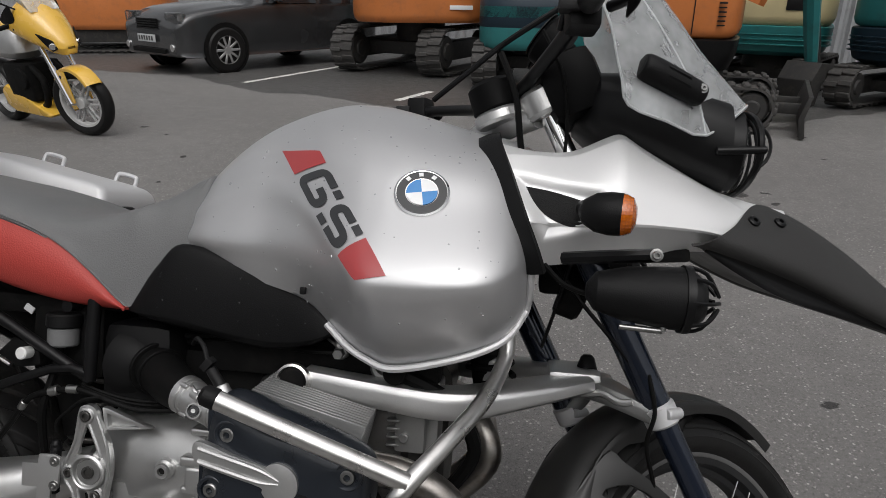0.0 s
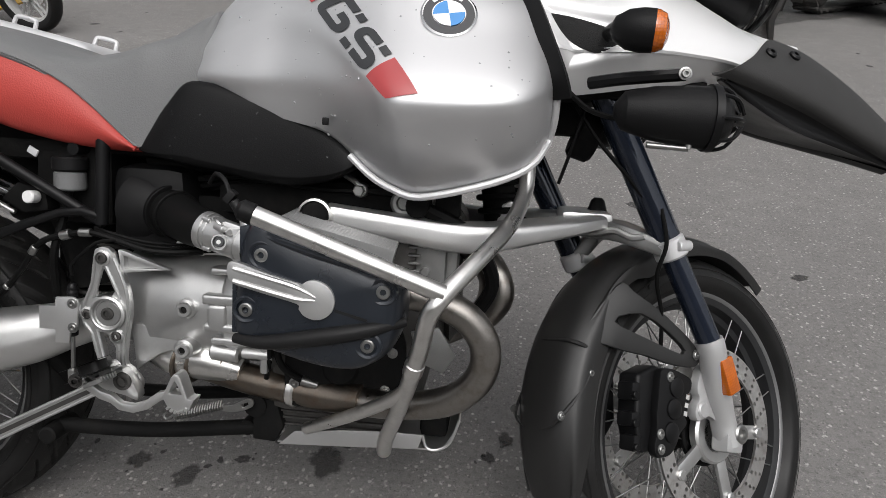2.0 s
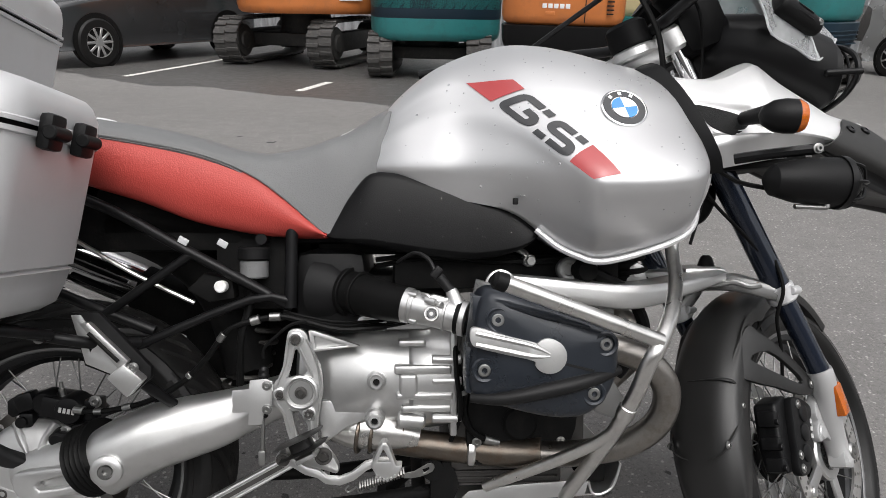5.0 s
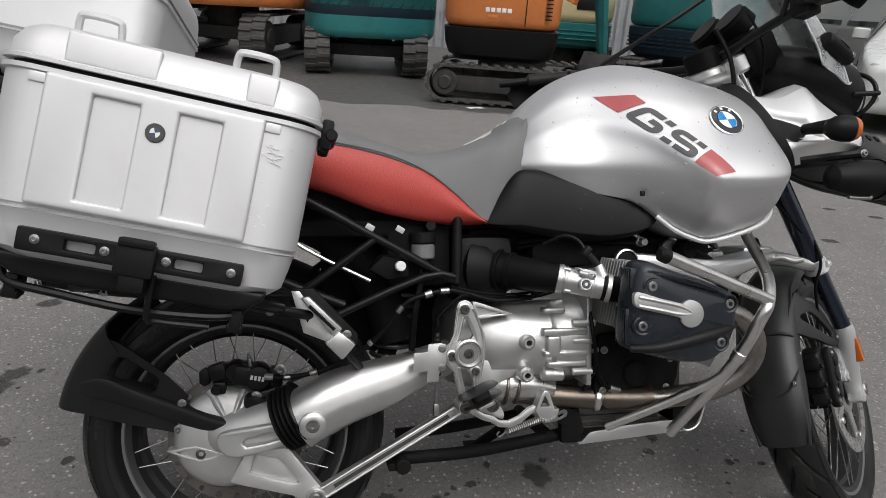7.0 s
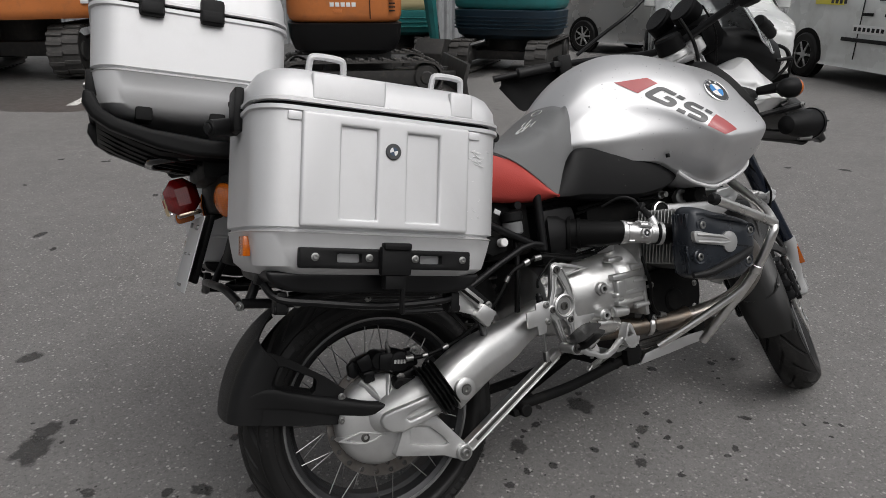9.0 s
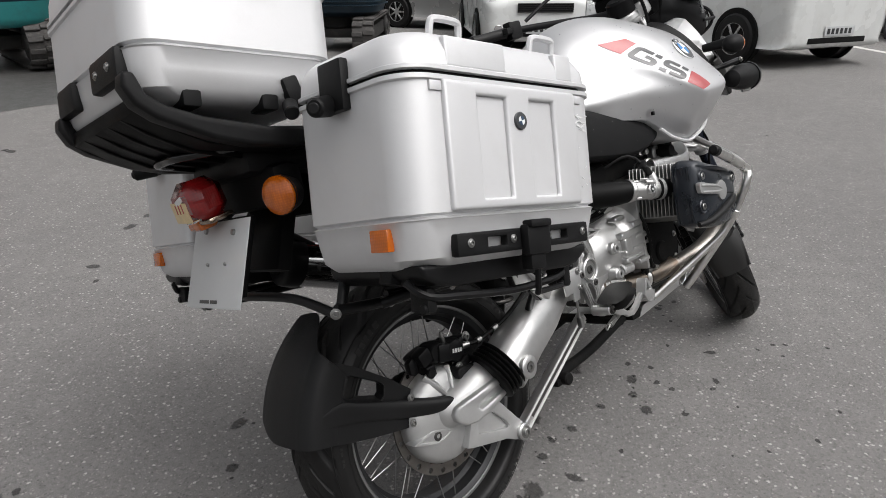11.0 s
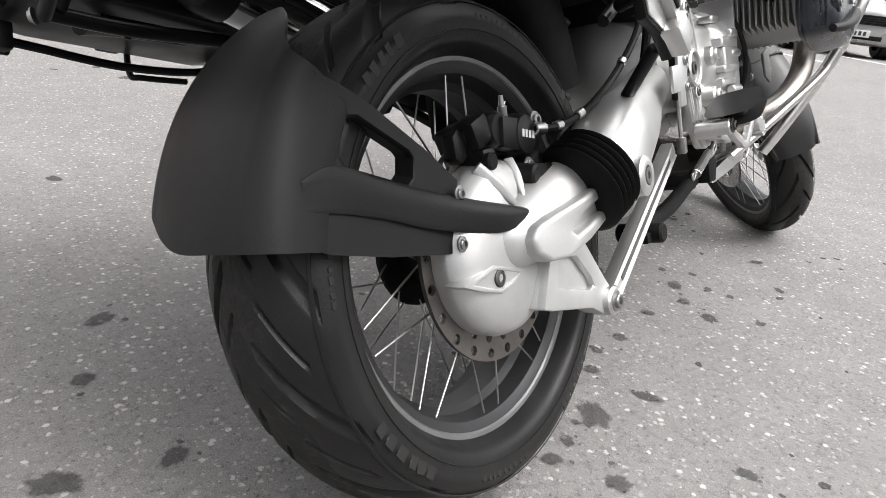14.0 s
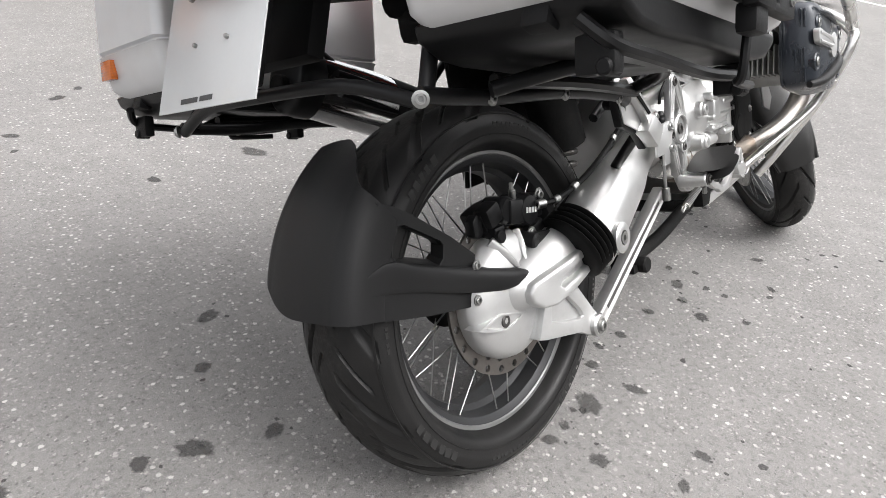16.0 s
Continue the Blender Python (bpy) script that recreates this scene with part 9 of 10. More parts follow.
def right_pannier(side):
    th, q = case("pannier_case", "silver pannier case with ribbed face, scuffed, latched to its rack", -0.458, -0.016, 0.248, 0.508, 0.650, 0.730, 0.926, 0.990, 11.4, side, 0.055)

    def at(bm):
        return moved(bm, q)

    yo = side * 0.508
    pockets = [[(u0, 0.898), (u1, 0.898), (u1, 0.750), (u0, 0.750)] for u0, u1 in ((-0.324, -0.262), (-0.209, -0.150))]
    bm = plate([(-0.388, 0.9165), (-0.092, 0.9165), (-0.092, 0.7345), (-0.388, 0.7345)], yo - side * 0.004, yo + side * 0.0078, 0.0, 2, pockets)
    part("face_panel", at(bevelled(bm, 0.0064, 4, 50)), CASE_SILVER, th, "raised pressed field with two pockets")
    for u in (-0.399, -0.081):
        part("face_step", at(bevelled(box((u, yo + side * 0.0005, 0.907), (0.022, 0.006, 0.014), 0.0), 0.002, 2)), CASE_SILVER, th)
    for u0, u1 in ((-0.372, -0.248), (-0.128, -0.084)):
        part("lid_panel", at(bevelled(box(((u0 + u1) / 2, side * 0.5012, 0.958), (u1 - u0, 0.013, 0.044), 0.0, pose(0, 0, 0, side * 2, 0, 0)), 0.004, 3)), CASE_SILVER, th)
    b = part("badge", at(rod((-0.236, yo + side * 0.004, 0.864), (-0.236, yo + side * 0.0112, 0.864), 0.0135, None, 24, 0.001)), DECAL_BLACK, th, "small round black badge")
    for k in range(4):
        bm = bmesh.new()
        a0 = k * math.pi / 2 + 0.3
        pts = [(0, 0)] + [(0.0070 * math.cos(a0 + j * math.pi / 12), 0.0070 * math.sin(a0 + j * math.pi / 12)) for j in range(7)]
        vs = [bm.verts.new((-0.236 + x, yo + side * 0.0118, 0.864 + z)) for x, z in pts]
        bm.faces.new(vs)
        part("field", at(bm), WHITE_MARK if k % 2 else NAVY_ENAMEL, b)
    if side < 0:
        rnd = random.Random(12)
        for _ in range(26):
            u, w = rnd.gauss(-0.075, 0.010), rnd.uniform(0.855, 0.885) if rnd.random() < 0.6 else rnd.uniform(0.76, 0.86)
            part("scuff", at(box((u, yo + side * (0.0012 if u < -0.067 else -0.004), w), (rnd.uniform(0.002, 0.020), 0.001, 0.0011), 0, pose(0, 0, 0, 0, rnd.uniform(-40, 40), 0))), SCUFF, th)
    # mounting strip and its latch
    st = part("mount_strip", at(plate([(-0.387, 0.703), (-0.084, 0.703), (-0.084, 0.670), (-0.387, 0.670)], yo - side * 0.01, yo + side * 0.006, 0.004, 2, ([(-0.325, 0.694), (-0.285, 0.694), (-0.285, 0.680), (-0.325, 0.680)], [(-0.180, 0.694), (-0.140, 0.694), (-0.140, 0.680), (-0.180, 0.680)]))), BLACK_PLASTIC, th, "black mounting strip with four bolts")
    for u in (-0.362, -0.272, -0.190, -0.100):
        part("bolt", at(bolt((u, yo + side * 0.006, 0.688), (0, side, 0), 0.0045, 0.004)), ZINC, st)
    part("latch", at(joined(box((-0.229, yo + side * 0.013, 0.684), (0.054, 0.018, 0.048), 0.006), box((-0.229, yo + side * 0.006, 0.652), (0.036, 0.022, 0.030), 0.006), box((-0.229, yo + side * 0.018, 0.708), (0.048, 0.020, 0.012), 0.004))), BLACK_PLASTIC, th, "black case latch")
    part("latch_hook", at(tube([(-0.205, yo - side * 0.004, 0.665), (-0.205, yo - side * 0.01, 0.605), (-0.19, yo - side * 0.02, 0.598), (-0.12, yo - side * 0.03, 0.60)], 0.005, 8)), BLACK_SATIN, th)
    for u in (-0.342, -0.123):
        part("carry_handle", at(tube([(u - 0.029, side * 0.474, 0.975), (u - 0.028, side * 0.479, 1.003), (u - 0.020, side * 0.481, 1.011), (u + 0.020, side * 0.481, 1.011), (u + 0.028, side * 0.479, 1.003), (u + 0.029, side * 0.474, 0.975)], 0.0055, 8, 4)), CASE_SILVER, th, "silver carrying loop")
    part("reflector", at(box((-0.456, side * 0.434, 0.702), (0.012, 0.040, 0.032), 0.002)), AMBER, th, "amber rear reflector")
    # lock at the rear upper edge, hinges ahead
    lk = part("lock", at(joined(box((-0.464, side * 0.365, 0.930), (0.016, 0.060, 0.075), 0.005), rod((-0.470, side * 0.355, 0.905), (-0.510, side * 0.380, 0.895), 0.016, 0.014, 18, 0.003))), BLACK_PLASTIC, th, "black lock with a key cylinder")
    part("key_cylinder", at(rod((-0.509, side * 0.379, 0.895), (-0.513, side * 0.382, 0.894), 0.008, None, 14, 0.001)), GREY_PLASTIC, lk)
    for y in (0.33, 0.42):
        part("hinge", at(joined(box((-0.004, side * y, 0.925), (0.020, 0.040, 0.050), 0.008), rod((0.004, side * (y - 0.022), 0.925), (0.004, side * (y + 0.022), 0.925), 0.010, None, 14, 0.002))), BLACK_PLASTIC, th, "black hinge")
    tray = part("case_tray", at(bevelled(plate([(-0.432, 0.664), (-0.425, 0.646), (-0.395, 0.632), (-0.360, 0.628), (-0.110, 0.628), (-0.075, 0.634), (-0.050, 0.650), (-0.046, 0.664)], side * 0.252, side * 0.482, 0.0), 0.010, 3)), BLACK_SATIN, th, "black catch tray under the case")
    part("tray_loop", at(tube([(-0.425, side * 0.440, 0.640), (-0.405, side * 0.462, 0.618), (-0.340, side * 0.468, 0.612), (-0.235, side * 0.470, 0.606), (-0.130, side * 0.466, 0.612), (-0.085, side * 0.455, 0.622), (-0.070, side * 0.43, 0.640)], 0.0065, 8, 4)), BLACK_SATIN, tray, "bent black tube")
    for u in (-0.40, -0.085):
        part("tray_lug", at(joined(box((u, side * 0.445, 0.612), (0.018, 0.040, 0.036), 0.005), rod((u - 0.012, side * 0.455, 0.600), (u + 0.012, side * 0.455, 0.600), 0.008, None, 12, 0.002))), BLACK_PLASTIC, tray)
    for u in (-0.42, -0.33):
        part("case_foot", at(box((u, side * 0.40, 0.648), (0.022, 0.03, 0.024), 0.005, pose(0, 0, 0, 0, 15, 0))), BLACK_PLASTIC, th)
    return th


right_pannier(-1)
right_pannier(1)


def top_case():
    th, q = case("top_case", "silver top case with black latches on a black carrier", -0.675, -0.322, -0.205, 0.205, 0.945, 1.028, 1.150, 1.235, 10.5, -1, 0.05)

    def at(bm):
        return moved(bm, q)

    for u in (-0.575, -0.470):
        part("latch", at(joined(box((u, -0.212, 1.150), (0.044, 0.016, 0.050), 0.008), box((u, -0.219, 1.140), (0.038, 0.010, 0.022), 0.004))), BLACK_PLASTIC, th, "black latch")
    for u in (-0.585, -0.455):
        part("case_foot", at(box((u, -0.165, 0.962), (0.030, 0.05, 0.045), 0.006)), BLACK_PLASTIC, th)
    part("lock_handle", at(joined(rod((-0.430, -0.205, 0.945), (-0.445, -0.235, 0.925), 0.013, 0.012, 16, 0.002), box((-0.415, -0.195, 0.965), (0.03, 0.02, 0.06), 0.006, pose(0, 0, 0, 0, -20, 0)))), BLACK_PLASTIC, th, "black lock handle")
    part("corner_guard", at(box((-0.672, -0.10, 1.005), (0.022, 0.13, 0.05), 0.008)), BLACK_PLASTIC, th, "black corner guard")
    part("corner_guard", at(box((-0.672, 0.12, 1.005), (0.022, 0.10, 0.05), 0.008)), BLACK_PLASTIC, th, "black corner guard")
    for y in (-0.13, -0.07):
        part("bolt", at(bolt((-0.683, y, 1.005), (-1, 0, 0), 0.005, 0.004)), ZINC, th)
    return th


top_case()


# ---- the yard around: parked machines, cars, fence ----
ORANGE = surface("faded orange machine paint", (0.52, 0.165, 0.042), 0.42, vary=0.10, scale=3, grain=120, coat=0.15, dirt=((0.25, 0.10, 0.05), 0.4))
TEAL = surface("teal machine paint", (0.022, 0.165, 0.165), 0.42, vary=0.10, scale=3, grain=120, coat=0.15, dirt=((0.03, 0.08, 0.085), 0.5))
NAVY = surface("navy machine panel", (0.008, 0.022, 0.036), 0.40, vary=0.10, scale=4)
CREAM = surface("cream machine paint", (0.62, 0.53, 0.30), 0.5, vary=0.08, scale=4)
STEEL_DIRTY = surface("dirty dark steel", (0.030, 0.029, 0.028), 0.6, metal=0.2, vary=0.3, scale=6, grain=120, bump=0.25, dirt=((0.075, 0.065, 0.055), 0.6))
TRACK_RUBBER = surface("dusty track rubber", (0.045, 0.043, 0.041), 0.75, vary=0.25, scale=7, grain=140, bump=0.25, dirt=((0.12, 0.11, 0.10), 0.6), by_piece=0.2)
CAR_GREY = surface("dark grey car paint", (0.050, 0.051, 0.053), 0.22, metal=0.4, vary=0.06, scale=2, coat=0.8)
CAR_SILVER = surface("silver car paint", (0.36, 0.36, 0.355), 0.28, metal=0.5, vary=0.06, scale=2, coat=0.6)
CAR_WHITE = surface("white car paint", (0.62, 0.63, 0.62), 0.28, vary=0.06, scale=2, coat=0.5, dirt=((0.42, 0.41, 0.39), 0.35))
CAR_DARK = surface("black car paint", (0.016, 0.016, 0.018), 0.2, vary=0.06, scale=2, coat=0.8)
CAR_GLASS = surface("tinted car window", (0.012, 0.014, 0.016), 0.06, vary=0.05, spec=0.7)
YELLOW = surface("yellow motorcycle paint", (0.72, 0.43, 0.055), 0.28, vary=0.05, scale=6, coat=0.6)
WHEEL_WHITE = surface("white wheel paint", (0.46, 0.46, 0.455), 0.35, vary=0.05)
FENCE_STEEL = surface("weathered corrugated steel", (0.34, 0.35, 0.36), 0.5, metal=0.3, vary=0.14, scale=1.5, grain=40, dirt=((0.20, 0.19, 0.18), 0.5))
SHADE_WALL = surface("grey wall render", (0.33, 0.325, 0.315), 0.8, vary=0.14, scale=1.2, grain=60, bump=0.3, dirt=((0.14, 0.135, 0.125), 0.5))
YELLOW_MARK = surface("yellow sign film", (0.70, 0.62, 0.08), 0.5, vary=0.05)


def crawler_track(parent, m, length, height, width):
    """A belt with pads round its rollers; its middle at the origin of m."""
    r = height / 2
    straight = length - height
    turn = math.pi * r
    total = 2 * straight + 2 * turn

    def at(s):
        s %= total
        if s < straight:
            return V((-straight / 2 + s, 0, 0)), 0.0
        s -= straight
        if s < turn:
            a = s / r
            return V((straight / 2 + r * math.sin(a), 0, r - r * math.cos(a))), math.degrees(a)
        s -= turn
        if s < straight:
            return V((straight / 2 - s, 0, 2 * r)), 180.0
        s -= straight
        a = s / r
        return V((-straight / 2 - r * math.sin(a), 0, r + r * math.cos(a))), 180 + math.degrees(a)

    rows = []
    n = 72
    for i in range(n):
        p, a = at(total * i / n)
        nn = V((math.sin(radians(a)), 0, -math.cos(radians(a))))
        rows.append([p - nn * 0.035 + V((0, -width / 2 * 0.94, 0)), p - nn * 0.012 + V((0, -width / 2 * 0.94, 0)), p - nn * 0.012 + V((0, width / 2 * 0.94, 0)), p - nn * 0.035 + V((0, width / 2 * 0.94, 0))])
    rows.append(rows[0])
    bm = grid_mesh(rows, True)
    bmesh.ops.remove_doubles(bm, verts=bm.verts, dist=1e-5)
    bmesh.ops.recalc_face_normals(bm, faces=bm.faces)
    tr = part("track", bm, TRACK_RUBBER, parent, "dusty rubber crawler track", m)
    count = max(int(total / 0.135), 12)
    first = None
    for i in range(count):
        p, a = at(total * i / count)
        pm = Matrix.Translation(p) @ pose(0, 0, 0, 0, -a, 0)
        if first is None:
            pad = joined(box((0, -width * 0.245, 0.002), (0.062, width * 0.47, 0.030), 0.008, None, 1), box((0.025, width * 0.245, 0.002), (0.062, width * 0.47, 0.030), 0.008, None, 1))
            first = part("track_pad", pad, TRACK_RUBBER, tr)
            first.matrix_local = pm
        else:
            more("track_pad", first, tr, pm)
    part("track_frame", box((0, 0, r), (straight + height * 0.5, width * 0.55, height * 0.42), 0.02), STEEL_DIRTY, tr)
    for s in (-1, 1):
        part("sprocket", joined(rod((s * straight / 2, -width * 0.40, r), (s * straight / 2, width * 0.40, r), r * 0.72, None, 24, 0.02), rod((s * straight / 2, -width * 0.46, r), (s * straight / 2, width * 0.46, r), r * 0.40, None, 20, 0.02)), STEEL_DIRTY, tr)
    return tr


def excavator(m, label, paint, size, gauge, track, house_turn, z0, skirt=None, bands=(), marks=(), cab=None, blade=False, lift=0.0):
    """A crawler excavator seen from behind: x ahead. size: the house's length, width, height."""
    ex = thing("excavator", m, label, "excavator", "parked excavators")
    tl, th_, tw = track
    for s in (-1, 1):
        crawler_track(ex, Matrix.Translation((0, s * gauge / 2, 0.03)), tl, th_, tw)
    part("undercarriage", joined(box((0, 0, th_ * 0.55), (tl * 0.45, gauge, th_ * 0.30), 0.04), rod((0, 0, th_ * 0.5), (0, 0, z0 + 0.02), 0.42, 0.40, 28, 0.01)), STEEL_DIRTY, ex, "dark steel undercarriage")
    hm = pose(0, 0, 0, 0, 0, house_turn)
    L, W, H = size
    zb = z0
    if skirt:
        h_s, mat_s, ribs = skirt
        sk = part("counterweight", superbox((-L * 0.12, 0, z0), (L, W, h_s), 4.5, 44, ((0, 0.16), (0.15, 0.06), (0.5, 0.015), (0.97, 0.0), (1, 0.015))), mat_s, ex, "dark counterweight", hm)
        if ribs:
            for k in range(ribs):
                part("groove", superbox((-L * 0.12, 0, z0 + h_s * (0.35 + 0.5 * k / ribs)), (L + 0.012, W + 0.012, 0.02), 4.5, 44, ((0, 0.02), (0.3, 0.0), (0.7, 0.0), (1, 0.02))), mat_s, sk)
        zb = z0 + h_s + 0.004
    house = part("house", superbox((-L * 0.12, 0, zb), (L, W, H), 4.5, 44), paint, ex, "", hm)
    for (zlo, zhi, mat_b) in bands:
        part("panel_band", superbox((-L * 0.12, 0, zlo), (L + 0.012, W + 0.012, zhi - zlo), 4.5, 44, ((0, 0.012), (0.05, 0.0), (0.95, 0.0), (1, 0.012))), mat_b, house)
    for (x, y, z, w, h, mat_m) in marks:
        part("mark", box((x, y, z), (0.012, w, h), 0.002), mat_m, house)
    if cab:
        cx, cy = cab
        part("cab", superbox((cx, cy, zb + H * 0.9), (L * 0.5, W * 0.48, 1.05), 6, 32), paint, ex, "", hm)
        for s in (-1, 1):
            part("cab_window", box((cx, cy + s * W * 0.2415, zb + H * 0.9 + 0.62), (L * 0.38, 0.012, 0.62), 0.01), CAR_GLASS, ex, "dark cab window", hm)
        part("cab_window", box((cx - L * 0.2515, cy, zb + H * 0.9 + 0.62), (0.012, W * 0.36, 0.60), 0.01), CAR_GLASS, ex, "dark cab window", hm)
    boom = part("boom", tube([(L * 0.40, 0, zb + 0.35), (L * 0.75, 0, zb + 1.35), (L * 1.25, 0, zb + 1.75), (L * 1.75, 0, zb + 1.35)], [0.16, 0.15, 0.13, 0.10], 8, 5), paint, ex, "", hm)
    part("dipper", tube([(L * 1.72, 0, zb + 1.40 + lift * 0.2), (L * 1.72, 0, zb + 0.75 + lift), (L * 1.66, 0, zb + 0.05 + lift)], [0.11, 0.09, 0.07], 8, 4), paint, ex, "", hm)
    part("bucket", moved(plate([(-0.25, 0.05), (0.0, 0.30), (0.25, 0.25), (0.28, 0.0), (0.10, -0.22), (-0.18, -0.16)], -0.28, 0.28, 0.02), Matrix.Translation((L * 1.60, 0, zb - 0.12 + lift))), STEEL_DIRTY, ex, "", hm)
    if blade:
        bl = joined(plate([(0, 0.02), (0.05, 0.02), (0.02, 0.20), (0.06, 0.40), (0.02, 0.40), (-0.03, 0.20)], -gauge * 0.72, gauge * 0.72, 0.006), box((-0.35, 0.25, 0.22), (0.7, 0.09, 0.10), 0.01), box((-0.35, -0.25, 0.22), (0.7, 0.09, 0.10), 0.01))
        part("dozer_blade", moved(bl, Matrix.Translation((tl * 0.62, 0, 0.0))), STEEL_DIRTY, ex, "dark steel dozer blade")
    return ex


excavator(pose(-0.95, 10.75, 0, 0, 0, 72), "faded orange crawler excavator with dusty tracks on wet asphalt", ORANGE, (2.3, 2.15, 1.0), 1.55, (2.5, 0.68, 0.42), 30, 0.80, marks=((-1.435, -0.55, 1.02, 0.34, 0.06, WHITE_MARK),), cab=(0.2, 0.5))
excavator(pose(1.08, 9.45, 0, 0, 0, 86), "teal and navy crawler excavator with rounded rear", TEAL, (1.75, 1.80, 0.9), 1.35, (2.2, 0.58, 0.36), 8, 0.52, bands=((0.80, 1.18, NAVY), (0.93, 1.08, TEAL)), marks=((-1.095, 0.0, 1.26, 0.40, 0.05, WHITE_MARK),), cab=(0.15, 0.4))
excavator(pose(2.60, 6.76, 0, 0, 0, -17), "small orange crawler excavator with a black counterweight", ORANGE, (1.32, 1.20, 0.75), 1.02, (1.90, 0.42, 0.28), 0, 0.50, skirt=(0.35, BLACK_SATIN, 0), marks=(), cab=(0.0, 0.25), blade=True, lift=1.9)
excavator(pose(5.75, 8.05, 0, 0, 0, 43), "teal crawler excavator with a ribbed navy counterweight", TEAL, (1.40, 1.62, 0.8), 1.15, (2.3, 0.46, 0.32), -3, 0.50, skirt=(0.42, NAVY, 4), cab=(0.1, 0.3), blade=False)
excavator(pose(4.35, 9.60, 0, 0, 0, 60), "cream and teal crawler excavator behind the others", CREAM, (1.4, 1.35, 0.9), 1.1, (1.8, 0.44, 0.30), 10, 0.50, skirt=(0.38, TEAL, 3), marks=((-0.872, -0.25, 1.15, 0.32, 0.16, GREY_PLASTIC),), cab=(0.1, 0.3))
excavator(pose(-7.9, 12.6, 0, 0, 0, 200), "orange crawler excavator parked behind a car", ORANGE, (2.2, 2.0, 0.9), 1.5, (2.4, 0.60, 0.40), 0, 0.45, cab=(0.2, 0.45))

# panel seam, latch and plain marks on the small orange machine's flank
flank = thing("excavator_sign", pose(2.60, 6.76, 0, 0, 0, -17), "pale lettering bars on the orange machine's side", "sign")
for x, w in ((-0.32, 0.045), (-0.26, 0.045), (-0.20, 0.045), (-0.14, 0.045), (-0.08, 0.045)):
    part("letter_bar", box((x, -0.601, 1.045), (w, 0.006, 0.045), 0.001), WHITE_MARK, flank)
part("latch_plate", box((-0.26, -0.602, 0.975), (0.10, 0.01, 0.035), 0.004), ORANGE, flank)
part("panel_seam", box((0.10, -0.6005, 1.2), (0.010, 0.006, 0.62), 0), GREY_PLASTIC, flank)
for k in range(6):
    part("vent_slot", box((0.35, -0.575, 0.98 + 0.04 * k), (0.07, 0.02, 0.014), 0.002), GREY_PLASTIC, flank)

# bucket and arm set down between the machines
arm_m = pose(4.30, 8.00, 0, 0, 0, 40)
dig = thing("digger_bucket", arm_m, "dark steel digging bucket on a teal arm, set on the ground", "bucket")
part("shell", plate([(-0.24, 0.06), (-0.28, 0.32), (-0.14, 0.52), (0.10, 0.50), (0.22, 0.30), (0.10, 0.34), (-0.06, 0.30), (-0.12, 0.02)], -0.22, 0.22, 0.012), STEEL_DIRTY, dig)
part("arm", tube([(0.0, 0, 0.50), (-0.15, 0, 0.95), (-0.45, 0, 1.9)], [0.07, 0.09, 0.11], 8, 4), TEAL, dig)
part("link", tube([(0.12, 0, 0.50), (0.02, 0, 0.80), (-0.10, 0, 1.05)], 0.04, 8, 4), STEEL_DIRTY, dig)
for k in range(4):
    part("tooth", box((-0.20, -0.18 + 0.12 * k, 0.04), (0.10, 0.05, 0.05), 0.01), STEEL_DIRTY, dig)


def car_wheel(parent, x, y, r, w, side, spokes=10):
    m = pose(x, y, r)
    ty = part("wheel", lathe([(r * 0.62, -w / 2), (r * 0.9, -w / 2), (r, -w * 0.36), (r, w * 0.36), (r * 0.9, w / 2), (r * 0.62, w / 2)], (0, 0, 0), (0, 1, 0), 32, True), RUBBER, parent, "road wheel with an alloy rim", m)
    yo = side * w * 0.44
    part("rim", lathe([(r * 0.66, 0), (r * 0.66, 0.02), (r * 0.60, 0.02), (r * 0.60, 0.0)], (0, yo - side * 0.01, 0), (0, side, 0), 32, True), CAR_SILVER, ty)
    part("rim_well", rod((0, yo - side * 0.07, 0), (0, yo - side * 0.05, 0), r * 0.62, None, 28), MUD_SHADE_BLACK, ty)
    sp = part("spoke", box((r * 0.36, 0, 0), (r * 0.52, 0.022, r * 0.11), 0.006, None, 1), CAR_SILVER, ty)
    sp.matrix_local = pose(0, yo, 0)
    for k in range(1, spokes):
        more("spoke", sp, ty, pose(0, yo, 0) @ pose(0, 0, 0, 0, 360 * k / spokes, 0))
    part("hub", rod((0, yo - side * 0.01, 0), (0, yo + side * 0.012, 0), r * 0.16, None, 18, 0.004), CAR_SILVER, ty)


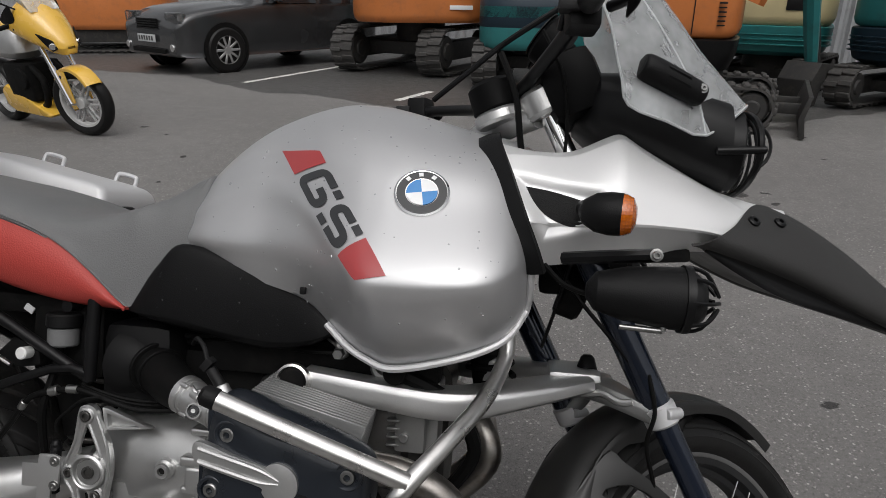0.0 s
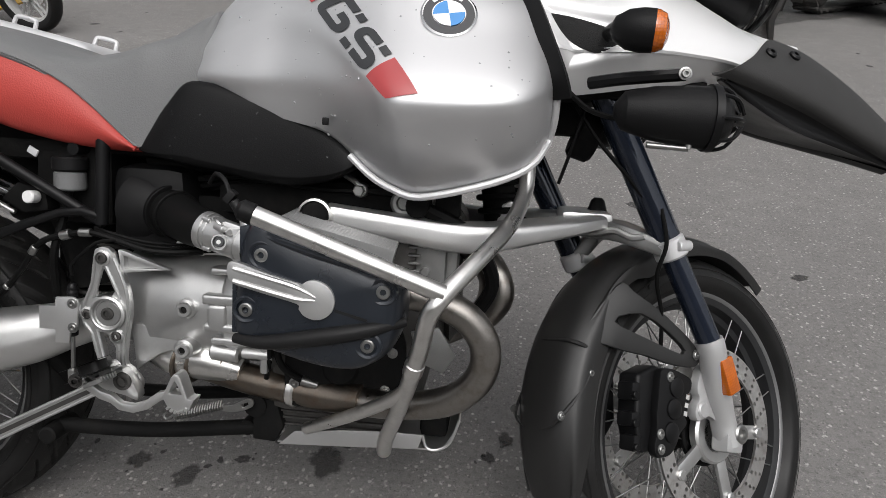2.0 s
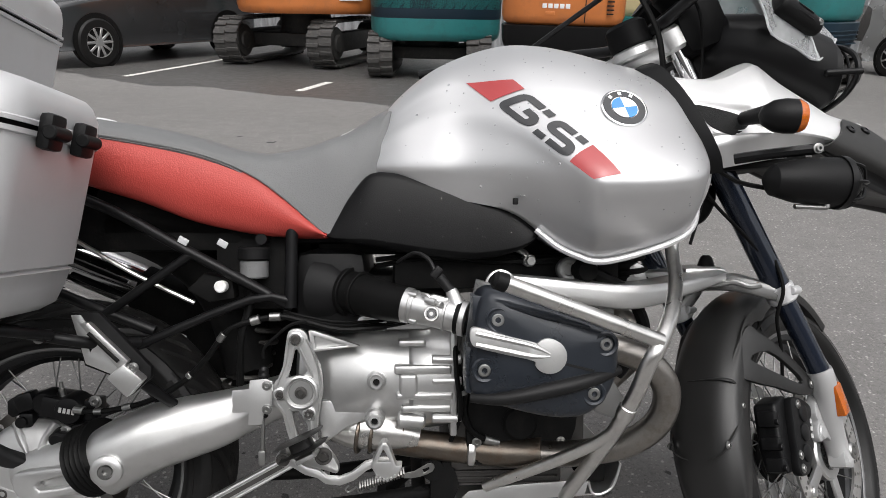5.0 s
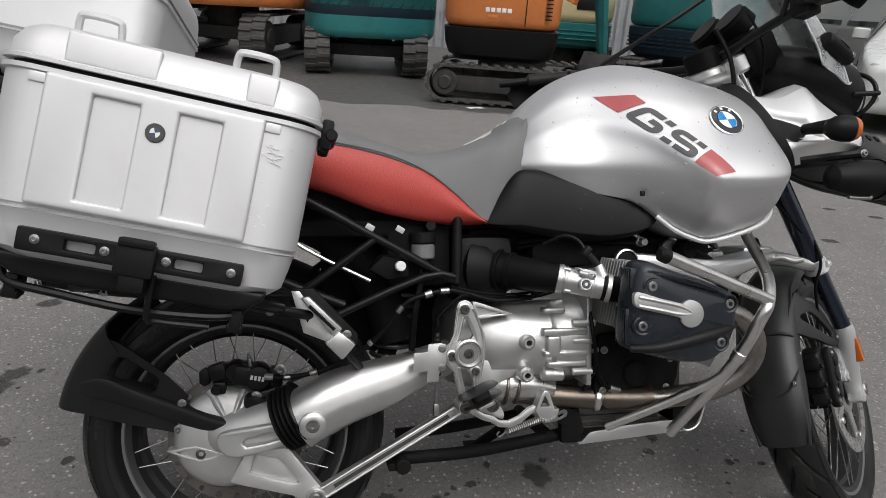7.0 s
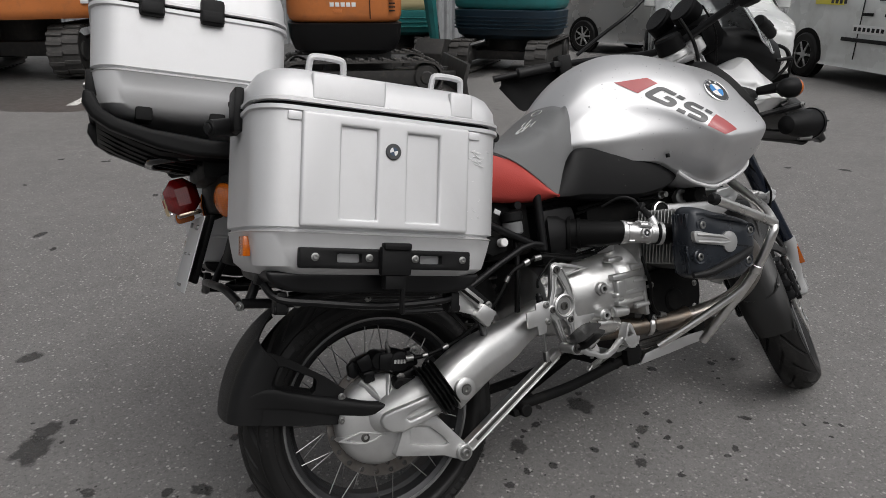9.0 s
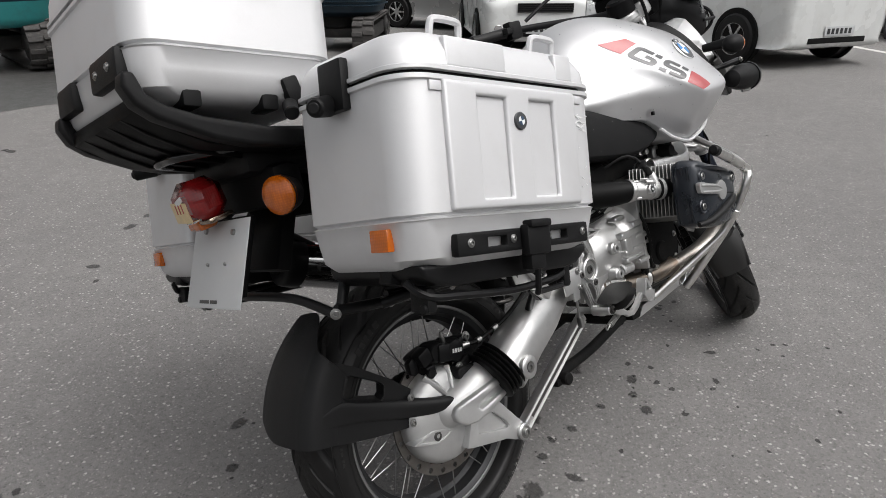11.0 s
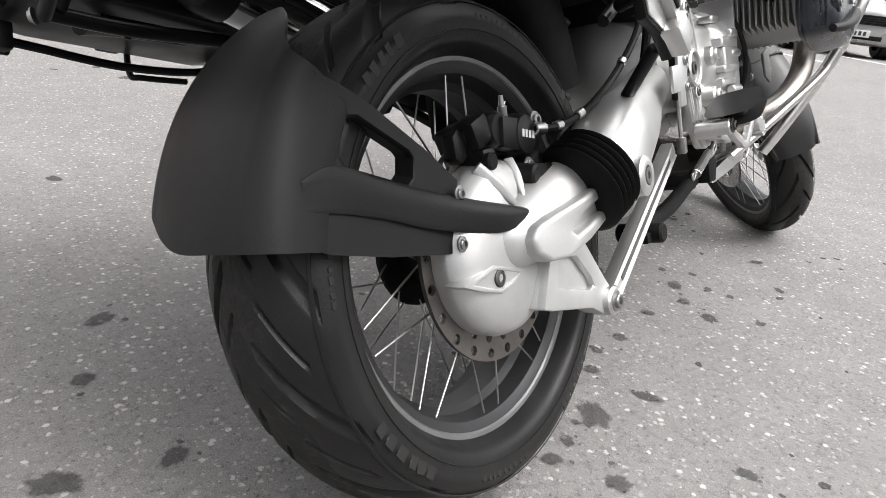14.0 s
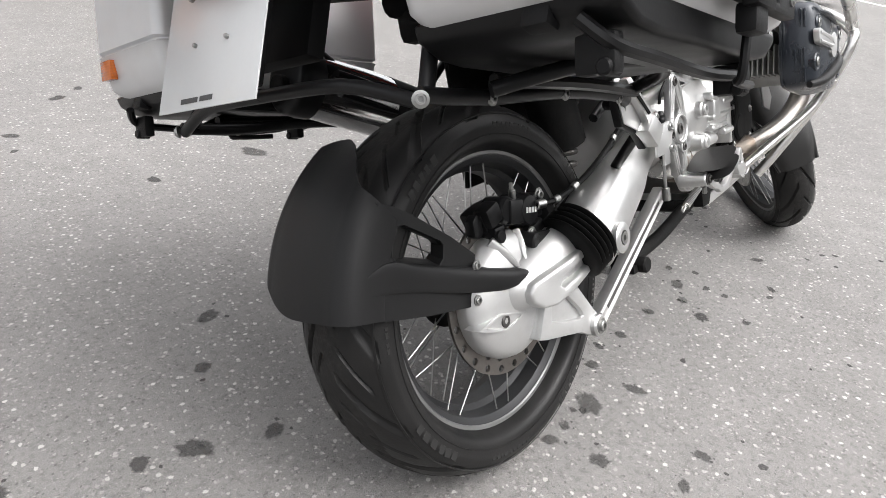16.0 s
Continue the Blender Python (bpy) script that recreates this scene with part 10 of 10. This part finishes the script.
def car(m, label, paint, sections, wheels, wheel_r, half_w, cabin, category="car", lamps=(), plate_z=0.45, front_x=2.1, spokes=10, group="parked cars", grille=(0.55, 0.14, 1.0)):
    """x ahead. sections: x, sill z, belt z, roof z, roof half width. cabin: windows as (x0, x1) stretches."""
    c = thing("car", m, label, category, group)
    rows = []
    for x, zs, zb, zr, wr, wb in sections:
        half = [(0, zr), (wr * 0.6, zr - 0.005), (wr, zr - 0.05), ((wr + wb) / 2 + 0.015, (zr + zb) / 2), (wb - 0.005, zb + 0.02), (wb, zb - 0.08), (wb + 0.01, (zb + zs) / 2), (wb - 0.015, zs + 0.06), (wb - 0.06, zs), (0, zs)]
        rows.append([V((x, -y, z)) for y, z in half] + [V((x, y, z)) for y, z in reversed(half[1:-1])])
    grid = smooth_grid([r + [r[0]] for r in rows], 3, 2)
    bm = grid_mesh(grid, False, False)
    bmesh.ops.remove_doubles(bm, verts=bm.verts, dist=1e-4)
    bmesh.ops.holes_fill(bm, edges=[e for e in bm.edges if len(e.link_faces) == 1], sides=0)
    bmesh.ops.recalc_face_normals(bm, faces=bm.faces)
    part("body", bm, paint, c, "", smooth=50)
    for x in wheels:
        for s in (-1, 1):
            car_wheel(c, x, s * (half_w - 0.075), wheel_r, 0.215, s, spokes)
            # a flat black disc on the flank stands for the arch's shaded hollow
            part("wheel_arch", joined(lathe([(wheel_r * 1.15, -0.02), (wheel_r * 1.15, 0.012), (0, 0.012)], (x, s * (half_w - 0.002), wheel_r * 1.04), (0, s, 0), 32)), MUD_SHADE_BLACK, c)
    for x0, x1, z0, z1, slope in cabin:
        for s in (-1, 1):
            bm = plate([(x0, z0), (x1, z0), (x1 - slope, z1), (x0 + 0.05, z1)], -0.008, 0.008, 0.004)
            for v in bm.verts:
                t = (v.co.z - z0) / max(z1 - z0, 0.01)
                v.co.y = s * (half_w - 0.012 + (-0.20) * t) + v.co.y
            part("window", bm, CAR_GLASS, c, "dark side window")
    for s in (-1, 1):
        if lamps:
            lx, ly, lz, lw, lh = lamps
            part("headlamp", superbox((lx, s * ly, lz), (0.18, lw, lh), 3.0, 20), CLEAR_LENS, c, "clear headlamp")
            part("lamp_bowl", superbox((lx - 0.02, s * ly, lz + 0.01), (0.14, lw - 0.03, lh - 0.02), 3.0, 20), CHROME, c)
            part("fog_lamp", rod((front_x - 0.02, s * (half_w - 0.22), 0.40), (front_x + 0.012, s * (half_w - 0.22), 0.40), 0.055, None, 18, 0.005), CHROME, c)
        part("mirror", superbox((cabin[0][1] - 0.25, s * (half_w + 0.06), cabin[0][2] + 0.02), (0.10, 0.20, 0.14), 3, 18), paint, c, "wing mirror")
    gz, gh, gw = grille
    for k in range(5):
        part("grille_bar", box((front_x + 0.004, 0, gz + gh * k / 4), (0.03, gw, 0.016), 0.004), GREY_PLASTIC, c)
    part("grille", box((front_x - 0.012, 0, gz + gh / 2), (0.03, gw, gh), 0.01), MUD_SHADE_BLACK, c)
    part("bumper_vent", box((front_x + 0.01, 0, 0.34), (0.03, half_w * 1.1, 0.07), 0.01), MUD_SHADE_BLACK, c)
    pl_ = part("number_plate", box((front_x + 0.035, 0, plate_z), (0.012, 0.52, 0.112), 0.003), PLATE_WHITE, c, "white number plate with dark bars")
    for k in range(6):
        part("plate_bar", box((front_x + 0.042, -0.20 + 0.075 * k, plate_z), (0.004, 0.045, 0.065), 0), DECAL_BLACK, pl_)
    return c


wagon = [(2.08, 0.34, 0.62, 0.72, 0.55, 0.66), (2.02, 0.26, 0.70, 0.84, 0.62, 0.80), (1.75, 0.24, 0.84, 0.98, 0.66, 0.865), (1.10, 0.24, 0.92, 1.06, 0.70, 0.875), (0.75, 0.24, 0.95, 1.10, 0.70, 0.875), (0.10, 0.24, 0.97, 1.50, 0.60, 0.875), (-0.60, 0.24, 0.98, 1.56, 0.60, 0.875), (-1.50, 0.24, 0.99, 1.53, 0.58, 0.87), (-1.95, 0.28, 1.00, 1.30, 0.58, 0.84), (-2.10, 0.40, 0.95, 1.05, 0.55, 0.74)]
hatch = [(1.86, 0.34, 0.60, 0.72, 0.50, 0.62), (1.80, 0.24, 0.68, 0.82, 0.58, 0.76), (1.45, 0.20, 0.80, 0.92, 0.62, 0.83), (0.95, 0.20, 0.88, 0.98, 0.64, 0.84), (0.60, 0.20, 0.90, 1.08, 0.62, 0.84), (0.0, 0.20, 0.92, 1.40, 0.56, 0.84), (-0.9, 0.20, 0.93, 1.42, 0.56, 0.84), (-1.6, 0.22, 0.92, 1.15, 0.55, 0.82), (-1.9, 0.34, 0.85, 0.95, 0.5, 0.72)]
boxvan = [(2.14, 0.34, 0.75, 0.85, 0.62, 0.72), (2.05, 0.24, 0.90, 1.02, 0.70, 0.86), (1.45, 0.22, 1.02, 1.15, 0.74, 0.90), (1.10, 0.22, 1.05, 1.35, 0.72, 0.91), (0.60, 0.22, 1.06, 1.78, 0.70, 0.91), (-0.5, 0.22, 1.06, 1.84, 0.72, 0.91), (-1.8, 0.22, 1.06, 1.83, 0.72, 0.91), (-2.10, 0.30, 1.05, 1.75, 0.70, 0.88)]

car(pose(-3.86, 10.95, 0, 0, 0, -121), "dark grey estate car parked on wet asphalt", CAR_GREY, wagon, (1.30, -1.28), 0.345, 0.885, ((-0.55, 0.55, 1.02, 1.42, 0.30), (-1.65, -0.62, 1.02, 1.42, 0.10)), lamps=(1.955, 0.60, 0.735, 0.44, 0.17), plate_z=0.52, front_x=2.09, grille=(0.66, 0.14, 0.62))
car(pose(8.05, 6.20, 0, 0, 0, -132), "white hatchback facing the yard", CAR_WHITE, hatch, (1.18, -1.22), 0.29, 0.85, ((-0.45, 0.40, 0.95, 1.32, 0.25), (-1.4, -0.5, 0.95, 1.32, 0.2)), lamps=(1.72, 0.58, 0.62, 0.34, 0.15), plate_z=0.40, front_x=1.87, grille=(0.62, 0.10, 0.75))
car(pose(9.85, 8.75, 0, 0, 0, -78), "silver minivan by the fence", CAR_SILVER, boxvan, (1.30, -1.35), 0.31, 0.92, ((-0.30, 0.85, 1.10, 1.62, 0.35), (-1.7, -0.4, 1.10, 1.62, 0.1)), category="minivan", lamps=(1.95, 0.62, 0.78, 0.34, 0.2), front_x=2.12, spokes=7)
van = car(pose(9.55, 3.75, 0, 0, 0, -112), "white delivery van with a black and yellow company sign", CAR_WHITE, boxvan, (1.38, -1.42), 0.32, 0.92, ((-0.10, 0.85, 1.10, 1.62, 0.35),), category="van", lamps=(1.95, 0.62, 0.78, 0.34, 0.2), front_x=2.12, spokes=6)
car(pose(12.9, 4.05, 0, 0, 0, 205), "dark saloon car with a white number plate", CAR_DARK, hatch, (1.18, -1.22), 0.30, 0.85, ((-0.45, 0.40, 0.95, 1.32, 0.25), (-1.4, -0.5, 0.95, 1.32, 0.2)), lamps=(1.72, 0.58, 0.62, 0.34, 0.15), plate_z=0.40, front_x=1.87)
car(pose(14.6, 1.9, 0, 0, 0, 205), "silver saloon car beside a parking line", CAR_SILVER, hatch, (1.18, -1.22), 0.30, 0.85, ((-0.45, 0.40, 0.95, 1.32, 0.25), (-1.4, -0.5, 0.95, 1.32, 0.2)), lamps=(1.72, 0.58, 0.62, 0.34, 0.15), plate_z=0.40, front_x=1.87)

# the sign on the van's side: a word, a yellow strip, a pale panel of unreadable print, door handles, rub strip
text = bpy.data.curves.new("sign_word", "FONT")
text.body = "АВТО"
text.size, text.extrude, text.align_x = 0.26, 0.002, "CENTER"
word = new("sign_word", text)
word.parent = van
word.matrix_local = Matrix.Translation((-1.10, -0.935, 1.16)) @ pose(0, 0, 0, 90, 0, 0)
word.data.materials.append(DECAL_BLACK)
part("sign_strip", box((-1.05, -0.930, 1.075), (0.62, 0.010, 0.085), 0.002), YELLOW_MARK, van, "yellow sign strip")
for k in range(4):
    part("strip_bar", box((-0.98 + 0.09 * k, -0.937, 1.075), (0.055, 0.004, 0.05), 0), DECAL_BLACK, van)
part("print_panel", box((-0.15, -0.935, 0.74), (0.62, 0.006, 0.11), 0.002), WHITE_MARK, van, "pale panel of unreadable print")
for k in range(7):
    part("print_bar", box((-0.40 + 0.085 * k, -0.940, 0.74), (0.05, 0.003, 0.05), 0), GREY_PLASTIC, van)
part("rub_strip", box((0.10, -0.930, 0.60), (1.5, 0.02, 0.05), 0.006), GREY_PLASTIC, van)
for x in (-0.22, 0.18):
    part("door_handle", box((x, -0.935, 0.93), (0.17, 0.03, 0.04), 0.008), BLACK_PLASTIC, van)
    part("door_seam", box((x - 0.13 if x < 0 else x + 0.13, -0.921, 0.85), (0.012, 0.01, 1.0), 0), GREY_PLASTIC, van)


def yellow_bike():
    y = thing("sport_motorcycle", pose(-4.04, 5.20, 0, 8, 0, -24.5), "yellow sport motorcycle with white wheels", "motorcycle")
    WB = 1.32
    for x, st in ((0.0, 0), (WB, 16)):
        m = pose(x, 0, 0.302, 0, 0, st)
        t = part("wheel", tyre_mesh(0.302, 0.06 if x else 0.085, 0.222, 0.05, 96, lambda a, s: 0.0), [RUBBER, RUBBER], y, "white cast wheel with a black tyre", m)
        part("rim", lathe([(0.226, -0.045), (0.226, 0.045), (0.200, 0.04), (0.192, 0.02), (0.192, -0.02), (0.200, -0.04)], (0, 0, 0), (0, 1, 0), 40, True), WHEEL_WHITE, t)
        for k in range(6):
            a = 360 * k / 6
            for dx in (-0.022, 0.022):
                part("spoke", moved(box((0.115, 0, dx), (0.16, 0.022, 0.018), 0.005, None, 1), pose(0, 0, 0, 0, a, 0)), WHEEL_WHITE, t)
        part("hub", rod((0, -0.05, 0), (0, 0.05, 0), 0.05, None, 20, 0.004), WHEEL_WHITE, t)
        part("brake_disc", drilled_disc(0.10, 0.16 if x else 0.12, 0.055, 0.059, 2, 24), DISC_STEEL, t)
    for s in (-1, 1):
        part("fork_leg", joined(rod((WB - 0.03, s * 0.095, 0.30), (WB - 0.16, s * 0.095, 0.62), 0.026, None, 16, 0.004), rod((WB - 0.16, s * 0.095, 0.62), (WB - 0.30, s * 0.095, 0.95), 0.021, None, 16)), CHROME, y, "silver fork leg")
    rows = []
    for k in range(9):
        a = radians(35 + 105 * k / 8)
        rows.append([V((WB + r * math.cos(a), yy, 0.302 + r * math.sin(a))) for yy, r in ((-0.075, 0.285), (-0.07, 0.315), (0, 0.325), (0.07, 0.315), (0.075, 0.285))])
    bm = grid_mesh(smooth_grid(rows, 2, 3))
    bmesh.ops.recalc_face_normals(bm, faces=bm.faces)
    bmesh.ops.solidify(bm, geom=bm.faces[:], thickness=0.005)
    part("front_mudguard", bm, YELLOW, y, "yellow front mudguard")
    for s in (-1, 1):
        part("mudguard_stay", plate([(WB - 0.02, 0.30), (WB + 0.02, 0.32), (WB - 0.02, 0.58), (WB - 0.16, 0.60)], s * 0.078, s * 0.084, 0.003), YELLOW, y)
    sec = [(0.76, 0.93, 1.00, 0.17), (0.86, 0.89, 1.09, 0.20), (1.00, 0.85, 1.19, 0.20), (1.14, 0.80, 1.12, 0.18), (1.28, 0.745, 0.98, 0.13), (1.38, 0.725, 0.85, 0.07), (1.405, 0.74, 0.80, 0.03)]
    rows = []
    for x, zl, zt, w in sec:
        rows.append([V((x, yy, z)) for yy, z in ((-w * 0.7, zl), (-w, zl + 0.05), (-w, zl + (zt - zl) * 0.5), (-w * 0.7, zl + (zt - zl) * 0.85), (0, zt), (w * 0.7, zl + (zt - zl) * 0.85), (w, zl + (zt - zl) * 0.5), (w, zl + 0.05), (w * 0.7, zl))])
    bm = grid_mesh(smooth_grid(rows, 3, 3), True, True)
    bmesh.ops.recalc_face_normals(bm, faces=bm.faces)
    part("fairing", bm, YELLOW, y, "yellow nose fairing with a dark screen")
    part("windscreen", bevelled(plate([(0.98, 1.17), (1.18, 1.07), (1.02, 1.26), (0.90, 1.32)], -0.13, 0.13, 0.01), 0.002), SCREEN_CLEAR, y)
    for s in (-1, 1):
        bm = plate([(1.22, 0.915), (1.335, 0.850), (1.360, 0.780), (1.320, 0.762), (1.275, 0.820)], -0.006, 0.006, 0.003)
        for v in bm.verts:
            v.co.y = s * (0.158 - (v.co.x - 1.22) * 0.52 + 0.010) + v.co.y
        rc = part("lamp_recess", bm, BLACK_PLASTIC, y, "black headlamp recess")
        part("headlamp", rod((1.318, s * 0.108, 0.805), (1.338, s * 0.122, 0.803), 0.030, 0.028, 18, 0.004), CHROME, rc, "round headlamp")
        part("air_slot", box((0.93, s * 0.203, 0.955), (0.10, 0.012, 0.022), 0.005, pose(0, 0, 0, 0, 14, 0)), BLACK_PLASTIC, y)
        # a black plate on the fairing stands for the shade inside the cockpit
        part("cockpit_opening", plate(smooth_outline([(0.80, 1.03), (0.98, 1.13), (1.02, 1.07), (1.00, 1.00), (0.84, 0.985)], 3), s * 0.196, s * 0.208, 0.004), MUD_SHADE_BLACK, y)
        part("mirror", joined(tube([(1.02, s * 0.16, 1.10), (0.98, s * 0.28, 1.18), (0.95, s * 0.34, 1.20)], 0.008, 6), superbox((0.93, s * 0.36, 1.16), (0.05, 0.14, 0.09), 3, 16)), BLACK_PLASTIC, y, "black mirror")
    part("fuel_tank", superbox((0.52, 0, 0.66), (0.52, 0.36, 0.30), 3.0, 32, ((0, 0.05), (0.2, 0.0), (0.7, 0.02), (0.92, 0.07), (1, 0.13))), CAST_ALU, y, "silver frame and tank")
    part("tank_top", superbox((0.52, 0, 0.88), (0.44, 0.28, 0.10), 3.0, 28, ((0, 0.0), (0.5, 0.02), (1, 0.10))), YELLOW, y, "yellow tank top")
    part("engine", joined(box((0.62, 0, 0.46), (0.42, 0.34, 0.34), 0.05), *[rod((0.72, s * 0.12, 0.50), (0.72, s * 0.19, 0.50), 0.10, None, 20, 0.01) for s in (-1, 1)], *[tube([(0.80, s * 0.10, 0.60), (0.95, s * 0.10, 0.48), (0.88, s * 0.10, 0.26), (0.60, s * 0.08, 0.22)], 0.03, 10) for s in (-1, 1)]), MUD_SHADE_BLACK, y, "dark engine with pipes")
    part("belly_pan", bevelled(plate([(0.25, 0.36), (0.35, 0.42), (0.62, 0.34), (1.02, 0.19), (0.98, 0.165), (0.40, 0.17), (0.28, 0.22)], -0.17, 0.17, 0.02), 0.004), YELLOW, y, "yellow belly pan")
    part("seat", superbox((0.10, 0, 0.78), (0.62, 0.26, 0.10), 3, 28), MUD_SHADE_BLACK, y, "black seat")
    part("tail", moved(superbox((0, 0, 0), (0.55, 0.24, 0.14), 3, 28), pose(-0.22, 0, 0.80, 0, -14, 0)), YELLOW, y, "yellow tail")
    part("handlebar", joined(tube([(0.88, -0.30, 0.96), (0.93, -0.12, 1.0), (0.93, 0.12, 1.0), (0.88, 0.30, 0.96)], 0.012, 8), rod((0.90, -0.20, 0.97), (0.86, -0.34, 0.95), 0.019)), BLACK_PLASTIC, y, "black handlebar")
    part("swing_arm", joined(*[tube([(0.38, s * 0.12, 0.38), (0.15, s * 0.12, 0.34), (0.0, s * 0.12, 0.302)], 0.03, 8) for s in (-1, 1)]), STEEL_DIRTY, y)
    part("side_stand", rod((0.55, 0.12, 0.24), (0.62, 0.30, -0.04), 0.012), STEEL_DIRTY, y)


yellow_bike()

# scrap of white paper on the ground
bm = bmesh.new()
grid_mesh([[V((x, y, 0.004 + 0.02 * noise.noise(V((x * 9, y * 9, 0))) ** 2)) for x in (0, 0.06, 0.13, 0.2)] for y in (0, 0.05, 0.1)], bm=bm)
solid("paper_scrap", bm, WHITE_MARK, "crumpled scrap of white paper on asphalt", "paper", m=pose(1.95, 6.02, 0.004, 0, 0, 20))

# fence: corrugated sheets round the yard
def fence(a, b, h, name):
    a, b = V((*a, 0)), V((*b, 0))
    d = (b - a)
    n = int(d.length / 0.05)
    s = V((-d.y, d.x, 0)).normalized()
    rows = [[], []]
    for k in range(n + 1):
        o = a + d * k / n + s * (0.03 if (k // 2) % 2 else -0.03)
        rows[0].append(o)
        rows[1].append(o + V((0, 0, h)))
    bm = grid_mesh(rows)
    bmesh.ops.recalc_face_normals(bm, faces=bm.faces)
    bmesh.ops.solidify(bm, geom=bm.faces[:], thickness=0.01)
    return solid(name, bm, FENCE_STEEL, "pale grey corrugated steel fence", "fence", "structure")


fence((-22, 19.5), (7.6, 13.2), 2.4, "fence_north")
fence((7.6, 13.2), (26, 9.5), 2.4, "fence_north_east")
fence((26, 9.5), (27, -9.5), 2.4, "fence_east")
fence((-22, 19.5), (-24, -7.5), 2.4, "fence_west")


def shade_wall(a, b, h, name):
    """A plain rendered wall with a coping and shallow piers, added out of view to block low sky light."""
    a, b = V((*a, 0)), V((*b, 0))
    d = b - a
    turn = math.atan2(d.y, d.x)
    n = int(d.length / 4)
    m = Matrix.Translation(a) @ Matrix.Rotation(turn, 4, "Z")
    w = solid(name, box((d.length / 2, 0, h / 2), (d.length, 0.25, h), 0.01), SHADE_WALL, "plain grey rendered wall, unseen, added to dim the low sky light", "wall", "structure", m)
    part("coping", box((d.length / 2, 0, h + 0.04), (d.length + 0.1, 0.36, 0.08), 0.01), FENCE_STEEL, w)
    for k in range(n + 1):
        part("pier", box((d.length * k / n, 0, h / 2), (0.45, 0.42, h - 0.02), 0.02), SHADE_WALL, w)


# added out of view: darkens what the metal's side faces reflect
shade_wall((-24, -7.5), (27, -9.5), 3.8, "shade_wall_south")
